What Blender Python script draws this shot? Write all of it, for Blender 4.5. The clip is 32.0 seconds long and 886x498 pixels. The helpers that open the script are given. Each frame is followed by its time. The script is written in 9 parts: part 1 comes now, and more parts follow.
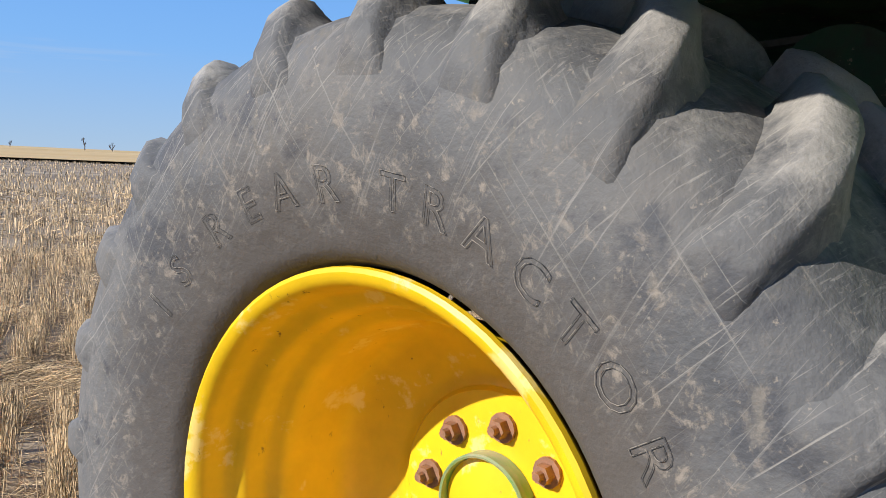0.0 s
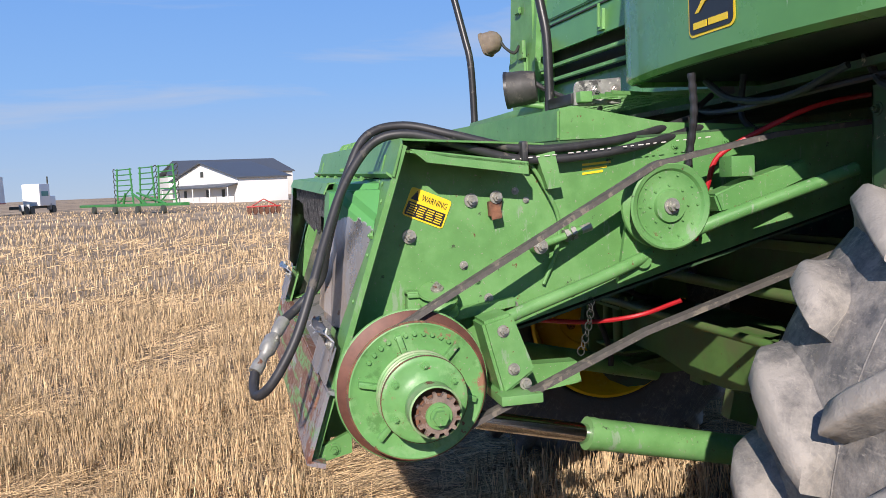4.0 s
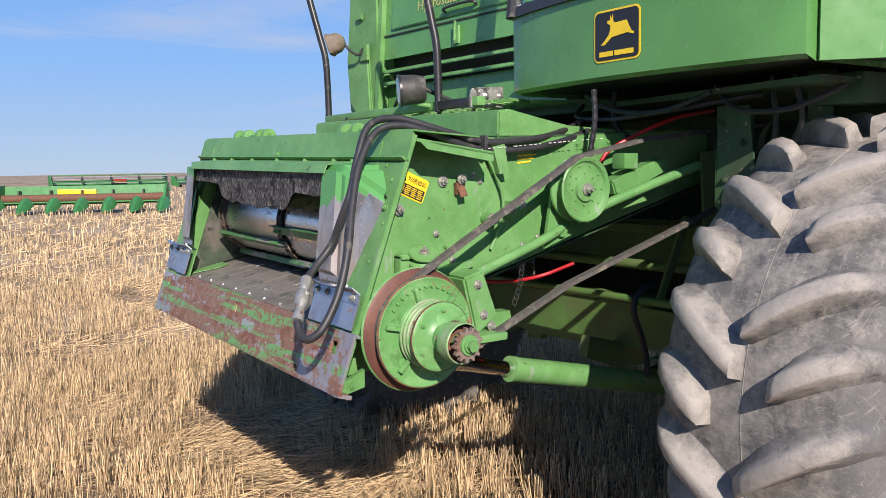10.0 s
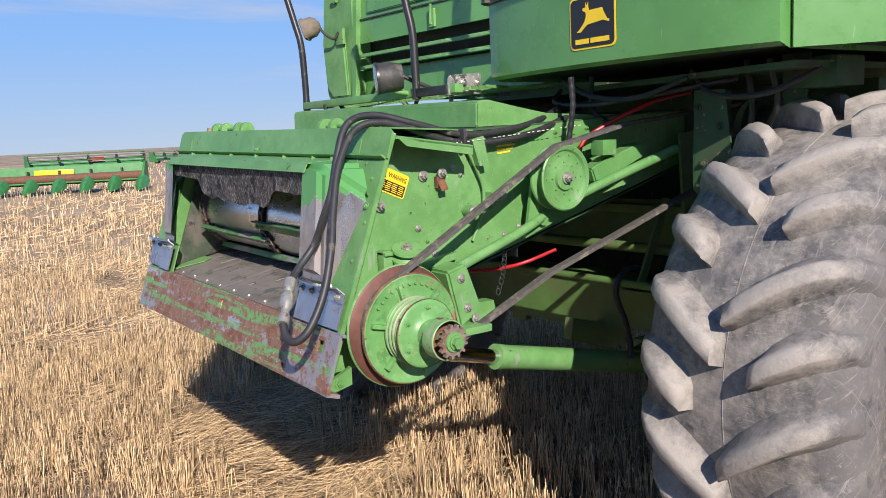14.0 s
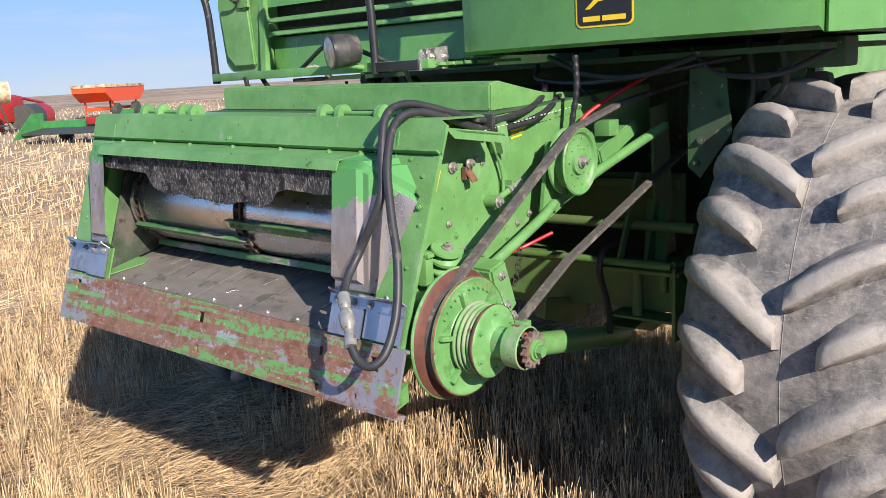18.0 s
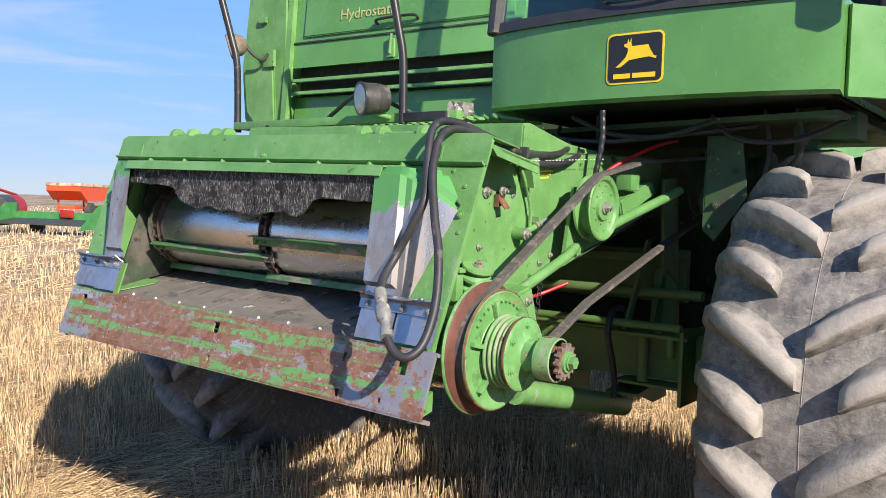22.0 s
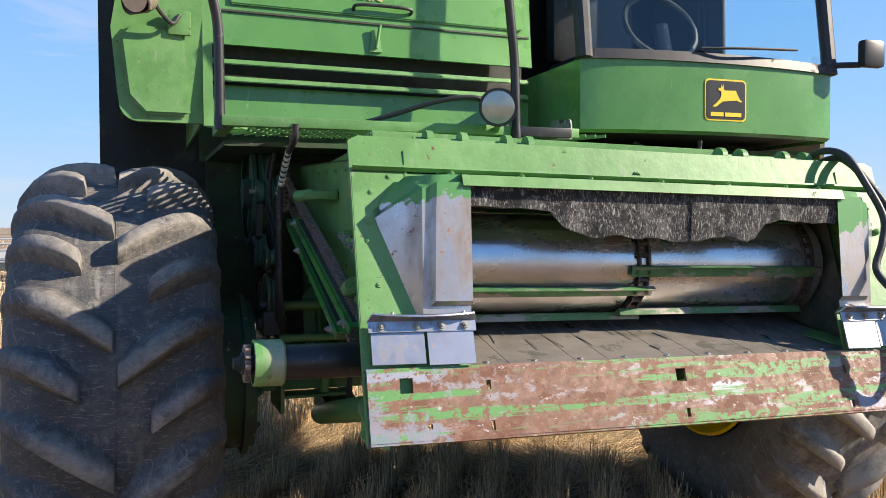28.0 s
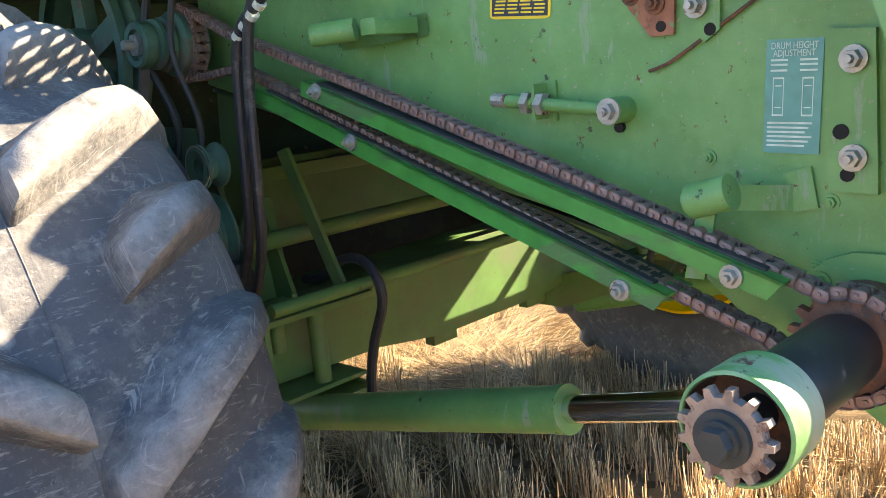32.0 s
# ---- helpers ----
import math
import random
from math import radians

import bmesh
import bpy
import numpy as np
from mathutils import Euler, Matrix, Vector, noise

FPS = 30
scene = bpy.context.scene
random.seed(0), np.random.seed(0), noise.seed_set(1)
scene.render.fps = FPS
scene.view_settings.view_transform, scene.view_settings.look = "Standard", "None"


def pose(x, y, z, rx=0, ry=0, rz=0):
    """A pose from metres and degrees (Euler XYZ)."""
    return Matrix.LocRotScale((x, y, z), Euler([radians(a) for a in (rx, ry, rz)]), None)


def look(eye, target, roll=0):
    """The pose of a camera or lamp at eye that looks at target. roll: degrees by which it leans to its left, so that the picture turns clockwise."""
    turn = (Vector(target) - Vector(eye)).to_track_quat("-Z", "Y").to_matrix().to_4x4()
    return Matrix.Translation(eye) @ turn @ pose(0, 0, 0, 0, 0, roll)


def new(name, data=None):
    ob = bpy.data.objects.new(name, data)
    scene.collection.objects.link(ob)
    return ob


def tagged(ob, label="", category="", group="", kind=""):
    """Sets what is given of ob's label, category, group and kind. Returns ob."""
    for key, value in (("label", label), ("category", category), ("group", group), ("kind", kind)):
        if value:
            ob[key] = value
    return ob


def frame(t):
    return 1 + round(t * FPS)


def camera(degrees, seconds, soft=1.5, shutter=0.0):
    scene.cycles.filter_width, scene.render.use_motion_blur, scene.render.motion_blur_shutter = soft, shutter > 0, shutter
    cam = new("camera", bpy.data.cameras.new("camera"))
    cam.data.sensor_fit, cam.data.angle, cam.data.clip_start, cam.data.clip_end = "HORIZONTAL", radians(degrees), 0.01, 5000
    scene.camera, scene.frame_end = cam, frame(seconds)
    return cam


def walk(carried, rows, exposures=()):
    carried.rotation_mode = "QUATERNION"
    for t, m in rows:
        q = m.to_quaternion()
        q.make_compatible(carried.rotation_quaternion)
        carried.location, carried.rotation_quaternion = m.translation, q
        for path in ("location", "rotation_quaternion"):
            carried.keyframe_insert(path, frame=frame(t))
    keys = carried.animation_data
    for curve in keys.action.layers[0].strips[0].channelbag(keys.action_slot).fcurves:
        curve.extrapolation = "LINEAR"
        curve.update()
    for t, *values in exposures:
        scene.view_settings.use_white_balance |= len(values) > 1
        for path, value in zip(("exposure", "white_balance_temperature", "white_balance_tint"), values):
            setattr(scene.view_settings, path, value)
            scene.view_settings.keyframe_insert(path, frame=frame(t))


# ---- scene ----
cam = camera(55.14, 32.0, soft=0.5)
PATH = [  # seconds, place, then yaw (left from +y), pitch and roll in degrees
    (0.0, 2.751, 2.544, 1.429, 129.90, -5.49, 2.60),
    (0.5, 2.798, 2.371, 1.427, 125.02, -4.55, 2.46),
    (1.0, 2.842, 1.914, 1.470, 117.79, -5.31, -0.85),
    (1.5, 2.945, 1.588, 1.507, 112.43, -4.79, -1.16),
    (2.0, 2.975, 1.280, 1.510, 107.00, -4.30, -1.20),
    (2.5, 2.955, 0.850, 1.553, 99.30, -3.95, -2.00),
    (3.0, 2.945, 0.443, 1.580, 89.90, -4.60, -2.60),
    (3.5, 2.935, 0.125, 1.580, 82.37, -4.45, -2.80),
    (5.5, 2.911, -0.859, 1.529, 62.89, -5.04, -0.44),
    (6.0, 2.969, -1.045, 1.504, 59.58, -4.88, 0.07),
    (6.5, 3.045, -1.120, 1.488, 56.43, -4.89, 0.48),
    (7.0, 3.072, -1.132, 1.489, 55.04, -4.64, 0.63),
    (7.5, 3.076, -1.124, 1.500, 54.86, -4.52, 0.59),
    (8.0, 3.075, -1.112, 1.512, 54.95, -4.68, 0.45),
    (8.5, 3.071, -1.111, 1.522, 55.26, -4.83, 0.01),
    (9.0, 3.056, -1.113, 1.539, 55.35, -5.08, -0.29),
    (9.5, 3.043, -1.125, 1.561, 55.41, -5.28, -0.74),
    (10.0, 3.053, -1.129, 1.568, 55.31, -5.38, -0.92),
    (10.5, 3.053, -1.135, 1.584, 55.25, -5.46, -1.17),
    (11.0, 3.063, -1.131, 1.595, 55.12, -5.65, -1.45),
    (11.5, 3.057, -1.127, 1.610, 54.89, -5.80, -1.56),
    (12.0, 3.063, -1.128, 1.616, 54.72, -6.04, -1.86),
    (12.5, 3.049, -1.133, 1.633, 54.45, -6.46, -1.98),
    (13.0, 3.049, -1.135, 1.643, 54.13, -6.87, -2.11),
    (13.5, 3.061, -1.134, 1.647, 54.10, -7.19, -2.56),
    (14.0, 3.062, -1.128, 1.657, 54.26, -7.63, -2.65),
    (14.5, 3.049, -1.122, 1.681, 54.36, -8.54, -2.53),
    (15.0, 3.055, -1.129, 1.706, 53.86, -9.50, -2.66),
    (15.5, 3.001, -1.144, 1.730, 52.17, -10.76, -2.35),
    (17.5, 2.587, -1.534, 1.799, 41.70, -11.76, -4.45),
    (18.0, 2.379, -1.540, 1.812, 39.91, -11.76, -3.39),
    (18.5, 2.265, -1.552, 1.781, 39.54, -10.79, -2.66),
    (19.0, 2.240, -1.598, 1.755, 39.54, -8.88, -1.76),
    (19.5, 2.240, -1.632, 1.710, 38.63, -7.59, -0.99),
    (20.0, 2.258, -1.665, 1.659, 38.08, -6.40, -0.66),
    (20.5, 2.269, -1.675, 1.618, 37.87, -5.46, 0.02),
    (21.0, 2.272, -1.684, 1.571, 37.66, -4.38, 0.57),
    (21.5, 2.266, -1.702, 1.523, 37.45, -3.39, 1.11),
    (22.0, 2.258, -1.723, 1.479, 37.25, -2.86, 1.69),
    (22.5, 2.246, -1.743, 1.470, 36.88, -3.06, 2.10),
    (23.0, 2.218, -1.766, 1.472, 35.24, -3.40, 2.51),
    (23.5, 2.068, -1.812, 1.450, 32.07, -3.90, 2.48),
    (24.0, 1.737, -1.880, 1.420, 27.36, -4.09, 2.02),
    (24.5, 1.365, -2.018, 1.430, 21.75, -3.92, 1.35),
    (25.0, 0.990, -2.135, 1.452, 15.16, -3.67, 0.51),
    (25.5, 0.507, -2.160, 1.480, 9.36, -2.97, 0.16),
    (26.0, 0.043, -2.242, 1.463, 4.80, -2.52, 0.34),
    (26.5, -0.339, -2.198, 1.442, -1.26, -2.25, 0.33),
    (28.5, -1.656, -1.900, 1.508, -26.00, -1.71, -0.36),
    (29.0, -1.757, -1.769, 1.527, -32.70, -2.28, -0.40),
    (29.5, -1.742, -1.451, 1.496, -38.69, -2.96, -0.41),
    (30.0, -1.813, -1.115, 1.457, -40.90, -4.29, 0.26),
    (30.5, -1.859, -0.842, 1.452, -41.30, -5.22, 0.90),
    (31.0, -1.833, -0.556, 1.439, -40.25, -6.98, 0.35),
    (32.0, -1.885, -0.113, 1.495, -44.90, -11.35, -5.66),
]


def sight(x, y, z, yaw, pitch, roll):
    """The camera's pose from its place, heading, tilt and lean."""
    a, b = radians(yaw), radians(pitch)
    way = Vector((-math.sin(a) * math.cos(b), math.cos(a) * math.cos(b), math.sin(b)))
    eye = Vector((x, y, z))
    return look(eye, eye + way, roll)


EXPOSURE = [(0.0, 0.42, 6200, 10), (2.0, 0.22, 6400, 12), (3.5, 0.36, 6600, 17), (6.0, 0.47, 6600, 17), (12.0, 0.48, 6700, 17), (15.5, 0.52, 6600, 17), (18.0, 0.70, 6700, 16), (20.0, 0.76, 6800, 15), (23.0, 0.76, 7000, 15),
            (25.5, 1.0, 7200, 13), (28.5, 0.8, 7400, 13), (29.0, 0.72, 7500, 13), (30.0, 0.62, 7300, 15), (31.0, 1.22, 7400, 15), (32.0, 2.5, 8400, 13)]
walk(cam, [(row[0], sight(*row[1:])) for row in PATH], EXPOSURE)

# ---- sky and sun ----
SUN_WAY = Vector((0.806, -0.35, 0.478)).normalized()  # from the place towards the sun
world = bpy.data.worlds.new("open_sky")
scene.world = world
world.use_nodes = True
wn, wl = world.node_tree.nodes, world.node_tree.links
wn.clear()
sky = wn.new("ShaderNodeTexSky")
sky.sky_type = "NISHITA"
sky.sun_disc = False
sky.sun_elevation = math.asin(SUN_WAY.z)
sky.sun_rotation = math.atan2(SUN_WAY.x, SUN_WAY.y)
sky.altitude, sky.air_density, sky.dust_density, sky.ozone_density = 900, 0.8, 0.0, 3.0
# thin streaks of cirrus
tc = wn.new("ShaderNodeTexCoord")
mp = wn.new("ShaderNodeMapping")
mp.inputs["Scale"].default_value = (1.6, 1.1, 9.0)
mp.inputs["Rotation"].default_value = (0.12, 0.05, 0.5)
cn = wn.new("ShaderNodeTexNoise")
cn.inputs["Scale"].default_value, cn.inputs["Detail"].default_value, cn.inputs["Roughness"].default_value = 1.7, 7, 0.58
cn.inputs["Distortion"].default_value = 0.6
cr = wn.new("ShaderNodeValToRGB")
cr.color_ramp.elements[0].position, cr.color_ramp.elements[1].position = 0.55, 0.74
cr.color_ramp.elements[1].color = (0.55, 0.55, 0.55, 1)
mix = wn.new("ShaderNodeMix")
mix.data_type = "RGBA"
mix.inputs["B"].default_value = (7.5, 8.0, 8.6, 1)
bg = wn.new("ShaderNodeBackground")
bg.inputs["Strength"].default_value = 0.058
wo = wn.new("ShaderNodeOutputWorld")
wl.new(tc.outputs["Generated"], mp.inputs["Vector"])
wl.new(mp.outputs["Vector"], cn.inputs["Vector"])
wl.new(cn.outputs["Fac"], cr.inputs["Fac"])
wl.new(cr.outputs["Color"], mix.inputs["Factor"])
# clear dry air: pale at the horizon, deep blue overhead
up = wn.new("ShaderNodeSeparateXYZ")
air = wn.new("ShaderNodeValToRGB")
for k, (at, colour) in enumerate(((0.0, (5.4, 7.4, 9.8, 1)), (0.12, (3.2, 6.5, 11.8, 1)), (0.33, (1.6, 4.7, 11.6, 1)), (0.6, (1.0, 3.0, 8.2, 1)), (1.0, (0.7, 1.9, 5.2, 1)))):
    stop = air.color_ramp.elements[k] if k < 2 else air.color_ramp.elements.new(at)
    stop.position, stop.color = at, colour
both = wn.new("ShaderNodeMix")
both.data_type = "RGBA"
both.inputs["Factor"].default_value = 0.9
wl.new(tc.outputs["Generated"], up.inputs["Vector"])
wl.new(up.outputs["Z"], air.inputs["Fac"])
wl.new(sky.outputs["Color"], both.inputs["A"])
wl.new(air.outputs["Color"], both.inputs["B"])
wl.new(both.outputs["Result"], mix.inputs["A"])
wl.new(mix.outputs["Result"], bg.inputs["Color"])
wl.new(bg.outputs["Background"], wo.inputs["Surface"])

sun = new("sun", bpy.data.lights.new("sun", "SUN"))
sun.data.energy, sun.data.angle, sun.data.color = 5.0, radians(0.55), (1.0, 0.94, 0.85)
sun.matrix_world = look((0, 0, 30), Vector((0, 0, 30)) - SUN_WAY)

# ---- materials ----


def material(name, base, rough=0.5, metal=0.0, layers=(), bump=0.0, bump_scale=60.0, grain=0.12, grain_scale=25.0, bump2=0.0, bump2_scale=6.0, random=0.0, island=0.0, spec=0.5, coat=0.0, soft=0.025):
    """A principled surface: a base colour varied by fine grain, with noise-shaped layers
    (colour, amount 0..1, scale, roughness, metal, stretch) laid over it, and relief."""
    m = bpy.data.materials.new(name)
    m.use_nodes = True
    n, l = m.node_tree.nodes, m.node_tree.links
    p = n["Principled BSDF"]
    p.inputs["Specular IOR Level"].default_value = spec
    p.inputs["Coat Weight"].default_value = coat
    co = n.new("ShaderNodeTexCoord")
    geo = n.new("ShaderNodeNewGeometry")

    def tex(scale, detail=6.0, stretch=(1, 1, 1), rough_n=0.6, turn=0.0):
        t = n.new("ShaderNodeTexNoise")
        t.inputs["Scale"].default_value, t.inputs["Detail"].default_value, t.inputs["Roughness"].default_value = scale, detail, rough_n
        mpn = n.new("ShaderNodeMapping")
        mpn.inputs["Scale"].default_value = stretch
        src = geo.outputs["Position"]
        if turn:
            rt = n.new("ShaderNodeVectorRotate")
            rt.rotation_type = "X_AXIS"
            rt.inputs["Angle"].default_value = radians(turn)
            l.new(src, rt.inputs["Vector"])
            src = rt.outputs["Vector"]
        l.new(src, mpn.inputs["Vector"])
        l.new(mpn.outputs["Vector"], t.inputs["Vector"])
        return t.outputs["Fac"]

    def over(a, b, fac):
        x = n.new("ShaderNodeMix")
        x.data_type = "RGBA"
        l.new(fac, x.inputs["Factor"])
        for sock, v in (("A", a), ("B", b)):
            if isinstance(v, tuple):
                x.inputs[sock].default_value = (*v, 1)
            else:
                l.new(v, x.inputs[sock])
        return x.outputs["Result"]

    def blend(a, b, fac):
        x = n.new("ShaderNodeMix")
        l.new(fac, x.inputs["Factor"])
        for sock, v in (("A", a), ("B", b)):
            if isinstance(v, float):
                x.inputs[sock].default_value = v
            else:
                l.new(v, x.inputs[sock])
        return x.outputs["Result"]

    def ramp(fac, lo, hi):
        r = n.new("ShaderNodeMapRange")
        r.inputs["From Min"].default_value, r.inputs["From Max"].default_value = lo, hi
        l.new(fac, r.inputs["Value"])
        return r.outputs["Result"]

    lo = tuple(c * (1 - grain) for c in base)
    hi = tuple(min(1.0, c * (1 + grain)) for c in base)
    col = over(lo, hi, ramp(tex(grain_scale), 0.3, 0.7))
    ro, me = float(rough), float(metal)
    for colour, amount, scale, lr, lm, stretch, *turn in layers:
        f = tex(scale, 3.0 if turn else 8.0, stretch, 0.65, turn[0] if turn else 0.0)
        mid = 0.5 + (0.5 - amount) * 0.42
        sf = max(soft, 0.10) if scale < 8 and not turn else soft
        f = ramp(f, mid - sf, mid + sf)
        col = over(col, colour, f)
        ro, me = blend(ro, float(lr), f), blend(me, float(lm), f)
    if random or island:
        info = n.new("ShaderNodeObjectInfo").outputs["Random"] if random else geo.outputs["Random Per Island"]
        amount = random or island
        hsv = n.new("ShaderNodeHueSaturation")
        l.new(col, hsv.inputs["Color"])
        r = n.new("ShaderNodeMapRange")
        r.inputs["To Min"].default_value, r.inputs["To Max"].default_value = 1 - amount, 1 + amount
        l.new(info, r.inputs["Value"])
        l.new(r.outputs["Result"], hsv.inputs["Value"])
        col = hsv.outputs["Color"]
    l.new(col, p.inputs["Base Color"])
    for sock, v in (("Roughness", ro), ("Metallic", me)):
        if isinstance(v, float):
            p.inputs[sock].default_value = v
        else:
            l.new(v, p.inputs[sock])
    last = None
    for strength, scale in ((bump2, bump2_scale), (bump, bump_scale)):
        if strength:
            b = n.new("ShaderNodeBump")
            b.inputs["Strength"].default_value = strength
            b.inputs["Distance"].default_value = 0.4 / scale
            l.new(tex(scale, 5.0), b.inputs["Height"])
            if last is not None:
                l.new(last, b.inputs["Normal"])
            last = b.outputs["Normal"]
    if last is not None:
        l.new(last, p.inputs["Normal"])
    return m


ONE = (1, 1, 1)
RUST = (0.13, 0.055, 0.03)
DUST = (0.34, 0.27, 0.19)
GREEN = (0.108, 0.268, 0.080)
m_green = material("farm_green_paint", GREEN, 0.44, spec=0.4, grain=0.14, grain_scale=9, bump=0.10, bump_scale=160, bump2=0.05, bump2_scale=9,
                   layers=[((0.150, 0.318, 0.115), 0.38, 4.5, 0.48, 0, ONE), ((0.075, 0.225, 0.064), 0.22, 2.2, 0.4, 0, ONE), ((0.19, 0.29, 0.17), 0.16, 26, 0.62, 0, (1, 1, 0.25)), ((0.26, 0.27, 0.20), 0.15, 110, 0.8, 0, ONE), ((0.05, 0.07, 0.035), 0.09, 30, 0.7, 0, ONE), (RUST, 0.08, 44, 0.8, 0, ONE)])
m_green_cab = material("glossy_green_paint", (0.085, 0.242, 0.060), 0.26, grain=0.1, grain_scale=5, bump2=0.02, bump2_scale=2.2, coat=0.2,
                       layers=[((0.105, 0.275, 0.082), 0.35, 2.6, 0.34, 0, ONE), ((0.2, 0.3, 0.18), 0.05, 60, 0.5, 0, (1, 1, 0.1))])
m_green_new = material("fresh_green_paint", (0.035, 0.235, 0.045), 0.34, grain=0.15, layers=[((0.06, 0.16, 0.05), 0.3, 14, 0.6, 0, (1, 0.3, 1)), (DUST, 0.08, 40, 0.8, 0, ONE)])
# much darker than the outer green, with brown-grey blotches and dust
m_green_dark = material("dusty_dark_green_paint", (0.034, 0.092, 0.036), 0.6, grain=0.25, grain_scale=14,
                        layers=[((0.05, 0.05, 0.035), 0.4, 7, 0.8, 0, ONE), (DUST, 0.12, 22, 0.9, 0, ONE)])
# olive taken darker for the shade and dirt under the body
m_axle = material("olive_green_paint", (0.082, 0.175, 0.045), 0.5, grain=0.2, grain_scale=8,
                  layers=[((0.115, 0.145, 0.062), 0.36, 6, 0.7, 0, ONE), (RUST, 0.08, 30, 0.85, 0, ONE)])
m_yellow = material("yellow_rim_paint", (0.80, 0.50, 0.006), 0.42, grain=0.1, grain_scale=10, bump=0.03, bump_scale=150,
                    layers=[((0.86, 0.62, 0.16), 0.22, 9, 0.55, 0, ONE), ((0.30, 0.16, 0.03), 0.07, 40, 0.75, 0, (1, 1, 0.4))])
def tyre_rubber(name, k=1.0):
    return material(name, (0.088 * k, 0.087 * k, 0.087 * k), 0.70, grain=0.25, grain_scale=10, bump=0.4, bump_scale=150, bump2=0.22, bump2_scale=16, soft=0.05,
                    layers=[((0.130 * k, 0.125 * k, 0.119 * k), 0.46, 2.6, 0.82, 0, ONE), ((0.165, 0.150, 0.132), 0.27, 4.5, 0.9, 0, ONE), ((0.060, 0.060, 0.064), 0.30, 9, 0.7, 0, ONE),
                            ((0.22, 0.205, 0.185), 0.15, 34, 0.9, 0, (0.6, 5.0, 0.05), 32), ((0.26, 0.24, 0.21), 0.12, 40, 0.9, 0, (0.6, 5.5, 0.06), 47), ((0.20, 0.19, 0.17), 0.12, 34, 0.9, 0, (0.6, 5.0, 0.06), -38), ((0.145, 0.132, 0.115), 0.22, 22, 0.9, 0, (1, 1, 0.5)), ((0.28, 0.24, 0.19), 0.1, 90, 0.9, 0, ONE)])


m_rubber = tyre_rubber("dusty_tyre_rubber")
# left tyre: colours scaled down for the shade over it; less dusty too
m_rubber_left = tyre_rubber("shaded_grey_tyre_rubber", 0.74)


def bead_clean(m, dust):
    """Rubber bare of dust in a ring round the rim, its edge frayed by rubbing stubble."""
    n, l = m.node_tree.nodes, m.node_tree.links
    p = n["Principled BSDF"]
    old = p.inputs["Base Color"].links[0].from_socket
    geo = n.new("ShaderNodeNewGeometry")
    off = n.new("ShaderNodeVectorMath")
    off.operation = "SUBTRACT"
    off.inputs[1].default_value = (0, 1.700, 0.845)
    flat = n.new("ShaderNodeVectorMath")
    flat.operation = "MULTIPLY"
    flat.inputs[1].default_value = (0, 1, 1)
    dist = n.new("ShaderNodeVectorMath")
    dist.operation = "LENGTH"
    fray = n.new("ShaderNodeTexNoise")
    fray.inputs["Scale"].default_value, fray.inputs["Detail"].default_value, fray.inputs["Roughness"].default_value = 11, 9, 0.75
    add = n.new("ShaderNodeMath")
    add.operation = "MULTIPLY_ADD"
    add.inputs[1].default_value = 0.34
    rg = n.new("ShaderNodeMapRange")
    rg.inputs["From Min"].default_value, rg.inputs["From Max"].default_value = 0.66, 0.82
    rg.inputs["To Min"].default_value, rg.inputs["To Max"].default_value = 0.9, 0.0
    mix = n.new("ShaderNodeMix")
    mix.data_type = "RGBA"
    mix.inputs["B"].default_value = (0.080, 0.067, 0.056, 1)
    l.new(geo.outputs["Position"], off.inputs[0])
    l.new(off.outputs["Vector"], flat.inputs[0])
    l.new(flat.outputs["Vector"], dist.inputs[0])
    l.new(geo.outputs["Position"], fray.inputs["Vector"])
    l.new(fray.outputs["Fac"], add.inputs[0])
    l.new(dist.outputs["Value"], add.inputs[2])
    l.new(add.outputs["Value"], rg.inputs["Value"])
    l.new(rg.outputs["Result"], mix.inputs["Factor"])
    l.new(old, mix.inputs["A"])
    # pale scuffs rubbed in by the stubble round the edge of that ring
    scuff = n.new("ShaderNodeTexNoise")
    scuff.inputs["Scale"].default_value, scuff.inputs["Detail"].default_value, scuff.inputs["Roughness"].default_value, scuff.inputs["Distortion"].default_value = 38, 12, 0.75, 0.5
    sharp = n.new("ShaderNodeMapRange")
    sharp.inputs["From Min"].default_value, sharp.inputs["From Max"].default_value = 0.53, 0.64
    near = n.new("ShaderNodeMapRange")
    near.inputs["From Min"].default_value, near.inputs["From Max"].default_value = 0.66, 0.73
    far = n.new("ShaderNodeMapRange")
    far.inputs["From Min"].default_value, far.inputs["From Max"].default_value = 0.93, 0.78
    far.inputs["To Max"].default_value = 0.7
    m1, m2 = n.new("ShaderNodeMath"), n.new("ShaderNodeMath")
    m1.operation = m2.operation = "MULTIPLY"
    mix3 = n.new("ShaderNodeMix")
    mix3.data_type = "RGBA"
    mix3.inputs["B"].default_value = (0.30, 0.25, 0.195, 1)
    l.new(geo.outputs["Position"], scuff.inputs["Vector"])
    l.new(scuff.outputs["Fac"], sharp.inputs["Value"])
    l.new(add.outputs["Value"], near.inputs["Value"])
    l.new(add.outputs["Value"], far.inputs["Value"])
    l.new(near.outputs["Result"], m1.inputs[0])
    l.new(far.outputs["Result"], m1.inputs[1])
    l.new(m1.outputs["Value"], m2.inputs[0])
    l.new(sharp.outputs["Result"], m2.inputs[1])
    l.new(m2.outputs["Value"], mix3.inputs["Factor"])
    l.new(mix.outputs["Result"], mix3.inputs["A"])
    # field dust ground into the tread
    rg2 = n.new("ShaderNodeMapRange")
    rg2.inputs["From Min"].default_value, rg2.inputs["From Max"].default_value = 0.955, 1.05
    rg2.inputs["To Max"].default_value = dust
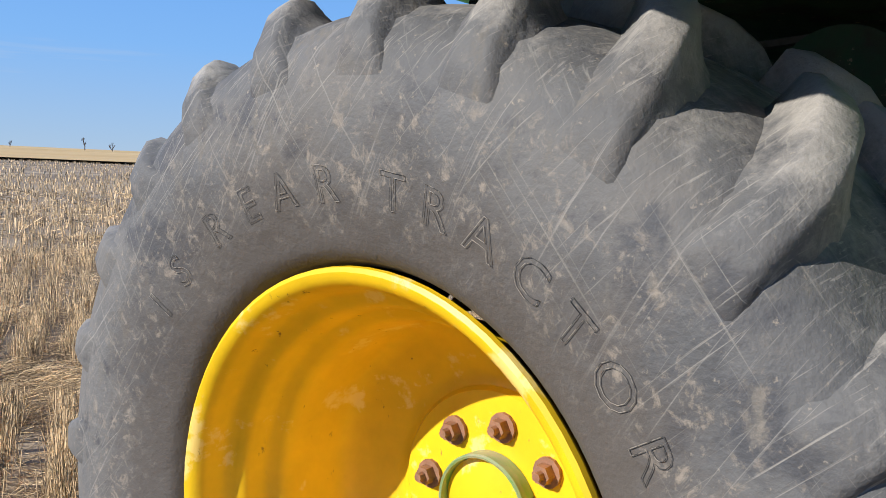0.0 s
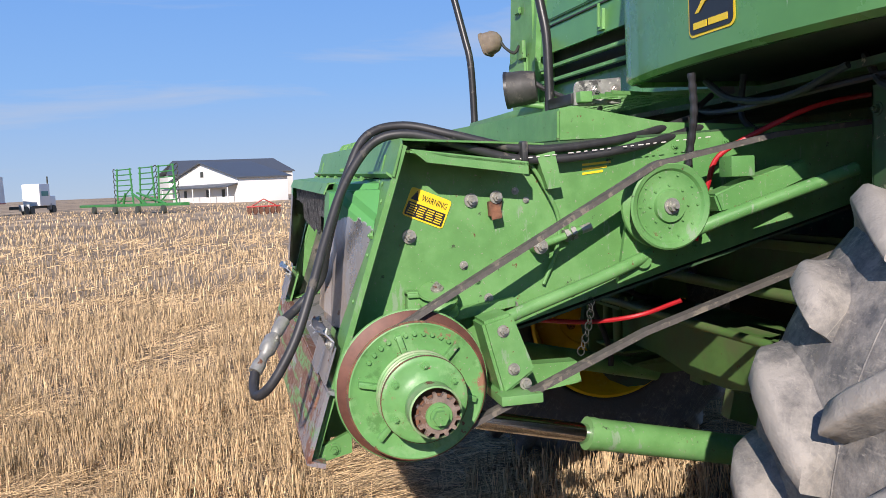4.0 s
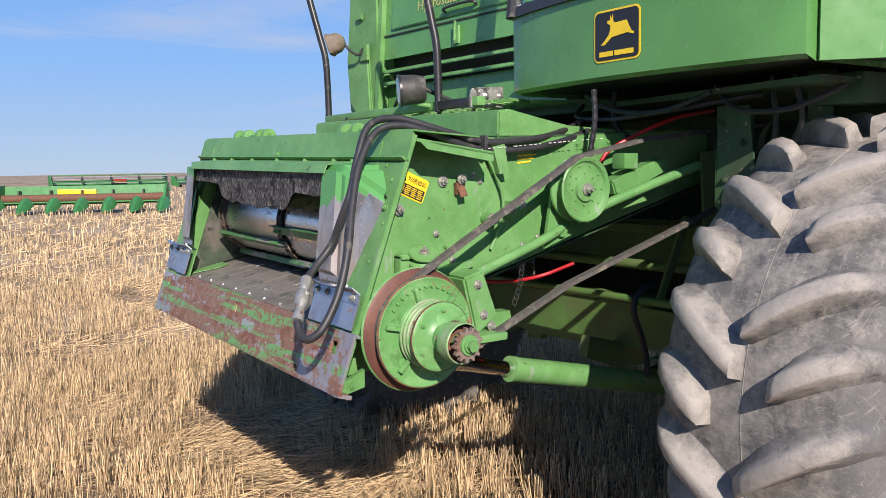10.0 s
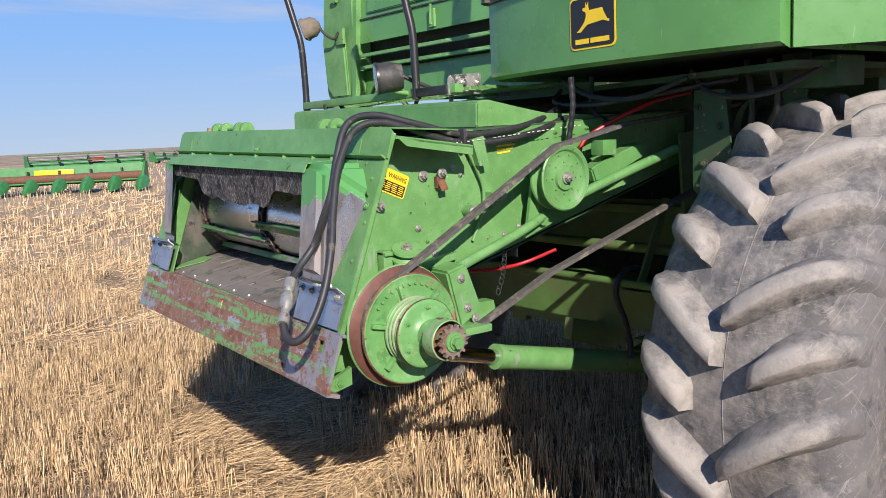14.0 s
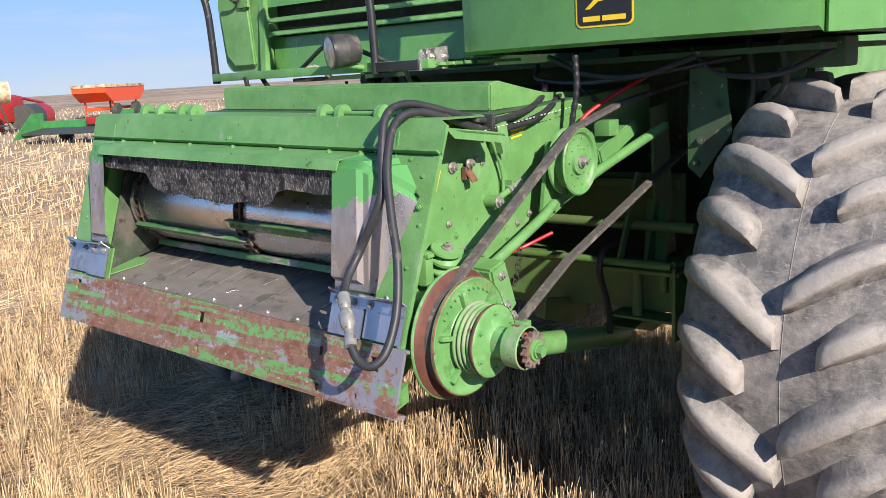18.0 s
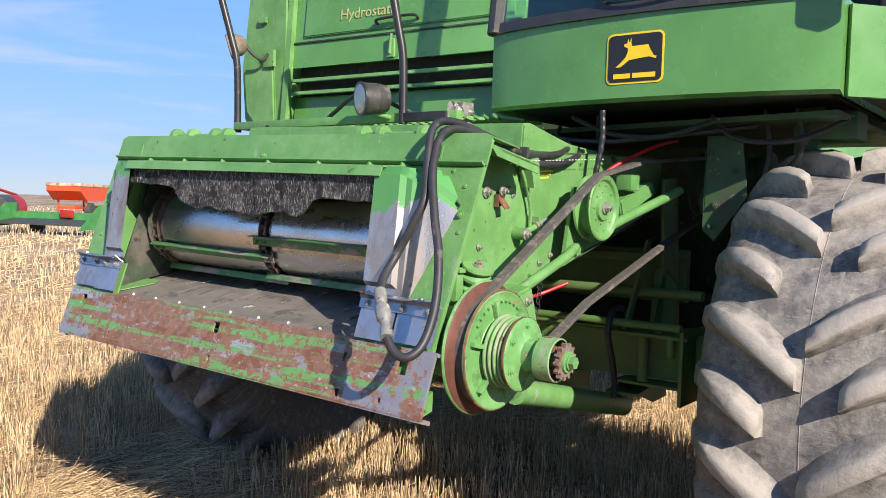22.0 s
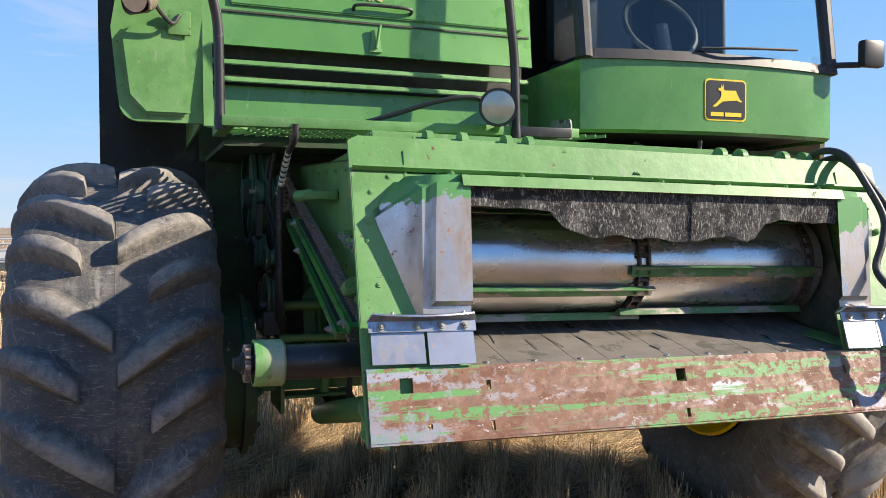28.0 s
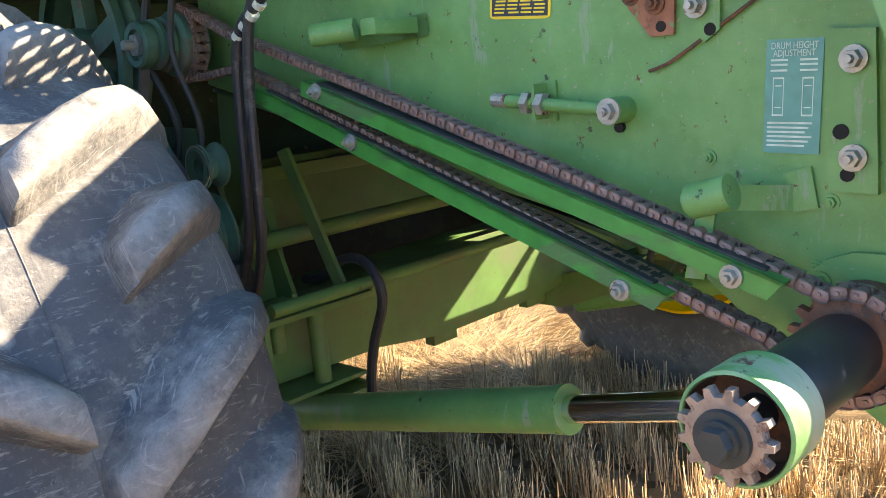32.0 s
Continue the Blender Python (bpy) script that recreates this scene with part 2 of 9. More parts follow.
    mix2 = n.new("ShaderNodeMix")
    mix2.data_type = "RGBA"
    mix2.inputs["B"].default_value = (0.41, 0.375, 0.325, 1)
    l.new(add.outputs["Value"], rg2.inputs["Value"])
    l.new(rg2.outputs["Result"], mix2.inputs["Factor"])
    l.new(mix3.outputs["Result"], mix2.inputs["A"])
    l.new(mix2.outputs["Result"], p.inputs["Base Color"])


bead_clean(m_rubber, 0.68)
bead_clean(m_rubber_left, 0.55)
m_rubber_pale = material("dusty_pale_rubber", (0.045, 0.043, 0.04), 0.85, grain=0.3, layers=[((0.25, 0.22, 0.18), 0.5, 30, 0.9, 0, ONE)])
m_lip = material("worn_rusty_steel_lip", (0.225, 0.125, 0.088), 0.55, 0.1, grain=0.4, grain_scale=44, bump=0.12, bump_scale=90,
                 layers=[((0.31, 0.285, 0.285), 0.33, 17, 0.42, 0.35, (0.5, 1, 1.3)), ((0.17, 0.07, 0.042), 0.42, 13, 0.75, 0, (0.7, 1, 1)), ((0.38, 0.38, 0.42), 0.21, 8.5, 0.4, 0.4, (0.3, 1, 1)), ((0.11, 0.30, 0.09), 0.42, 12, 0.45, 0, (0.14, 1, 2.6)), ((0.22, 0.11, 0.07), 0.40, 38, 0.75, 0, ONE), ((0.48, 0.45, 0.44), 0.14, 60, 0.4, 0.3, (0.6, 1, 1)), ((0.12, 0.05, 0.03), 0.16, 75, 0.8, 0, ONE)])


def rub_ends(m):
    """Bare bluish steel where the header's frame rubs on the two ends of the lip, its edge ragged."""
    n, l = m.node_tree.nodes, m.node_tree.links
    p = n["Principled BSDF"]
    geo = n.new("ShaderNodeNewGeometry")
    sep = n.new("ShaderNodeSeparateXYZ")
    out = n.new("ShaderNodeMath")
    out.operation = "ABSOLUTE"
    ragged = n.new("ShaderNodeTexNoise")
    ragged.inputs["Scale"].default_value, ragged.inputs["Detail"].default_value, ragged.inputs["Roughness"].default_value = 9, 9, 0.68
    add = n.new("ShaderNodeMath")
    add.operation = "MULTIPLY_ADD"
    add.inputs[1].default_value = 1.7
    rg = n.new("ShaderNodeMapRange")
    rg.inputs["From Min"].default_value, rg.inputs["From Max"].default_value = 1.63, 1.70
    rg.inputs["To Max"].default_value = 0.75
    l.new(geo.outputs["Position"], sep.inputs["Vector"])
    l.new(sep.outputs["X"], out.inputs[0])
    l.new(geo.outputs["Position"], ragged.inputs["Vector"])
    l.new(ragged.outputs["Fac"], add.inputs[0])
    l.new(out.outputs["Value"], add.inputs[2])
    l.new(add.outputs["Value"], rg.inputs["Value"])
    for sock, b, kind in (("Base Color", (0.33, 0.34, 0.38, 1), "RGBA"), ("Roughness", 0.36, "FLOAT"), ("Metallic", 0.6, "FLOAT")):
        mix = n.new("ShaderNodeMix")
        mix.data_type = kind
        mix.inputs["B"].default_value = b
        l.new(p.inputs[sock].links[0].from_socket, mix.inputs["A"])
        l.new(rg.outputs["Result"], mix.inputs["Factor"])
        l.new(mix.outputs["Result"], p.inputs[sock])


rub_ends(m_lip)
m_steel = material("polished_bare_steel", (0.56, 0.55, 0.55), 0.32, 0.85, grain=0.12, grain_scale=7, bump=0.03, bump_scale=200,
                   layers=[((0.42, 0.36, 0.31), 0.4, 4, 0.48, 0.7, ONE), ((0.5, 0.5, 0.52), 0.3, 16, 0.25, 0.9, (1, 1, 0.4)), ((0.32, 0.2, 0.14), 0.1, 14, 0.7, 0.2, ONE)])
m_bluesteel = material("bluish_worn_plate_steel", (0.34, 0.36, 0.41), 0.36, 0.75, grain=0.18, grain_scale=9, bump=0.03, bump_scale=160,
                       layers=[((0.46, 0.47, 0.50), 0.35, 6, 0.3, 0.85, ONE), ((0.24, 0.25, 0.29), 0.3, 14, 0.5, 0.6, (1, 1, 0.4)), ((0.22, 0.12, 0.08), 0.14, 16, 0.75, 0.1, ONE)])
# dark colour for the added plates that shade the feeder opening
m_liner = material("dark_liner_plate", (0.055, 0.075, 0.05), 0.55, 0.2, grain=0.35, grain_scale=14, layers=[((0.16, 0.14, 0.12), 0.35, 7, 0.5, 0.4, ONE), ((0.03, 0.03, 0.026), 0.3, 12, 0.7, 0, ONE)])
m_drum = material("worn_drum_steel", (0.68, 0.67, 0.67), 0.22, 0.95, grain=0.12, grain_scale=4, bump=0.03, bump_scale=120,
                  layers=[((0.56, 0.50, 0.45), 0.42, 3.2, 0.36, 0.85, (0.5, 1, 1)), ((0.70, 0.68, 0.66), 0.28, 5, 0.3, 0.8, (0.4, 1, 1)), ((0.24, 0.19, 0.15), 0.2, 11, 0.6, 0.4, (0.3, 1, 1))])
m_deck = material("dark_worn_deck_steel", (0.215, 0.195, 0.17), 0.5, 0.3, grain=0.3, grain_scale=16, bump=0.1, bump_scale=70,
                  layers=[((0.31, 0.28, 0.25), 0.35, 5, 0.5, 0.4, (0.3, 1, 1)), ((0.12, 0.12, 0.10), 0.26, 9, 0.6, 0.2, ONE)])
m_flap = material("cracked_black_rubber", (0.062, 0.061, 0.062), 0.5, grain=0.35, grain_scale=40, bump=0.7, bump_scale=75,
                  layers=[((0.16, 0.155, 0.15), 0.35, 14, 0.7, 0, ONE), ((0.50, 0.49, 0.46), 0.34, 120, 0.8, 0, (1.5, 1, 0.42)), ((0.42, 0.41, 0.38), 0.26, 210, 0.8, 0, (1.3, 1, 0.6)), ((0.04, 0.04, 0.042), 0.34, 22, 0.7, 0, ONE)])
m_black = material("black_rubber_hose", (0.028, 0.028, 0.03), 0.5, grain=0.25, grain_scale=30, bump=0.06, bump_scale=120, layers=[((0.10, 0.09, 0.075), 0.2, 16, 0.8, 0, ONE)])
m_blackpaint = material("satin_black_paint", (0.02, 0.02, 0.022), 0.38, grain=0.2, layers=[((0.1, 0.09, 0.08), 0.14, 20, 0.7, 0, ONE)])
m_belt = material("grey_ribbed_belt", (0.085, 0.078, 0.07), 0.75, grain=0.25, grain_scale=45, bump=0.2, bump_scale=90, layers=[((0.17, 0.15, 0.12), 0.3, 22, 0.85, 0, ONE)])
m_chrome = material("chrome_rod", (0.7, 0.7, 0.7), 0.12, 1.0, grain=0.04)
m_zinc = material("zinc_bolt", (0.33, 0.325, 0.29), 0.42, 0.5, grain=0.2, grain_scale=60, layers=[(RUST, 0.2, 40, 0.8, 0, ONE)])
m_rust = material("rusty_steel", (0.17, 0.075, 0.042), 0.8, 0.1, grain=0.35, grain_scale=40, bump=0.15, bump_scale=120, layers=[((0.09, 0.05, 0.035), 0.4, 18, 0.85, 0, ONE)])
m_boltrust = material("brown_wheel_bolt", (0.27, 0.14, 0.08), 0.7, 0.2, grain=0.25, grain_scale=50)
m_groove = material("polished_rust_groove", (0.125, 0.05, 0.034), 0.55, 0.2, grain=0.3, grain_scale=20)
m_dustyblack = material("dusty_black_plastic", (0.042, 0.04, 0.038), 0.6, grain=0.3, grain_scale=30, layers=[((0.10, 0.09, 0.08), 0.35, 14, 0.8, 0, ONE)])
m_tanlamp = material("faded_tan_lamp_shell", (0.17, 0.135, 0.10), 0.65, grain=0.2, grain_scale=30, layers=[((0.16, 0.14, 0.12), 0.3, 18, 0.8, 0, ONE)])
m_goldfield = material("golden_far_field", (0.55, 0.36, 0.14), 0.95, grain=0.15, grain_scale=0.05, layers=[((0.62, 0.44, 0.2), 0.4, 0.02, 0.95, 0, ONE)])
m_plough = material("brown_far_field", (0.26, 0.18, 0.13), 0.95, grain=0.2, grain_scale=0.05)
m_chain = material("rusty_roller_chain", (0.28, 0.18, 0.15), 0.6, 0.5, grain=0.35, grain_scale=60)
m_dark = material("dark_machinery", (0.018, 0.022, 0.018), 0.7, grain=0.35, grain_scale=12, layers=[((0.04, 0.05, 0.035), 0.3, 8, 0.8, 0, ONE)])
m_darkchain = material("dark_oily_chain", (0.085, 0.066, 0.054), 0.5, 0.5, grain=0.4, grain_scale=60, layers=[((0.22, 0.12, 0.08), 0.25, 40, 0.7, 0.2, ONE)])
m_red = material("red_rubber_hose", (0.42, 0.012, 0.018), 0.45, grain=0.15)
m_redpaint = material("red_implement_paint", (0.36, 0.022, 0.015), 0.5, grain=0.2)
m_orange = material("orange_red_paint", (0.62, 0.075, 0.018), 0.45, grain=0.12)
m_decal_y = material("decal_yellow", (0.80, 0.55, 0.02), 0.4, grain=0.04, layers=[((0.6, 0.45, 0.12), 0.12, 30, 0.5, 0, ONE)])
m_fadedgold = material("faded_gold_print", (0.42, 0.40, 0.17), 0.5, grain=0.2, grain_scale=60)
m_decal_k = material("decal_black", (0.015, 0.015, 0.015), 0.35, grain=0.1)
m_print = material("faded_white_print", (0.42, 0.55, 0.47), 0.5, grain=0.2, grain_scale=60)
m_decal_b = material("decal_blue_green", (0.075, 0.27, 0.22), 0.45, grain=0.12, grain_scale=40)
m_white = material("white_paint", (0.75, 0.75, 0.72), 0.45, grain=0.05)
m_offwhite = material("weathered_white", (0.6, 0.58, 0.53), 0.55, grain=0.12)
m_greysheet = material("grey_sheet_metal", (0.34, 0.36, 0.37), 0.5, 0.3, grain=0.12)
m_roof = material("dark_roof_sheet", (0.07, 0.08, 0.095), 0.5, grain=0.15)
m_tank = material("tan_tank_paint", (0.55, 0.42, 0.26), 0.55, grain=0.12, layers=[(RUST, 0.35, 2.2, 0.8, 0, ONE)])
m_yellowtank = material("yellow_tank_plastic", (0.78, 0.5, 0.02), 0.4, grain=0.06)
m_slat = material("dull_green_slat", (0.06, 0.17, 0.06), 0.5, grain=0.3, grain_scale=20, layers=[((0.30, 0.27, 0.23), 0.42, 14, 0.5, 0.4, (0.4, 1, 1))])
m_fargreen = material("far_green_paint", (0.04, 0.20, 0.05), 0.5, grain=0.25, grain_scale=4)
m_fardark = material("far_dark_steel", (0.05, 0.055, 0.045), 0.6, grain=0.3, grain_scale=5)
m_lamp = material("lamp_lens", (0.42, 0.41, 0.38), 0.15, 0.5, grain=0.1, grain_scale=30)
m_bark = material("bare_tree_bark", (0.10, 0.085, 0.075), 0.9, grain=0.3)
m_soil = material("straw_strewn_soil", (0.17, 0.124, 0.077), 0.95, grain=0.35, grain_scale=8, bump=0.6, bump_scale=30, bump2=0.5, bump2_scale=5,
                  layers=[((0.31, 0.228, 0.142), 0.42, 2.3, 0.95, 0, ONE), ((0.08, 0.059, 0.039), 0.36, 9, 0.95, 0, ONE), ((0.57, 0.435, 0.28), 0.3, 0.16, 0.95, 0, (1, 1, 1)), ((0.42, 0.31, 0.19), 0.4, 0.02, 0.95, 0, ONE)])
m_straw = material("pale_straw", (0.57, 0.415, 0.238), 0.6, grain=0.25, grain_scale=3, island=0.62, spec=0.4)


def glass_material():
    m = bpy.data.materials.new("tinted_glass")
    m.use_nodes = True
    p = m.node_tree.nodes["Principled BSDF"]
    p.inputs["Base Color"].default_value = (0.75, 0.9, 0.88, 1)
    p.inputs["Roughness"].default_value = 0.03
    p.inputs["Transmission Weight"].default_value = 1.0
    p.inputs["IOR"].default_value = 1.45
    return m


m_glass = glass_material()


def worn_shroud():
    """Bare polished steel, with what is left of the green paint towards the top, its edge ragged."""
    m = material("worn_shroud_steel", (0.54, 0.52, 0.52), 0.30, 0.85, grain=0.12, grain_scale=7, bump=0.03, bump_scale=200,
                 layers=[((0.42, 0.37, 0.33), 0.42, 4, 0.38, 0.75, ONE), ((0.58, 0.58, 0.60), 0.36, 9, 0.26, 0.9, (1, 1, 0.4)), ((0.22, 0.17, 0.14), 0.22, 6, 0.5, 0.5, (1, 1, 0.3)), ((0.25, 0.13, 0.08), 0.12, 22, 0.7, 0.2, ONE), ((0.16, 0.13, 0.11), 0.1, 60, 0.6, 0.3, ONE)])
    n, l = m.node_tree.nodes, m.node_tree.links
    p = n["Principled BSDF"]
    geo = n.new("ShaderNodeNewGeometry")
    up = n.new("ShaderNodeVectorMath")
    up.operation = "DOT_PRODUCT"
    up.inputs[1].default_value = (0.045, 0.314, 0.949)
    edge = n.new("ShaderNodeTexNoise")
    edge.inputs["Scale"].default_value, edge.inputs["Detail"].default_value, edge.inputs["Roughness"].default_value = 6.5, 8, 0.62
    add = n.new("ShaderNodeMath")
    add.operation = "MULTIPLY_ADD"
    add.inputs[1].default_value = 0.34
    rg = n.new("ShaderNodeMapRange")
    rg.inputs["From Min"].default_value, rg.inputs["From Max"].default_value = 1.632, 1.639
    l.new(geo.outputs["Position"], up.inputs[0])
    l.new(geo.outputs["Position"], edge.inputs["Vector"])
    l.new(edge.outputs["Fac"], add.inputs[0])
    l.new(up.outputs["Value"], add.inputs[2])
    l.new(add.outputs["Value"], rg.inputs["Value"])
    for sock, b, kind in (("Base Color", (0.08, 0.28, 0.085, 1), "RGBA"), ("Roughness", 0.42, "FLOAT"), ("Metallic", 0.0, "FLOAT")):
        mix = n.new("ShaderNodeMix")
        mix.data_type = kind
        mix.inputs["B"].default_value = b
        l.new(p.inputs[sock].links[0].from_socket, mix.inputs["A"])
        l.new(rg.outputs["Result"], mix.inputs["Factor"])
        l.new(mix.outputs["Result"], p.inputs[sock])
    return m


m_shroud = worn_shroud()
m_sheave = material("dark_teal_pulley_paint", (0.05, 0.13, 0.085), 0.5, grain=0.25, grain_scale=14, layers=[((0.10, 0.11, 0.08), 0.3, 9, 0.75, 0, ONE), (RUST, 0.1, 30, 0.8, 0, ONE)])
m_clutter = material("greasy_and_shaded_parts", (0.024, 0.029, 0.026), 0.6, grain=0.35, grain_scale=18, layers=[((0.05, 0.046, 0.038), 0.3, 12, 0.8, 0, ONE)])
m_cup = material("scraped_pale_green_paint", (0.16, 0.33, 0.12), 0.5, 0.1, grain=0.2, grain_scale=20, layers=[((0.34, 0.36, 0.24), 0.42, 7, 0.5, 0.2, (3, 1, 1)), ((0.10, 0.28, 0.08), 0.3, 9, 0.5, 0, (3, 1, 1)), (RUST, 0.16, 22, 0.8, 0, ONE)])
m_sprocket = material("worn_sprocket_steel", (0.30, 0.23, 0.19), 0.5, 0.5, grain=0.3, grain_scale=50, bump=0.1, bump_scale=120, layers=[((0.16, 0.09, 0.06), 0.4, 26, 0.8, 0.1, ONE)])
m_tape = material("pale_wrapping_tape", (0.55, 0.58, 0.50), 0.6, grain=0.2, grain_scale=40)
m_scuffed = material("scuffed_step_steel", (0.30, 0.30, 0.285), 0.45, 0.4, grain=0.3, grain_scale=30, bump=0.1, bump_scale=90, layers=[((0.05, 0.05, 0.05), 0.36, 14, 0.6, 0, ONE), ((0.55, 0.54, 0.5), 0.25, 40, 0.4, 0.3, ONE)])
m_hole = material("black_hole", (0.012, 0.010, 0.009), 0.9, grain=0.3)
m_rustpaint = material("rust_through_green_paint", (0.26, 0.11, 0.06), 0.75, grain=0.3, grain_scale=26, layers=[((0.17, 0.07, 0.04), 0.4, 14, 0.8, 0, ONE), ((0.10, 0.26, 0.09), 0.16, 11, 0.5, 0, ONE)])
m_pulley = material("chipped_green_pulley_paint", (0.115, 0.29, 0.09), 0.42, grain=0.16, grain_scale=14, bump=0.1, bump_scale=160,
                    layers=[((0.16, 0.34, 0.125), 0.4, 9, 0.5, 0, ONE), ((0.08, 0.21, 0.06), 0.25, 12, 0.5, 0, ONE), ((0.24, 0.12, 0.07), 0.17, 15, 0.75, 0, ONE), ((0.30, 0.28, 0.22), 0.14, 60, 0.7, 0, ONE), (RUST, 0.12, 40, 0.8, 0, ONE)])

# ---- building tools ----
WHERE = {}


def thing(name, base, label, category, group="", kind=""):
    """An empty at a thing's base, to which its parts are tied."""
    ob = new(name)
    ob.empty_display_size = 0.1
    ob.location = base
    WHERE[ob.name] = Vector(base)
    return tagged(ob, label, category, group, kind)


SHARED = {}


def small_parts(name, items, mat, parent, label):
    """Bolts, rivets and studs, each an object of its own; alike ones share a mesh."""
    for kind, at, way, dims in items:
        key = (kind, dims, mat.name)
        if key not in SHARED:
            b = bmesh.new()
            if kind == "bolt":
                bolt(b, (0, 0, 0), (0, 0, 1), *dims)
            else:
                rod(b, (0, 0, 0), (0, 0, dims[0]), dims[1], dims[2], dims[3])
            me = bpy.data.meshes.new(name)
            b.to_mesh(me)
            b.free()
            me.materials.append(mat)
            SHARED[key] = me
        ob = place(name, SHARED[key], parent, label)
        ob.location = at
        ob.rotation_euler = Vector(way).to_track_quat("Z", "Y").to_euler()


def part(name, bm, mat, parent=None, label="", smooth=True):
    """Links a bmesh, in world places, as one mesh object under a thing or a part."""
    if isinstance(bm, list):
        small_parts(name, bm, mat, parent, label)
        return None
    me = bpy.data.meshes.new(name)
    bmesh.ops.recalc_face_normals(bm, faces=bm.faces)
    bm.to_mesh(me)
    bm.free()
    for m in mat if isinstance(mat, (list, tuple)) else [mat]:
        me.materials.append(m)
    if smooth:
        me.shade_smooth()
        me.set_sharp_from_angle(angle=radians(32))
    return place(name, me, parent, label)


def place(name, me, parent=None, label="", at=(0, 0, 0)):
    ob = new(name, me)
    ob.location = at
    WHERE[ob.name] = WHERE[parent.name] + Vector((0, 0, 0)) if parent else Vector((0, 0, 0))
    if parent:
        ob.parent = parent
        top = parent
        while top.parent:
            top = top.parent
        ob.matrix_parent_inverse = Matrix.Translation(-WHERE[top.name]) if parent is top else Matrix.Identity(4)
        WHERE[ob.name] = Vector((0, 0, 0))
    return tagged(ob, label)


def structure(name, bm, mat, label, category):
    return tagged(part(name, bm, mat), label, category, kind="structure")


def box(bm, lo, hi, bevel=0.0, m=None):
    """A box between two corners, with broken edges."""
    lo, hi = Vector(lo), Vector(hi)
    r = bmesh.ops.create_cube(bm, size=1.0)
    vs = r["verts"]
    bmesh.ops.scale(bm, vec=hi - lo, verts=vs)
    bmesh.ops.translate(bm, vec=(lo + hi) / 2, verts=vs)
    if bevel:
        es = list({e for v in vs for e in v.link_edges})
        out = bmesh.ops.bevel(bm, geom=es, offset=bevel, segments=2, affect="EDGES", profile=0.6)
        vs = list({v for v in vs if v.is_valid} | set(out["verts"]))
    if m is not None:
        bmesh.ops.transform(bm, matrix=m, verts=vs)
    return vs


def basis(way):
    way = Vector(way).normalized()
    a = way.cross(Vector((0, 0, 1)))
    if a.length < 1e-4:
        a = Vector((1, 0, 0))
    a.normalize()
    return a, way.cross(a).normalized()


def rod(bm, p0, p1, r0, r1=None, seg=14, caps=True):
    """A round bar from p0 to p1."""
    p0, p1 = Vector(p0), Vector(p1)
    if isinstance(bm, list):
        bm.append(("rod", p0, p1 - p0, (round((p1 - p0).length, 5), r0, r0 if r1 is None else r1, seg)))
        return
    r1 = r0 if r1 is None else r1
    a, b = basis(p1 - p0)
    rings = []
    for p, r in ((p0, r0), (p1, r1)):
        rings.append([bm.verts.new(p + r * (a * math.cos(k * math.tau / seg) + b * math.sin(k * math.tau / seg))) for k in range(seg)])
    for k in range(seg):
        bm.faces.new((rings[0][k], rings[0][(k + 1) % seg], rings[1][(k + 1) % seg], rings[1][k]))
    if caps:
        bm.faces.new(rings[0][::-1])
        bm.faces.new(rings[1])


def smooth_line(pts, n=8):
    """A rounded line through the points (Catmull-Rom)."""
    p = [Vector(q) for q in pts]
    p = [2 * p[0] - p[1], *p, 2 * p[-1] - p[-2]]
    out = []
    for i in range(1, len(p) - 2):
        for k in range(n):
            t = k / n
            out.append(0.5 * (2 * p[i] + (p[i + 1] - p[i - 1]) * t + (2 * p[i - 1] - 5 * p[i] + 4 * p[i + 1] - p[i + 2]) * t * t + (3 * p[i] - p[i - 1] - 3 * p[i + 1] + p[i + 2]) * t ** 3))
    return [*out, p[-2]]


def pipe(bm, pts, r, seg=10, n=8, wave=None):
    """A hose or bent pipe along a rounded line."""
    line = smooth_line(pts, n) if n else [Vector(q) for q in pts]
    rings, a = [], None
    for i, p in enumerate(line):
        way = (line[min(i + 1, len(line) - 1)] - line[max(i - 1, 0)]).normalized()
        if a is None:
            a, _ = basis(way)
        a = (a - way * a.dot(way)).normalized()
        b = way.cross(a)
        rr = r * (1 if wave is None else wave(i / (len(line) - 1)))
        rings.append([bm.verts.new(p + rr * (a * math.cos(k * math.tau / seg) + b * math.sin(k * math.tau / seg))) for k in range(seg)])
    for u, v in zip(rings, rings[1:]):
        for k in range(seg):
            bm.faces.new((u[k], u[(k + 1) % seg], v[(k + 1) % seg], v[k]))
    bm.faces.new(rings[0][::-1])
    bm.faces.new(rings[-1])


def ribbon(bm, pts, side, width, thick):
    """A flat band along a line; side: the way across its width."""
    line = [Vector(q) for q in pts]
    side = Vector(side).normalized()
    rings = []
    for i, p in enumerate(line):
        way = (line[min(i + 1, len(line) - 1)] - line[max(i - 1, 0)]).normalized()
        up = way.cross(side).normalized()
        rings.append([bm.verts.new(p + side * sx * width / 2 + up * sy * thick / 2) for sx, sy in ((-1, -1), (1, -1), (1, 1), (-1, 1))])
    for u, v in zip(rings, rings[1:]):
        for k in range(4):
            bm.faces.new((u[k], u[(k + 1) % 4], v[(k + 1) % 4], v[k]))
    bm.faces.new(rings[0][::-1])
    bm.faces.new(rings[-1])


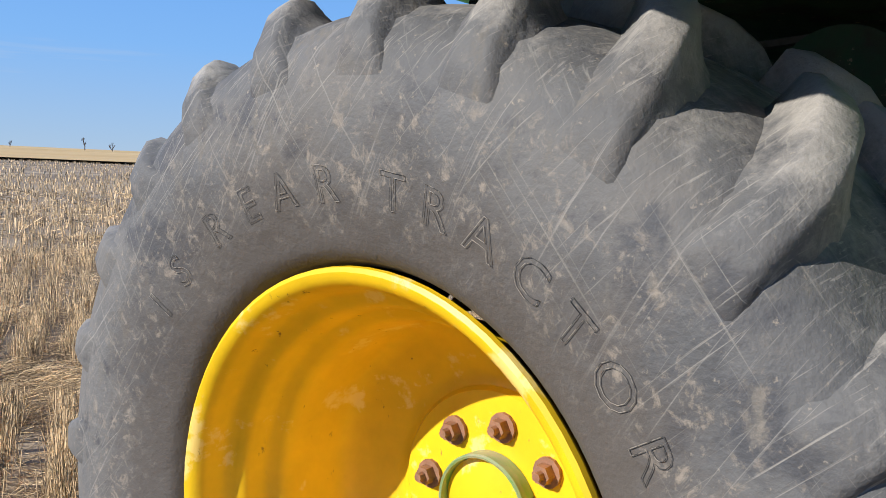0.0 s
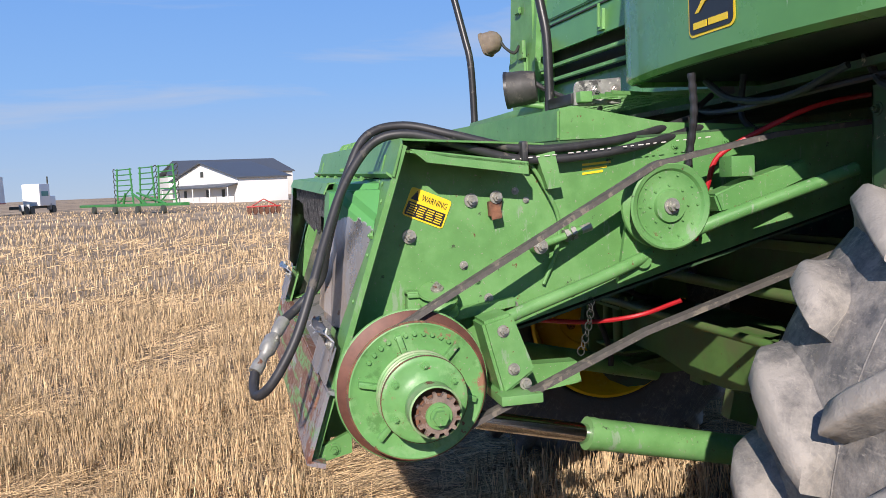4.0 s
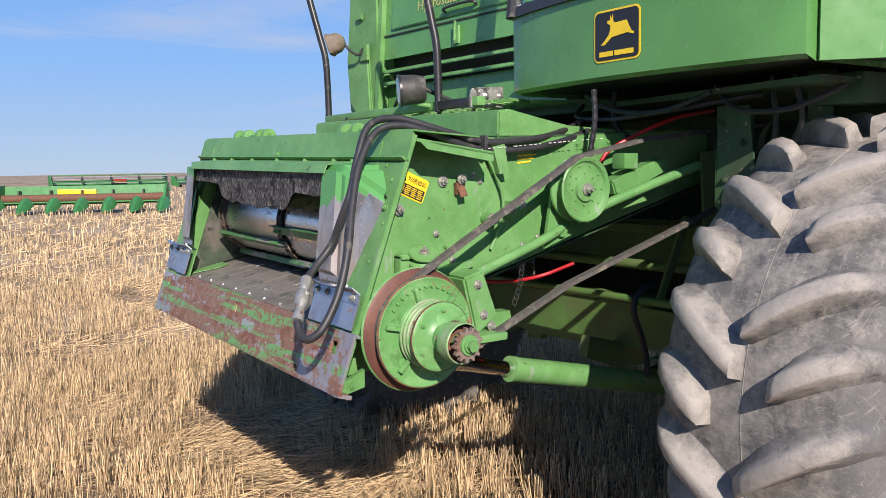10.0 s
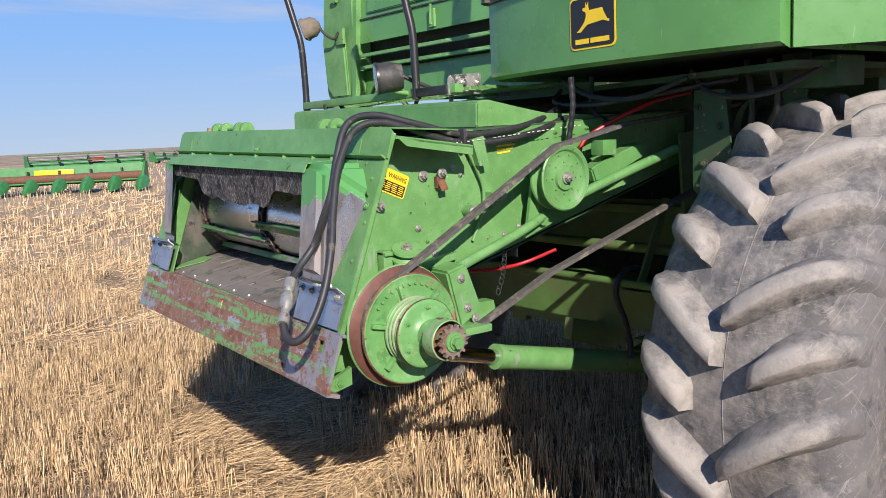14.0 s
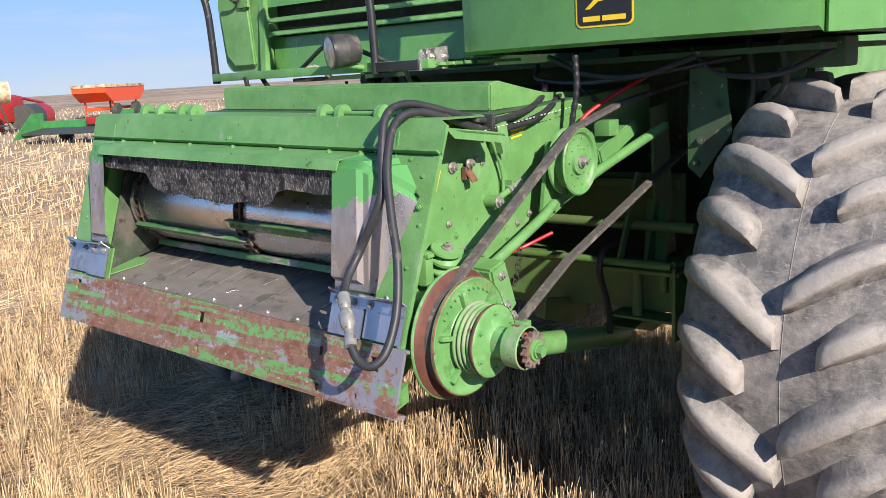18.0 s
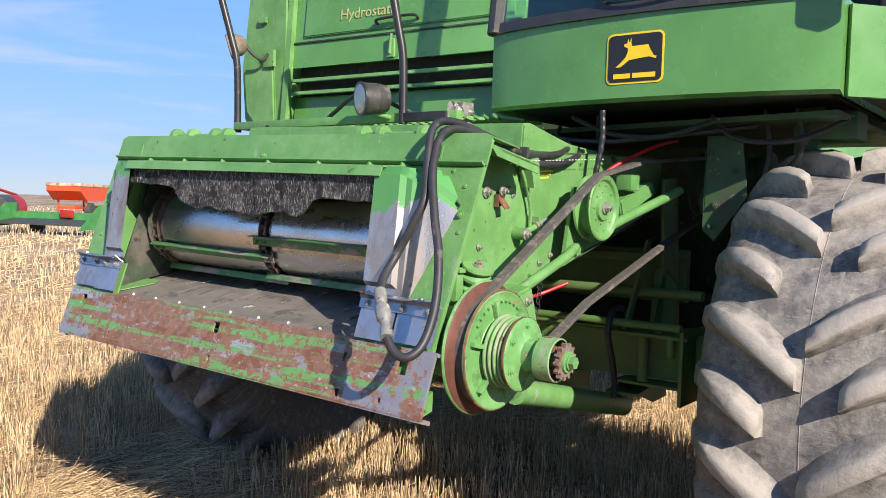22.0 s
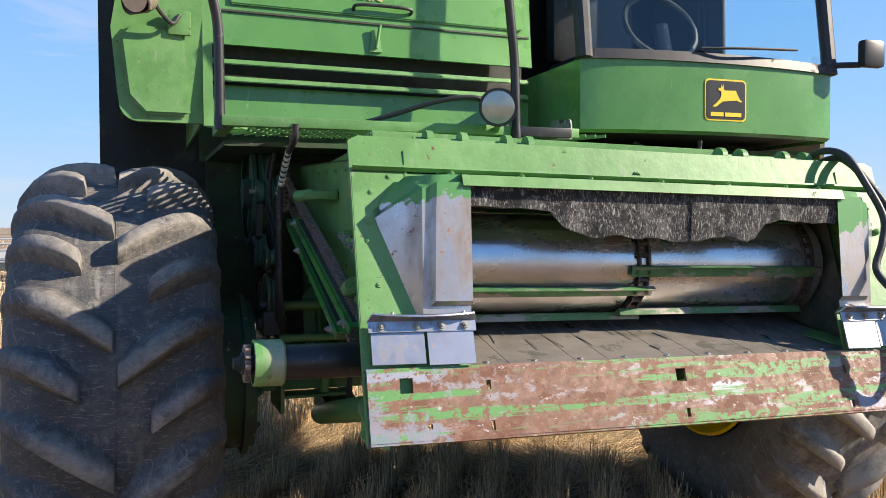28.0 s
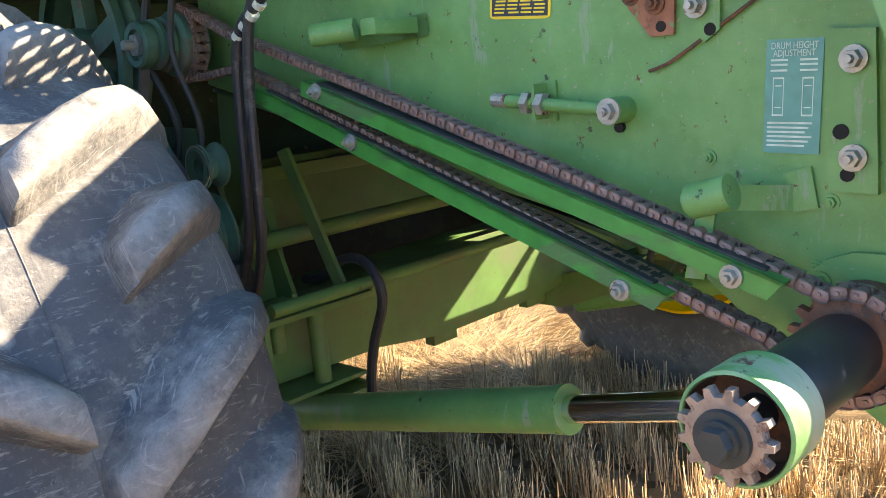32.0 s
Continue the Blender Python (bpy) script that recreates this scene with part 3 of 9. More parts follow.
def slab(bm, outline, thick):
    """A sheet: an outline of places in one plane, given a thickness along its normal (thick: vector)."""
    a = [bm.verts.new(Vector(p)) for p in outline]
    b = [bm.verts.new(Vector(p) + Vector(thick)) for p in outline]
    bm.faces.new(a)
    bm.faces.new(b[::-1])
    for i in range(len(a)):
        j = (i + 1) % len(a)
        bm.faces.new((a[i], b[i], b[j], a[j]))


def lathe(bm, centre, profile, seg=40, closed=False):
    """Turns a profile of (x, radius) round the x axis through centre (y, z)."""
    cy, cz = centre
    rings = []
    for k in range(seg):
        c, s = math.cos(k * math.tau / seg), math.sin(k * math.tau / seg)
        rings.append([bm.verts.new((x, cy + r * c, cz + r * s)) for x, r in profile])
    m = len(profile)
    for k in range(seg):
        u, v = rings[k], rings[(k + 1) % seg]
        for i in range(m if closed else m - 1):
            j = (i + 1) % m
            bm.faces.new((u[i], u[j], v[j], v[i]))


def bolt(bm, at, way, r=0.012, h=0.01, washer=True):
    """A hexagon bolt head on a washer."""
    at, way = Vector(at), Vector(way).normalized()
    if isinstance(bm, list):
        bm.append(("bolt", at, way, (r, h, washer)))
        return
    if washer:
        rod(bm, at, at + way * h * 0.3, r * 1.45, seg=12)
    rod(bm, at + way * h * 0.25, at + way * h, r, r * 0.92, seg=6)
    rod(bm, at + way * h * 0.9, at + way * h * 1.5, r * 0.5, r * 0.42, seg=8)


def gear(bm, centre, x0, x1, r_root, r_tip, teeth, bore):
    """A toothed wheel on the x axis."""
    cy, cz = centre
    out = []
    for k in range(teeth):
        for f, r in ((0.0, r_root), (0.25, r_root), (0.38, r_tip), (0.66, r_tip), (0.8, r_root)):
            out.append((r, (k + f) * math.tau / teeth))
    n = len(out)
    ring = lambda x, rr: [bm.verts.new((x, cy + (r if rr is None else rr) * math.cos(a), cz + (r if rr is None else rr) * math.sin(a))) for r, a in out]
    oa, ob_, ia, ib = ring(x0, None), ring(x1, None), ring(x0, bore), ring(x1, bore)
    for k in range(n):
        j = (k + 1) % n
        for q in ((oa[k], oa[j], ob_[j], ob_[k]), (ia[j], ia[k], ib[k], ib[j]), (oa[j], oa[k], ia[k], ia[j]), (ob_[k], ob_[j], ib[j], ib[k])):
            bm.faces.new(q)


def words(name, text, size, m, mat, parent, label="", depth=0.0006, fit=None):
    """Lettering with the built-in font as a mesh, laid into the pose m (x along the line, z out of the surface)."""
    cu = bpy.data.curves.new(name, "FONT")
    cu.body, cu.size, cu.extrude, cu.resolution_u = text, size, depth, 2
    cu.align_x, cu.align_y = "CENTER", "CENTER"
    tmp = new(name, cu)
    me = bpy.data.meshes.new_from_object(tmp.evaluated_get(bpy.context.evaluated_depsgraph_get()))
    bpy.data.objects.remove(tmp)
    bpy.data.curves.remove(cu)
    if fit:
        w = max(v.co.x for v in me.vertices) - min(v.co.x for v in me.vertices)
        me.transform(Matrix.Diagonal((fit / max(w, 1e-6), 1, 1, 1)))
    me.transform(m)
    me.materials.clear()
    me.materials.append(mat)
    return place(name, me, parent, label)


def axes_pose(at, right, up):
    r, u = Vector(right).normalized(), Vector(up)
    u = (u - r * u.dot(r)).normalized()
    n = r.cross(u)
    return Matrix(((r.x, u.x, n.x, at[0]), (r.y, u.y, n.y, at[1]), (r.z, u.z, n.z, at[2]), (0, 0, 0, 1)))

# ---- ground ----


def relief(x, y):
    """The field is flat where the machine stands and rolls gently far off."""
    d = math.hypot(x, y)
    if d < 60:
        return 0.0
    k = min(1.0, (d - 60) / 500)
    return k * (2.2 * noise.noise((x * 0.0032, y * 0.0032, 3.1)) + 1.2)


def build_ground():
    bm = bmesh.new()
    radii = [0.0, 1, 2, 3, 4, 5, 6, 8, 10, 13, 17, 22, 30, 42, 60, 90, 140, 210, 320, 480, 720, 1100, 1700, 2600, 4200]
    seg, rings = 96, []
    for r in radii:
        if r == 0:
            rings.append([bm.verts.new((0, 0.8, 0))])
            continue
        ring = []
        for k in range(seg):
            x, y = r * math.cos(k * math.tau / seg), 0.8 + r * math.sin(k * math.tau / seg)
            z = relief(x, y) + (0.018 * noise.noise((x * 1.3, y * 1.3, 0)) if r < 30 else 0)
            ring.append(bm.verts.new((x, y, z)))
        rings.append(ring)
    for k in range(seg):
        bm.faces.new((rings[0][0], rings[1][k], rings[1][(k + 1) % seg]))
    for u, v in zip(rings[1:], rings[2:]):
        for k in range(seg):
            bm.faces.new((u[k], v[k], v[(k + 1) % seg], u[(k + 1) % seg]))
    structure("ground", bm, m_soil, "harvested wheat field strewn with pale straw and soil", "field")


build_ground()

# ---- the combine harvester ----
combine = thing("combine_harvester", (0, 1.75, 0), "large green combine harvester without its header, parked on stubble", "combine harvester")
WY, WZ = 1.700, 0.845  # drive axle
WX = 1.613
LUGS = 24


def tyre_profile():
    """Half outline of the carcass from the inner bead, over the tread, to the outer bead: (x from the wheel's middle, radius)."""
    half = [(0.270, 0.438), (0.292, 0.447), (0.304, 0.458), (0.310, 0.466), (0.314, 0.478), (0.330, 0.52), (0.345, 0.58), (0.352, 0.63), (0.354, 0.66), (0.350, 0.70), (0.338, 0.745), (0.313, 0.778), (0.265, 0.802), (0.20, 0.816), (0.10, 0.824), (0.002, 0.826), (0.0, 0.8275)]
    return [(-x, r) for x, r in half] + [(x, r) for x, r in half[-2::-1]]


def lug_mesh(name, flip, mat, short=False):
    """One worn tread bar of a tractor tyre: from a blunt nose, sweeping back to the shoulder and down the sidewall.
    Its flanks are hollow, the rear one long in the tread, the front one at the shoulder. It lies at the wheel's top, round the x axis at the origin; flip: on the other half; short: its nose stays off the middle."""
    bm = bmesh.new()
    # x, angle of the bar's middle (degrees), root and tip radius, half width of its top, run of its two hollow flanks
    nose = [(0.105, 3.2, 0.822, 0.846, 0.030, 0.030, 0.012), (0.112, 3.5, 0.822, 0.884, 0.031, 0.040, 0.016), (0.14, 4.9, 0.820, 0.893, 0.031, 0.062, 0.020)] if short else \
           [(0.004, -1.4, 0.822, 0.848, 0.032, 0.030, 0.012), (0.010, -1.1, 0.822, 0.888, 0.033, 0.040, 0.016), (0.05, 0.8, 0.822, 0.896, 0.034, 0.066, 0.020), (0.12, 4.0, 0.820, 0.898, 0.034, 0.080, 0.026)]
    sec = nose + [(0.19, 7.0, 0.812, 0.890, 0.032, 0.084, 0.034), (0.25, 9.2, 0.799, 0.870, 0.030, 0.080, 0.048), (0.295, 10.8, 0.776, 0.838, 0.028, 0.070, 0.068), (0.322, 11.6, 0.748, 0.802, 0.028, 0.062, 0.090), (0.338, 12.0, 0.73, 0.772, 0.030, 0.056, 0.100),
                  (0.348, 12.3, 0.712, 0.744, 0.036, 0.052, 0.098), (0.3525, 12.5, 0.69, 0.716, 0.044, 0.048, 0.088), (0.3530, 12.6, 0.65, 0.675, 0.050, 0.042, 0.078)]
    rows = []
    for x, ang, r0, r1, w, back, front in sec:
        row = []
        side_on = x > 0.33
        xr = x + (0.006 if r1 > 0.765 else 0.005 if r1 > 0.74 else 0.002 if r1 > 0.70 else -0.010) if side_on else x
        xi, ri = (x - 0.018, r0) if side_on else (x, r0 - 0.010)
        h = r1 - ri
        for f, up in ((-w - back, 0.0), (-w - 0.55 * back, 0.24), (-w - 0.22 * back, 0.58), (-w, 0.9), (-w * 0.6, 1.0), (w * 0.8, 1.0), (w, 0.94), (w + 0.2 * front, 0.55), (w + 0.5 * front, 0.2), (w + front, 0.0)):
            a = -radians(ang) + f / 0.86
            r, xx = ri + h * up, xi + (xr - xi) * up
            row.append(bm.verts.new(((-xx if flip else xx), -r * math.sin(a), r * math.cos(a))))
        rows.append(row)
    for u, v in zip(rows, rows[1:]):
        for i in range(9):
            bm.faces.new((u[i], u[i + 1], v[i + 1], v[i]))
    bm.faces.new(rows[0])
    bm.faces.new(rows[-1][::-1])
    bmesh.ops.recalc_face_normals(bm, faces=bm.faces)
    me = bpy.data.meshes.new(name)
    bm.to_mesh(me)
    bm.free()
    me.materials.append(mat)
    me.shade_smooth()
    me.set_sharp_from_angle(angle=radians(62))
    return me


def build_wheel(side):
    """A drive wheel; side +1: at +x."""
    xm, wy = (WX, WY) if side > 0 else (-1.495, WY + 0.05)
    rubber = m_rubber if side > 0 else m_rubber_left
    bm = bmesh.new()
    lathe(bm, (wy, WZ), [(xm + x, r) for x, r in tyre_profile()], 96)
    tyre = part("tyre", bm, rubber, combine, "worn grey tractor tyre with deep angled lugs and dried dust")
    outer = [lug_mesh("lug_outer", side < 0, rubber, q) for q in (False, True)]
    inner = [lug_mesh("lug_inner", side > 0, rubber, q) for q in (True, False)]
    for k in range(LUGS):
        for me, off in ((outer[k % 2], 10.5), (inner[k % 2], 3.0)):
            ob = place("lug", me, tyre)
            ob.location = (xm, wy, WZ)
            ob.rotation_euler = (radians(k * 360 / LUGS + off), 0, 0)
    # dished rim
    s = side
    o = lambda d: xm + s * d
    prof = [(o(0.272), 0.430), (o(0.288), 0.4385), (o(0.297), 0.437), (o(0.301), 0.430), (o(0.298), 0.420), (o(0.288), 0.410), (o(0.272), 0.404), (o(0.248), 0.401), (o(0.235), 0.396), (o(0.225), 0.385), (o(0.216), 0.375), (o(0.204), 0.370), (o(0.180), 0.368), (o(0.166), 0.363), (o(0.156), 0.352), (o(0.146), 0.345), (o(0.13), 0.342), (o(0.08), 0.339), (o(0.03), 0.336),
            (o(0.005), 0.328), (o(-0.012), 0.308), (o(-0.045), 0.24), (o(-0.05), 0.22), (o(-0.047), 0.208), (o(-0.037), 0.2), (o(-0.037), 0.0)]
    bm = bmesh.new()
    lathe(bm, (wy, WZ), prof, 72)
    lathe(bm, (wy, WZ), [(o(-0.31), 0.445), (o(-0.318), 0.43), (o(-0.25), 0.40), (o(-0.1), 0.35), (o(-0.05), 0.34)], 72)
    rim = part("rim", bm, m_yellow, combine, "yellow painted steel rim with a deep dish")
    bm = bmesh.new()
    lathe(bm, (wy, WZ), [(o(-0.036), 0.095), (o(-0.004), 0.095), (o(0.0), 0.092), (o(-0.002), 0.088), (o(-0.03), 0.086)], 40)
    part("hub_ring", bm, m_cup, rim, "green hub ring")
    bm = bmesh.new()
    lathe(bm, (wy, WZ), [(o(-0.034), 0.088), (o(-0.018), 0.086), (o(-0.012), 0.04), (o(-0.010), 0.0)], 30)
    part("hub_cap", bm, m_yellow, rim)
    bm = bmesh.new()
    bolt(bm, (0, 0, 0), (s, 0, 0), 0.0185, 0.026)
    me = bpy.data.meshes.new("wheel_bolt")
    bm.to_mesh(me)
    bm.free()
    me.materials.append(m_boltrust)
    for k in range(8):
        a_ = radians(83 + 45 * k)
        ob = place("wheel_bolt", me, rim)
        ob.location = (o(-0.037), wy + 0.143 * math.cos(a_), WZ + 0.143 * math.sin(a_))
    return tyre


tyre_right = build_wheel(1)
build_wheel(-1)


def sidewall_letters():
    """Raised letter outlines round the outer sidewall of the +x tyre."""
    spots = (("I", 54), ("S", 45), ("R", 32), ("E", 22.5), ("A", 14), ("R", 4.4), ("T", -9), ("R", -16.7), ("A", -25), ("C", -33.5), ("T", -41.5), ("O", -49.5), ("R", -58))
    for ch, deg in spots:
        cu = bpy.data.curves.new("letter", "FONT")
        cu.body, cu.size, cu.align_x, cu.align_y, cu.resolution_u = ch, 0.078, "CENTER", "CENTER", 3
        cu.fill_mode, cu.bevel_depth, cu.bevel_resolution = "NONE", 0.0005, 0
        tmp = new("letter", cu)
        me = bpy.data.meshes.new_from_object(tmp.evaluated_get(bpy.context.evaluated_depsgraph_get()))
        bpy.data.objects.remove(tmp)
        bpy.data.curves.remove(cu)
        a = radians(deg)
        up = Vector((0.245, -math.sin(a), math.cos(a)))
        at = Vector((WX + 0.3405, WY - 0.553 * math.sin(a), WZ + 0.553 * math.cos(a)))
        me.transform(axes_pose(at, (0, math.cos(a), math.sin(a)), up))
        me.materials.clear()
        me.materials.append(m_rubber_pale)
        place("letter", me, tyre_right, "raised letter outline")


sidewall_letters()

def settle(before, m):
    """Shifts the harvester's parts that were built since before into their true stand."""
    for ob in combine.children:
        if ob.name not in before:
            ob.matrix_basis = m @ ob.matrix_basis


def parts_now():
    return {ob.name for ob in combine.children}


# the feeder house hangs slightly askew under the level cab
ASKEW = Matrix.Translation((0, 0, 0.933)) @ Matrix.Rotation(radians(1.22), 4, "Y") @ Matrix.Translation((0, 0, -0.933))
DRIVES = ASKEW @ Matrix.Translation((0, 0.014, 0.018))
CAB = Matrix.Translation((0.066, 0.025, 0.014)) @ Matrix.Diagonal((1.012, 1, 1, 1))

# ---- feeder house ----
built = parts_now()
FU, FN = Vector((0, 0.314, 0.949)), Vector((0, -0.949, 0.314))  # up the front plate, and out of it


def F(x, s, n=0.0):
    """A place by the front plate: across, up the plate, out of it."""
    return Vector((x, 0, 0.933)) + FU * s + FN * n




def face_slab(bm, outline, n0, n1):
    slab(bm, [F(x, s, n0) for x, s in outline], FN * (n1 - n0))


def holed_lip():
    """The rusty lip plate with its rectangular holes and slots cut through."""
    bm = bmesh.new()
    holes = [(-0.80, 0.137, 0.017, 0.019), (0.004, 0.132, 0.016, 0.018), (0.80, 0.127, 0.018, 0.019), (-0.579, 0.131, 0.006, 0.012), (0.588, 0.126, 0.006, 0.013), (-0.578, 0.027, 0.006, 0.013), (0.01, 0.027, 0.006, 0.012), (0.591, 0.022, 0.008, 0.011), (-0.746, 0.033, 0.006, 0.006), (0.749, 0.028, 0.006, 0.006)]
    xs = sorted({-0.9, 0.9, *(round(h[0] + sg * h[2], 4) for h in holes for sg in (-1, 1)), *(-0.9 + 0.15 * k for k in range(1, 12))})
    ss = sorted({0.0, 0.178, *(round(h[1] + sg * h[3], 4) for h in holes for sg in (-1, 1))})
    cut = lambda x, s: any(abs(x - h[0]) < h[2] and abs(s - h[1]) < h[3] for h in holes)
    grid = {}

    def v(i, j, n):
        k = (i, j, n)
        if k not in grid:
            w = 0.003 * noise.noise((xs[i] * 2.3, ss[j] * 4, 5))
            grid[k] = bm.verts.new(F(xs[i], ss[j], n + w))
        return grid[k]

    solid = {(i, j): not cut((xs[i] + xs[i + 1]) / 2, (ss[j] + ss[j + 1]) / 2) for i in range(len(xs) - 1) for j in range(len(ss) - 1)}
    n0, n1 = 0.008, 0.018
    for (i, j), ok in solid.items():
        if not ok:
            continue
        bm.faces.new((v(i, j, n1), v(i + 1, j, n1), v(i + 1, j + 1, n1), v(i, j + 1, n1)))
        bm.faces.new((v(i, j, n0), v(i, j + 1, n0), v(i + 1, j + 1, n0), v(i + 1, j, n0)))
        for di, dj, a, b in ((-1, 0, (i, j), (i, j + 1)), (1, 0, (i + 1, j), (i + 1, j + 1)), (0, -1, (i, j), (i + 1, j)), (0, 1, (i, j + 1), (i + 1, j + 1))):
            if not solid.get((i + di, j + dj), False):
                bm.faces.new((v(*a, n0), v(*b, n0), v(*b, n1), v(*a, n1)))
    # folded bottom edge and the fold into the deck
    for s0, n_a, n_b, r in ((0.0, -0.03, 0.016, 0.006), (0.178, -0.03, 0.014, 0.005)):
        slab(bm, [F(-0.9, s0 - r, n_a), F(0.9, s0 - r, n_a), F(0.9, s0 - r, n_b), F(-0.9, s0 - r, n_b)], FU * 2 * r)
    return part("lip_plate", bm, m_lip, combine, "rusty steel lip plate with worn green paint and square holes")


lip = holed_lip()

# side sheets of the feeder house
SIDE = [(0.045, 0.945), (0.20, 0.952), (0.42, 1.10), (0.52, 1.185), (0.88, 1.278), (1.80, 1.52), (1.80, 1.735), (1.545, 1.722), (0.68, 1.680), (0.235, 1.672)]
for sg, x in ((1, 0.745), (-1, -0.755)):
    bm = bmesh.new()
    slab(bm, [(x, y, z) for y, z in SIDE], (-sg * 0.006, 0, 0))
    sheet = part("side_sheet", bm, m_green, combine, "green painted side sheet of the feeder house")
    bm = []
    for y, z in ((0.60, 1.650), (0.74, 1.655), (0.90, 1.662), (1.06, 1.668), (1.22, 1.676), (1.38, 1.684), (0.60, 1.24), (0.74, 1.275), (0.95, 1.335), (1.12, 1.38), (0.30, 1.27), (0.32, 1.18), (0.47, 1.33)):
        bolt(bm, (x, y, z), (sg, 0, 0), 0.008, 0.008)
    part("bolt", bm, m_green, sheet)
    # front flange plate, tapering towards its foot on the +x side
    e = (lambda q: 0.868 + 0.044 * q) if sg > 0 else (lambda q: 0.905)
    bm = bmesh.new()
    face_slab(bm, [(sg * 0.62, 0.70), (sg * (e(0.62) - 0.003), 0.62), (sg * (e(0.178) - 0.003), 0.178), (sg * 0.62, 0.178), (sg * 0.62, 0.30), (sg * 0.73, 0.31), (sg * 0.852, 0.60), (sg * 0.755, 0.69)][::-1], -0.003, 0.003)
    face_slab(bm, [(sg * 0.62, 0.70), (sg * 0.62, 0.712), (sg * (e(0.712) - 0.003), 0.712), (sg * (e(0.62) - 0.003), 0.62)], -0.003, 0.003)
    fl = part("front_flange", bm, m_green, combine, "green front flange of the feeder house")
    bm = bmesh.new()
    slab(bm, [F(sg * e(0), 0.0, 0.0022), F(sg * e(0.8), 0.80, 0.0022), F(sg * e(0.8), 0.80, -0.012), F(sg * e(0), 0.0, -0.012)], (-sg * 0.005, 0, 0))
    part("flange_edge", bm, m_green, combine)
    bm = bmesh.new()
    slab(bm, [F(sg * 0.75, 0.0, 0.0), F(sg * 0.75, 0.80, 0.0), F(sg * 0.75, 0.80, -0.05), F(sg * 0.75, 0.0, -0.05)], (sg * 0.005, 0, 0))
    part("flange_web", bm, m_green, combine)
    bm = bmesh.new()
    face_slab(bm, [(sg * 0.748, 0.0), (sg * (e(0) - 0.006), 0.0), (sg * (e(0.8) - 0.006), 0.80), (sg * 0.748, 0.80)], -0.009, -0.004)
    part("flange_backing", bm, m_green, combine)
    bm = []
    for s, xx in ((0.70, 0.80), (0.655, 0.852), (0.52, 0.868), (0.40, 0.848), (0.72, 0.66)):
        bolt(bm, F(sg * xx, s, 0.003), FN, 0.0075, 0.003, False)
    for s in (0.05, 0.62):
        bolt(bm, F(sg * 0.86, s - 0.05, 0.004), (0, -1, 0), 0.009, 0.008)
    part("bolt", bm, m_green, fl)

# hood over the opening: front band, awning panel, top deck
bm = bmesh.new()
slab(bm, [F(-0.907, 0.72, 0.004), F(0.907, 0.72, 0.004), F(0.907, 0.80, 0.006), F(0.88, 0.815, 0.006), F(-0.88, 0.815, 0.006), F(-0.907, 0.80, 0.006)], FN * -0.006)
slab(bm, [F(-0.88, 0.815, 0.006), F(0.88, 0.815, 0.006), (0.76, 0.665, 1.688), (-0.76, 0.665, 1.688)], (0, 0, -0.005))
slab(bm, [F(-0.90, 0.716, 0.002), F(0.90, 0.716, 0.002), F(0.90, 0.722, 0.020), F(-0.90, 0.722, 0.020)], FU * 0.006)
hood = part("hood", bm, m_green, combine, "green hood over the feeder opening with scuffed edges")
bm = []
for x in (-0.63, -0.42, -0.20, 0.04, 0.28, 0.50, 0.63):
    bolt(bm, F(x, 0.70, 0.03), (FN + FU * 1.4), 0.009, 0.008)
bolt(bm, F(-0.02, 0.735, 0.006), FN, 0.01, 0.009)
part("bolt", bm, m_green, hood)
bm = bmesh.new()
slab(bm, [F(-0.635, 0.714, 0.004), F(0.635, 0.714, 0.004), F(0.635, 0.668, 0.118), F(-0.635, 0.668, 0.118)], FU * -0.004)
slab(bm, [F(-0.635, 0.668, 0.118), F(0.635, 0.668, 0.118), F(0.635, 0.636, 0.122), F(-0.635, 0.636, 0.122)], FN * -0.004)
part("awning_panel", bm, m_green, combine, "green sloping panel above the rubber flap")
# hinge lugs on the hood's top edge
for x in (-0.665, -0.56, -0.42, -0.35, 0.34, 0.42, 0.59, 0.68):
    bm = bmesh.new()
    c = Vector((x, 0.325, 1.70))
    pts = [c + Vector((0, math.cos(a) * 0.03, math.sin(a) * 0.03 + 0.012)) for a in [radians(180 * k / 8) for k in range(9)]]
    slab(bm, [c + Vector((0, 0.03, -0.02)), *pts, c + Vector((0, -0.03, -0.02))], (0.02, 0, 0))
    part("hinge", bm, m_green, hood)
for x0, x1 in ((-0.70, -0.33), (0.32, 0.72)):
    bm = bmesh.new()
    box(bm, (x0, 0.30, 1.690), (x1, 0.36, 1.708), 0.004)
    rod(bm, (x0, 0.325, 1.715), (x1, 0.325, 1.715), 0.007)
    part("hinge_bar", bm, m_green, hood)

# raised box on the feeder's top, and the top sheet behind it
bm = bmesh.new()
prof = [(0.728, 1.690), (0.731, 1.782), (0.78, 1.790), (1.06, 1.730), (1.5, 1.722), (1.5, 1.700)]
slab(bm, [(-0.716, y, z) for y, z in prof], (1.417, 0, 0))
bmesh.ops.bevel(bm, geom=bm.edges[:], offset=0.006, segments=2, affect="EDGES")
part("top_box", bm, m_green, combine, "green sheet-metal box on the feeder top, dusty")
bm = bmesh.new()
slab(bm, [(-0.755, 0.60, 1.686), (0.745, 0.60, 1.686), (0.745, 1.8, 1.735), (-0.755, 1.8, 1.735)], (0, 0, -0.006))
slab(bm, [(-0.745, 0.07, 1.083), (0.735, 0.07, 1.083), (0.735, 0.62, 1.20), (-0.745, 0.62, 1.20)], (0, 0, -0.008))
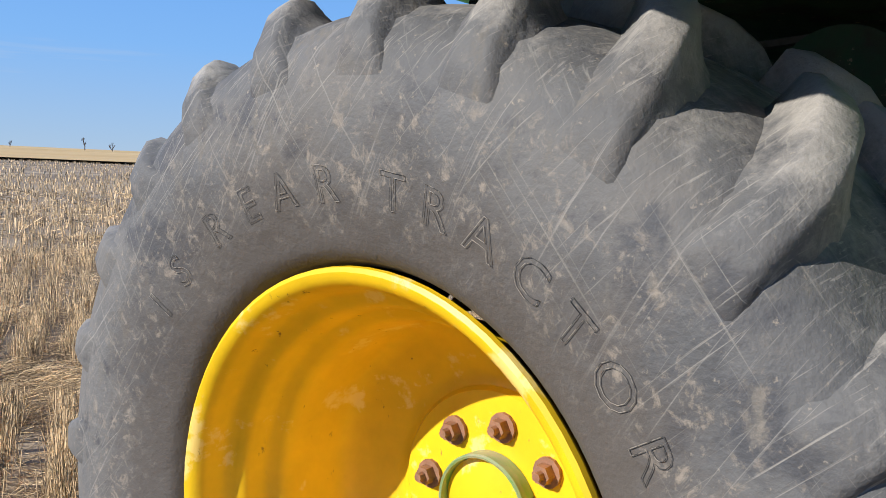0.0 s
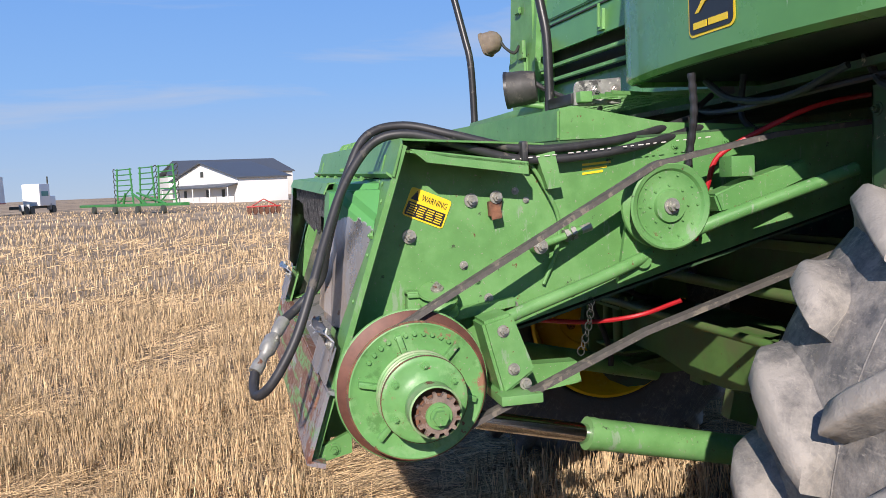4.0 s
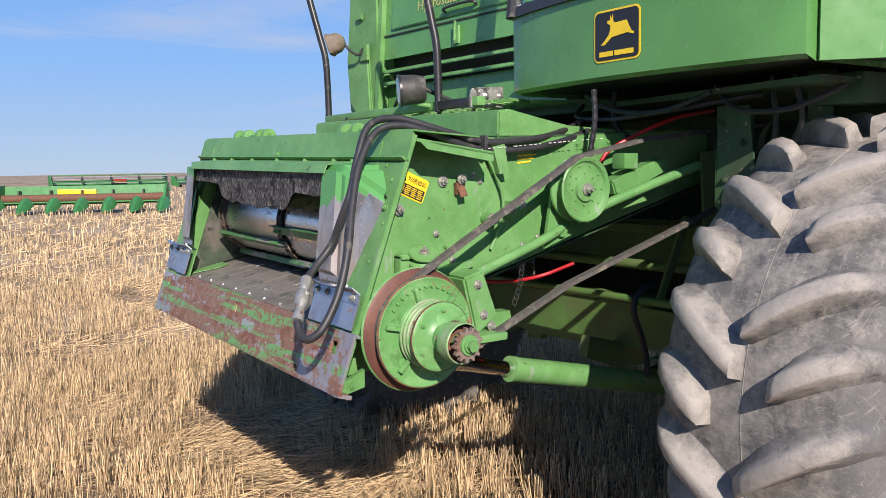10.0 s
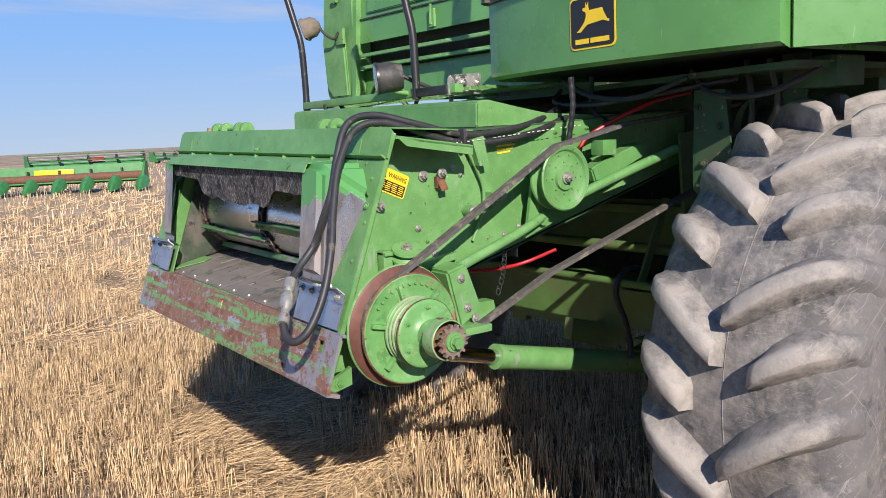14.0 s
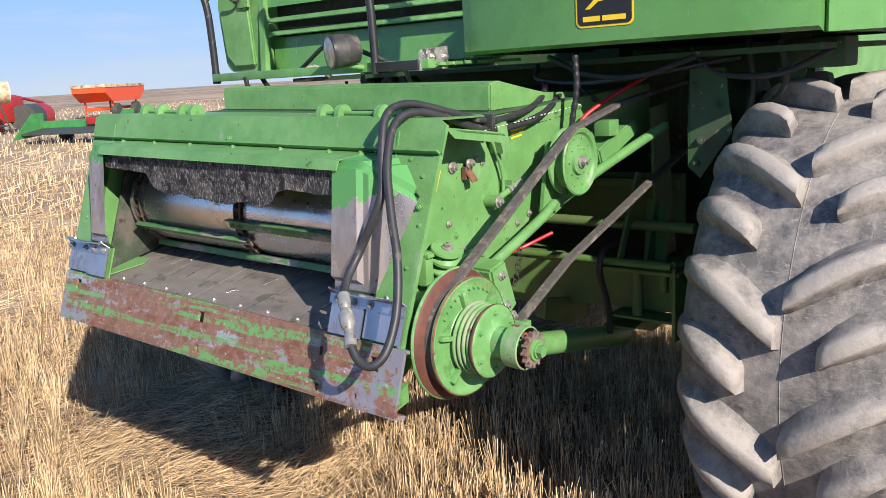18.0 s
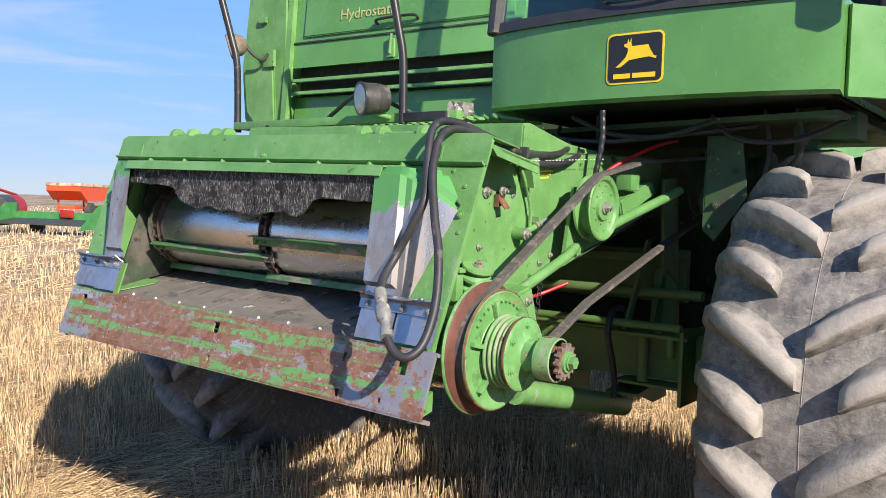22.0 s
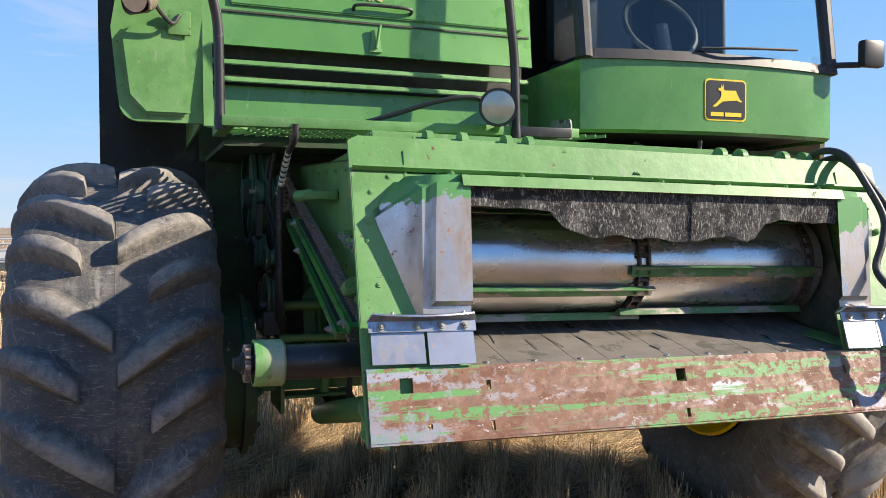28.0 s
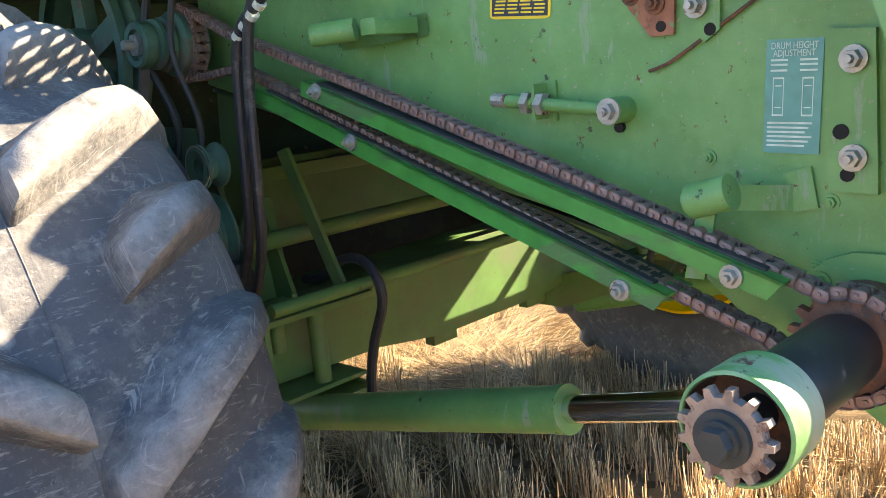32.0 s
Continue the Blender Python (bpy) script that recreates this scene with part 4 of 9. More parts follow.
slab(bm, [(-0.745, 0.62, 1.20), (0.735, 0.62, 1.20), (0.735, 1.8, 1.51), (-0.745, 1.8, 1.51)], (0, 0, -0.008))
part("feeder_shell", bm, m_green_dark, combine, "dusty dark green sheet-metal floor and roof of the feeder house")

# worn deck plate inside the opening
bm = bmesh.new()
slab(bm, [(-0.70, 0.068, 1.104), (0.70, 0.068, 1.104), (0.70, 0.60, 1.216), (-0.70, 0.60, 1.216)], (0, 0, -0.012))
deck = part("deck_plate", bm, m_deck, combine, "dark worn steel deck plate with scratches")
for k in range(14):
    bm = bmesh.new()
    x0 = -0.70 + 0.1 * k
    rz = 0.0014 + 0.0005 * ((k * 7) % 3)
    slab(bm, [(x0 + 0.0006, 0.070, 1.104), (x0 + 0.0990, 0.070, 1.104), (x0 + 0.0990, 0.60, 1.2157), (x0 + 0.0006, 0.60, 1.2157)], (0, 0, rz))
    part("deck_strip", bm, m_deck, deck)
bm = []
for k in range(9):
    x = -0.56 + 0.14 * k
    bolt(bm, (x, 0.085, 1.108), (0, -0.2, 1), 0.009, 0.004, False)
part("rivet", bm, m_steel, deck)
bm = bmesh.new()
for k in range(34):
    x, y = random.uniform(-0.6, 0.6), random.uniform(0.12, 0.36)
    ln = random.uniform(0.03, 0.12)
    z = 1.1075 + (y - 0.068) * 0.2105
    slab(bm, [(x, y, z), (x + random.uniform(-0.02, 0.02), y + ln, z + ln * 0.2105), (x + 0.002 + random.uniform(-0.02, 0.02), y + ln, z + ln * 0.2105), (x + 0.003, y, z)], (0, 0, 0.0009))
tagged(part("scuffing", bm, m_steel, deck), kind="stuff")

for sg in (-1, 1):
    bm = bmesh.new()
    slab(bm, [(sg * 0.70, 0.072, 1.1095), (sg * 0.655, 0.072, 1.1095), (sg * 0.60, 0.20, 1.1365), (sg * 0.62, 0.235, 1.144), (sg * 0.70, 0.235, 1.144)], (0, 0, 0.003))
    part("deck_end_strip", bm, m_green, deck, "green painted strip at the deck's end")

for sg in (-1, 1):  # dark plates added over the sunlit inner walls, for the opening's shade
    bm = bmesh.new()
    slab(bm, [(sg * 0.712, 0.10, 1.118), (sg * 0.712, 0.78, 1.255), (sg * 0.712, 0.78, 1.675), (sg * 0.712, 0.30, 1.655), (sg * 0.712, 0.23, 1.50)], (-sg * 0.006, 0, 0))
    part("side_liner", bm, m_liner, combine, "dark liner plate added to keep the feeder opening's inner wall dark")

# front drum with feeder chains and slats
DY, DZ, DR = 0.375, 1.365, 0.155
bm = bmesh.new()
lathe(bm, (DY, DZ), [(-0.69, 0.0), (-0.69, DR - 0.012), (-0.685, DR), (-0.03, DR), (-0.028, DR - 0.02), (0.028, DR - 0.02), (0.03, DR), (0.685, DR), (0.69, DR - 0.012), (0.69, 0.0)], 56)
drum = part("drum", bm, m_drum, combine, "shiny worn steel drum")


def link_mesh():
    bm = bmesh.new()
    for dx in (-0.016, 0.016):
        box(bm, (dx - 0.003, -0.022, -0.009), (dx + 0.003, 0.022, 0.009), 0.002)
    rod(bm, (-0.019, -0.016, 0), (0.019, -0.016, 0), 0.008, seg=8)
    me = bpy.data.meshes.new("chain_link")
    bm.to_mesh(me)
    bm.free()
    me.materials.append(m_darkchain)
    return me


link = link_mesh()
for x in (-0.62, 0.0, 0.62):
    for k in range(13):
        a = radians(110 + k * 13.2)  # round the front of the drum
        ob = place("chain_link", link, drum)
        rr = DR + 0.004
        ob.location = (x, DY + rr * math.cos(a), DZ + rr * math.sin(a))
        ob.rotation_euler = (a + math.pi / 2, 0, 0)


def slat(x0, x1, ang):
    """A green angle-iron slat on the chains, at an angle round the drum."""
    bm = bmesh.new()
    m = Matrix.Translation((0, DY, DZ)) @ Matrix.Rotation(radians(ang), 4, "X")
    box(bm, (x0, -0.020, DR + 0.010), (x1, 0.014, DR + 0.0135), 0.001, m)
    box(bm, (x0, 0.0105, DR + 0.010), (x1, 0.014, DR + 0.034), 0.001, m)
    for x in (x0 + 0.02, x0 + 0.06, x1 - 0.06, x1 - 0.02):
        bolt(bm, m @ Vector((x, -0.008, DR + 0.0135)), m.to_3x3() @ Vector((0, 0, 1)), 0.007, 0.007, False)
    part("slat", bm, m_slat, combine, "dull green painted conveyor slat")


for x0, x1, ang in ((-0.645, 0.04, 24), (-0.045, 0.645, 96), (-0.645, 0.04, 118), (-0.045, 0.645, 150), (-0.645, 0.04, 160), (-0.045, 0.645, 30)):
    slat(x0, x1, ang)

# torn rubber flap hanging over the opening, in two overlapping pieces
def flap(x0, x1, n_off, seed):
    bm = bmesh.new()
    cols, rows_ = 70, 8
    random.seed(seed)
    top, back = [], []
    grid = []
    for i in range(cols + 1):
        u = i / cols
        x = x0 + (x1 - x0) * u
        drop = flap_drop(x) * (1 + 0.07 * noise.noise((x * 16, seed, 0))) + 0.003 * noise.noise((x * 90, seed, 2))
        col = []
        for j in range(rows_ + 1):
            w = j / rows_
            n = n_off + 0.104 - 0.05 * w * drop / 0.14 + w * w * (0.010 * noise.noise((x * 9, seed, 4)) + 0.003 * math.sin(x * 46 + seed))
            col.append(bm.verts.new(F(x, 0.652 - drop * w, n)))
        grid.append(col)
    for a, b in zip(grid, grid[1:]):
        for j in range(rows_):
            bm.faces.new((a[j], b[j], b[j + 1], a[j + 1]))
    bmesh.ops.solidify(bm, geom=bm.faces[:], thickness=0.006)
    part("rubber_flap", bm, m_flap, combine, "torn cracked black rubber flap")


def flap_drop(x):
    pts = [(-0.66, 0.055), (-0.45, 0.062), (-0.37, 0.066), (-0.33, 0.105), (-0.28, 0.128), (-0.1, 0.13), (0.1, 0.142), (0.14, 0.135), (0.16, 0.125), (0.25, 0.135), (0.31, 0.132), (0.35, 0.09), (0.40, 0.078), (0.55, 0.082), (0.66, 0.084)]
    for (a, da), (b, db) in zip(pts, pts[1:]):
        if a <= x <= b:
            return da + (db - da) * (x - a) / (b - a)
    return 0.07


flap(-0.632, 0.10, 0.0, 3)
flap(0.085, 0.632, 0.007, 8)

# bare steel corner shrouds with green tops, and the bracket plates below them
for sg in (-1, 1):
    q = lambda x, s, n: F(sg * x, s, n)
    A, B, C, D = q(0.612, 0.668, 0.122), q(0.725, 0.664, 0.118), q(0.735, 0.325, 0.045), q(0.612, 0.325, 0.045)
    E_, G, H = q(0.855, 0.60, 0.004), q(0.775, 0.700, 0.004), q(0.752, 0.315, 0.004)
    I, J, K = q(0.612, 0.712, 0.006), q(0.612, 0.30, 0.0), q(0.742, 0.30, 0.0)
    bm = bmesh.new()
    for quad in ((A, B, C, D), (B, E_, H, C), (D, C, K, J), (B, G, E_), (I, G, B, A)):
        bm.faces.new([bm.verts.new(p) for p in quad])
    bmesh.ops.remove_doubles(bm, verts=bm.verts, dist=1e-5)
    bmesh.ops.recalc_face_normals(bm, faces=bm.faces)
    bmesh.ops.bevel(bm, geom=[e for e in bm.edges if len(e.link_faces) == 2 and e.calc_face_angle() > 0.25], offset=0.020, segments=4, affect="EDGES", clamp_overlap=True)
    bmesh.ops.subdivide_edges(bm, edges=[e for e in bm.edges if e.calc_length() > 0.06], cuts=3, use_grid_fill=True)
    for v in bm.verts:
        v.co += FN * 0.003 * noise.noise(v.co * 9)
    part("corner_shroud", bm, m_shroud, combine, "bare steel corner shroud with green paint left at its top")
    # bracket: two plates, a bent shelf and its bolts
    bm = bmesh.new()
    for x0, x1, s0, s1, n in ((0.745, 0.885, 0.190, 0.285, 0.020), (0.612, 0.738, 0.185, 0.285, 0.024)):
        slab(bm, [q(x0, s0, n), q(x1, s0, n), q(x1, s1, n), q(x0, s1, n)], FN * 0.005)
    br = part("bracket_plate", bm, m_bluesteel, combine, "bare steel bracket plate beside the opening")
    bm = bmesh.new()
    slab(bm, [q(0.605, 0.270, 0.029), q(0.892, 0.270, 0.029), q(0.892, 0.298, 0.029), q(0.605, 0.298, 0.029)], FN * 0.004)
    slab(bm, [q(0.600, 0.296, 0.03), q(0.895, 0.296, 0.03)] + [q(0.885 - 0.27 * u, 0.300 + 0.010 * (2 * u - 1) ** 2, 0.050 + 0.022 * math.sin(math.pi * (0.1 + 0.8 * u))) for u in [k / 10 for k in range(11)]], FU * 0.004)
    part("bracket_shelf", bm, m_bluesteel, br)
    for x in (0.635, 0.70, 0.765, 0.86):
        bm = []
        bolt(bm, q(x, 0.284, 0.033), FN, 0.009, 0.008)
        part("bolt", bm, m_zinc, br)
    for x in (0.64, 0.83):
        bm = []
        bolt(bm, q(x, 0.305, 0.046), FU, 0.009, 0.009)
        part("bolt", bm, m_zinc, br)
    # foot lug below the lip's end
    bm = bmesh.new()
    fx = 0.835 if sg > 0 else 0.880
    slab(bm, [(sg * fx, 0.02, 0.918), (sg * fx, 0.10, 0.935), (sg * fx, 0.10, 0.99), (sg * fx, 0.02, 0.955)], (sg * 0.016, 0, 0))
    bolt(bm, (sg * (fx + 0.016), 0.055, 0.948), (sg, 0, 0), 0.011, 0.010)
    part("foot_lug", bm, m_green, combine)

settle(built, ASKEW)

# ---- drives on the sides of the feeder house ----
built = parts_now()
HY, HZ = 0.236, 1.086  # cross shaft


def groove(bm, centre, x0, x1, r_out, r_in, seg=48):
    """A V-belt sheave between x0 and x1."""
    w = x1 - x0
    lathe(bm, centre, [(x0, 0.02), (x0, r_out), (x0 + 0.12 * w, r_out), (x0 + 0.38 * w, r_in), (x0 + 0.62 * w, r_in), (x0 + 0.88 * w, r_out), (x1, r_out), (x1, 0.02)], seg)


# large variable-speed pulley on the +x side: inner disc, belt groove, outer disc, ribbed spring housing, neck
bm = bmesh.new()
lathe(bm, (HY, HZ), [(0.757, 0.03), (0.757, 0.10), (0.80, 0.105), (0.85, 0.11), (0.885, 0.125), (0.897, 0.168), (0.901, 0.189), (0.906, 0.192), (0.911, 0.190), (0.9125, 0.186), (0.9125, 0.10)], 64)
pul = part("drive_pulley", bm, m_pulley, combine, "large green V-belt drive pulley with a polished rusty groove")
bm = bmesh.new()
lathe(bm, (HY, HZ), [(0.9128, 0.188), (0.918, 0.180), (0.929, 0.128), (0.940, 0.128), (0.950, 0.162), (0.952, 0.164)], 64)
part("pulley_groove", bm, m_groove, pul, "rust-brown polished groove")
bm = bmesh.new()
lathe(bm, (HY, HZ), [(0.9522, 0.163), (0.954, 0.168), (0.958, 0.1705), (0.963, 0.169), (0.965, 0.163), (0.962, 0.154), (0.962, 0.098), (0.966, 0.094)], 64)
part("outer_disc", bm, m_pulley, pul, "green outer pulley disc with chipped edge")
bm = bmesh.new()
lathe(bm, (HY, HZ), [(0.9595, 0.1706), (0.9615, 0.1704), (0.9632, 0.1692), (0.9645, 0.1665)], 64)
part("rusty_edge", bm, m_rust, pul, "rusted edge of the outer disc")
# dark core: the shade deep between the rings, put in as colour
bm = bmesh.new()
lathe(bm, (HY, HZ), [(0.960, 0.070), (1.035, 0.070)], 48)
part("spring_core", bm, m_clutter, pul, "core between the spring rings, dark for the shade in the gaps")
for k, xr in enumerate((0.978, 0.993, 1.008, 1.022)):
    bm = bmesh.new()
    rr = 0.104 - 0.002 * k
    lathe(bm, (HY, HZ), [(xr - 0.005, 0.069), (xr - 0.0055, rr - 0.006), (xr - 0.003, rr - 0.001), (xr, rr), (xr + 0.003, rr - 0.001), (xr + 0.0055, rr - 0.006), (xr + 0.005, 0.069)], 56)
    part("spring_ring", bm, m_cup, pul, "rounded green spring ring")
bm = bmesh.new()
lathe(bm, (HY, HZ), [(1.032, 0.07), (1.032, 0.098), (1.035, 0.102), (1.042, 0.102), (1.045, 0.098), (1.046, 0.090), (1.048, 0.066), (1.053, 0.054), (1.060, 0.045), (1.102, 0.043)], 56)
part("pulley_face", bm, m_pulley, pul, "green outer pulley face and neck")
bm = bmesh.new()
lathe(bm, (HY, HZ), [(1.0340, 0.1022), (1.0365, 0.1035), (1.0415, 0.1035), (1.0435, 0.1022)], 56)
part("rusty_edge", bm, m_rust, pul, "rusted edge of the disc")
for k in range(6):
    bm = bmesh.new()
    m = Matrix.Translation((0, HY, HZ)) @ Matrix.Rotation(k * math.tau / 6 + 0.3, 4, "X")
    box(bm, (0.960, -0.007, 0.095), (0.978, 0.007, 0.146), 0.003, m)
    part("rib", bm, m_pulley, pul)
bm = []
for k in range(6):
    a = k * math.tau / 6 + 0.5
    bolt(bm, (1.046, HY + 0.080 * math.cos(a), HZ + 0.080 * math.sin(a)), (1, 0, 0), 0.0075, 0.007)
part("bolt", bm, m_pulley, pul)
bm = []
for k in range(11):
    a = radians(55 + k * 9)
    rod(bm, (0.961, HY + 0.140 * math.cos(a), HZ + 0.140 * math.sin(a)), (0.969, HY + 0.140 * math.cos(a), HZ + 0.140 * math.sin(a)), 0.0065, 0.005, seg=8)
part("balance_stud", bm, m_pulley, pul)
# hub cup with sprocket at the shaft's end, on both sides
for sg, x_in in ((1, 1.098), (-1, -1.07)):
    ln = 0.054 if sg > 0 else 0.078
    c = (HY, HZ)
    q = 0.90 if sg > 0 else 0.92
    bm = bmesh.new()
    lathe(bm, c, [(x_in, 0.035), (x_in, 0.060 * q), (x_in + sg * 0.006, 0.066 * q), (x_in + sg * ln, 0.066 * q), (x_in + sg * (ln + 0.002), 0.062 * q), (x_in + sg * ln, 0.0605 * q), (x_in + sg * 0.02, 0.059 * q), (x_in + sg * 0.02, 0.0)], 40)
    cup = part("hub_cup", bm, m_cup, combine, "scraped pale green hub cup")
    bm = bmesh.new()
    lathe(bm, c, [(x_in + sg * 0.022, 0.0), (x_in + sg * 0.024, 0.058 * q), (x_in + sg * (ln - 0.0005), 0.0597 * q)], 36)
    part("cup_inside", bm, m_rust, cup, "rusty inside of the cup")
    bm = bmesh.new()
    lo, hi = sorted((x_in + sg * (ln + 0.010), x_in + sg * (ln + 0.024)))
    gear(bm, c, lo, hi, 0.0405, 0.050, 13, 0.022)
    part("sprocket", bm, m_sprocket, cup, "worn toothed sprocket")
    bm = bmesh.new()
    lo = x_in + sg * (ln + 0.0245)
    lathe(bm, c, [(lo - sg * 0.004, 0.030), (lo + sg * 0.006, 0.029), (lo + sg * 0.006, 0.0)], 28)
    rod(bm, (x_in, *c), (lo + sg * 0.012, *c), 0.021, seg=16)
    rod(bm, (lo + sg * 0.008, *c), (lo + sg * 0.026, *c), 0.017, seg=6)
    part("shaft_end", bm, m_green if sg > 0 else m_clutter, cup)
bm = bmesh.new()
rod(bm, (-0.80, HY, HZ), (0.80, HY, HZ), 0.028)
part("cross_shaft", bm, m_green_dark, combine)
# black tube guard and chain sprocket on the -x side
bm = bmesh.new()
lathe(bm, (HY, HZ), [(-0.850, 0.03), (-0.850, 0.044), (-0.862, 0.047), (-1.06, 0.047), (-1.072, 0.044)], 36)
part("tube_guard", bm, m_blackpaint, combine, "black tube guard over the shaft")
bm = bmesh.new()
gear(bm, (HY, HZ), -0.844, -0.828, 0.060, 0.074, 16, 0.03)
rod(bm, (-0.77, HY, HZ), (-0.80, HY, HZ), 0.07, seg=24)
part("chain_sprocket", bm, m_rust, combine, "rusty chain sprocket")
bm = bmesh.new()
slab(bm, [(-0.757, HY + 0.105 * math.cos(radians(a)), HZ + 0.105 * math.sin(radians(a))) for a in range(0, 360, 20)], (-0.012, 0, 0))
for k in range(4):
    a = radians(45 + 90 * k)
    bolt(bm, (-0.769, HY + 0.085 * math.cos(a), HZ + 0.085 * math.sin(a)), (-1, 0, 0), 0.011, 0.012)
part("bearing_flange", bm, m_green, combine)

# idler pulley and belt
IY, IZ = 0.944, 1.492
bm = bmesh.new()
lathe(bm, (IY, IZ), [(0.835, 0.02), (0.84, 0.108), (0.845, 0.114), (0.852, 0.112), (0.860, 0.094), (0.888, 0.094), (0.896, 0.112), (0.904, 0.115), (0.908, 0.110), (0.904, 0.098), (0.896, 0.092), (0.890, 0.07), (0.895, 0.045), (0.905, 0.042), (0.906, 0.0)], 56)
idl = part("idler_pulley", bm, m_green, combine, "green flat idler pulley with riveted disc")
bm = []
for r, n_, z0 in ((0.083, 10, 0.892), (0.055, 8, 0.893)):
    for k in range(n_):
        a = k * math.tau / n_
        rod(bm, (z0, IY + r * math.cos(a), IZ + r * math.sin(a)), (z0 + 0.005, IY + r * math.cos(a), IZ + r * math.sin(a)), 0.0042, 0.003, seg=8)
part("rivet", bm, m_green, idl)
bm = bmesh.new()
rod(bm, (0.76, IY, IZ), (0.92, IY, IZ), 0.014)
bolt(bm, (0.905, IY, IZ), (1, 0, 0), 0.015, 0.022)
part("axle_bolt", bm, m_zinc, idl, "dull axle bolt with traces of rust")


def arc(cy, cz, r, a0, a1, n=14):
    return [(cy + r * math.cos(radians(a0 + (a1 - a0) * k / n)), cz + r * math.sin(radians(a0 + (a1 - a0) * k / n))) for k in range(n + 1)]


belt_line = [(2.02, 1.735)] + [(1.262, 1.668)] + arc(IY, IZ, 0.116, 88, 122, 8)[1:] + arc(HY, HZ, 0.150, 121, 290, 22) + [(0.868, 1.164), (1.55, 1.36), (2.02, 1.49)]
bm = bmesh.new()
ribbon(bm, [(0.931 - 0.043 * min(1, max(0, (y - 0.3) / 0.7)), y, z) for y, z in belt_line], (1, 0, 0), 0.030, 0.014)
belt = part("drive_belt", bm, m_belt, combine, "worn grey ribbed rubber drive belt")
bm = bmesh.new()
groove(bm, (2.02, 1.61), 0.83, 0.915, 0.14, 0.12)
part("rear_pulley", bm, m_green_dark, combine)

# idler arm, tube strut and its plates on the +x side
bm = bmesh.new()
slab(bm, [(0.800, 0.42, 1.225), (0.800, 0.50, 1.245), (0.800, 0.56, 1.09), (0.800, 0.47, 1.03)], (0.10, 0, 0))
bmesh.ops.bevel(bm, geom=bm.edges[:], offset=0.008, segments=2, affect="EDGES")
box(bm, (0.80, 0.45, 1.02), (0.95, 0.56, 1.045), 0.004)
arm = part("tension_bracket", bm, m_green, combine, "green belt tensioner bracket")
bm = []
for y, z in ((0.475, 1.20), (0.50, 1.10), (0.53, 1.06)):
    bolt(bm, (0.90, y, z), (1, 0, 0), 0.011, 0.012)
part("bolt", bm, m_zinc, arm)
bm = bmesh.new()
pipe(bm, [(0.85, 0.47, 1.212), (0.85, 0.56, 1.243), (0.84, 0.80, 1.318), (0.82, 0.93, 1.362)], 0.017, 14, 5, lambda u: 0.85 if u > 0.92 or u < 0.08 else 1.0)
part("tube_strut", bm, m_green, combine, "green painted tube strut")
bm = bmesh.new()
pipe(bm, [(0.86, 0.94, 1.385), (0.90, 1.10, 1.452), (0.965, 1.46, 1.570)], 0.018, 14, 5)
part("tube_strut", bm, m_green, combine, "green painted tube strut")
bm = bmesh.new()
slab(bm, [(0.805, 0.83, 1.285), (0.805, 0.97, 1.33), (0.805, 1.02, 1.42), (0.805, 0.99, 1.56), (0.805, 0.88, 1.56), (0.805, 0.85, 1.40)], (0.014, 0, 0))
rod(bm, (0.81, 0.90, 1.345), (0.836, 0.90, 1.345), 0.022)
part("idler_arm", bm, m_green, combine, "green idler arm plate")
bm = bmesh.new()
box(bm, (0.752, 0.30, 1.20), (0.80, 0.345, 1.235), 0.004)
rod(bm, (0.75, 0.29, 1.19), (0.75, 0.29, 1.285), 0.014)
slab(bm, [(0.751, 0.33, 1.235), (0.751, 0.55, 1.262), (0.751, 0.55, 1.24), (0.751, 0.33, 1.205)], (0.03, 0, 0))
part("guard_bracket", bm, m_green, combine)
axis = Vector((0.35, -0.15, 0.92)).normalized()
c = Vector((0.80, 0.335, 1.272))
bm = bmesh.new()
lathe(bm, (0, 0), [(-0.036, 0.012), (-0.036, 0.050), (-0.030, 0.050), (-0.018, 0.036), (-0.004, 0.050), (0.004, 0.050), (0.016, 0.036), (0.030, 0.050), (0.036, 0.048), (0.036, 0.0)], 32)
bmesh.ops.transform(bm, matrix=Matrix.Translation(c) @ Vector((1, 0, 0)).rotation_difference(axis).to_matrix().to_4x4(), verts=bm.verts[:])
guide = part("guide_pulley", bm, m_green, combine, "small double-grooved guide pulley lying flat")
bm = bmesh.new()
bolt(bm, c + axis * 0.036, axis, 0.012, 0.014)
part("bolt", bm, m_zinc, guide)
bm = bmesh.new()
box(bm, (0.752, 0.255, 1.20), (0.79, 0.29, 1.30), 0.004)
box(bm, (0.752, 0.255, 1.285), (0.80, 0.36, 1.297), 0.003)
part("guide_bracket", bm, m_green, combine)
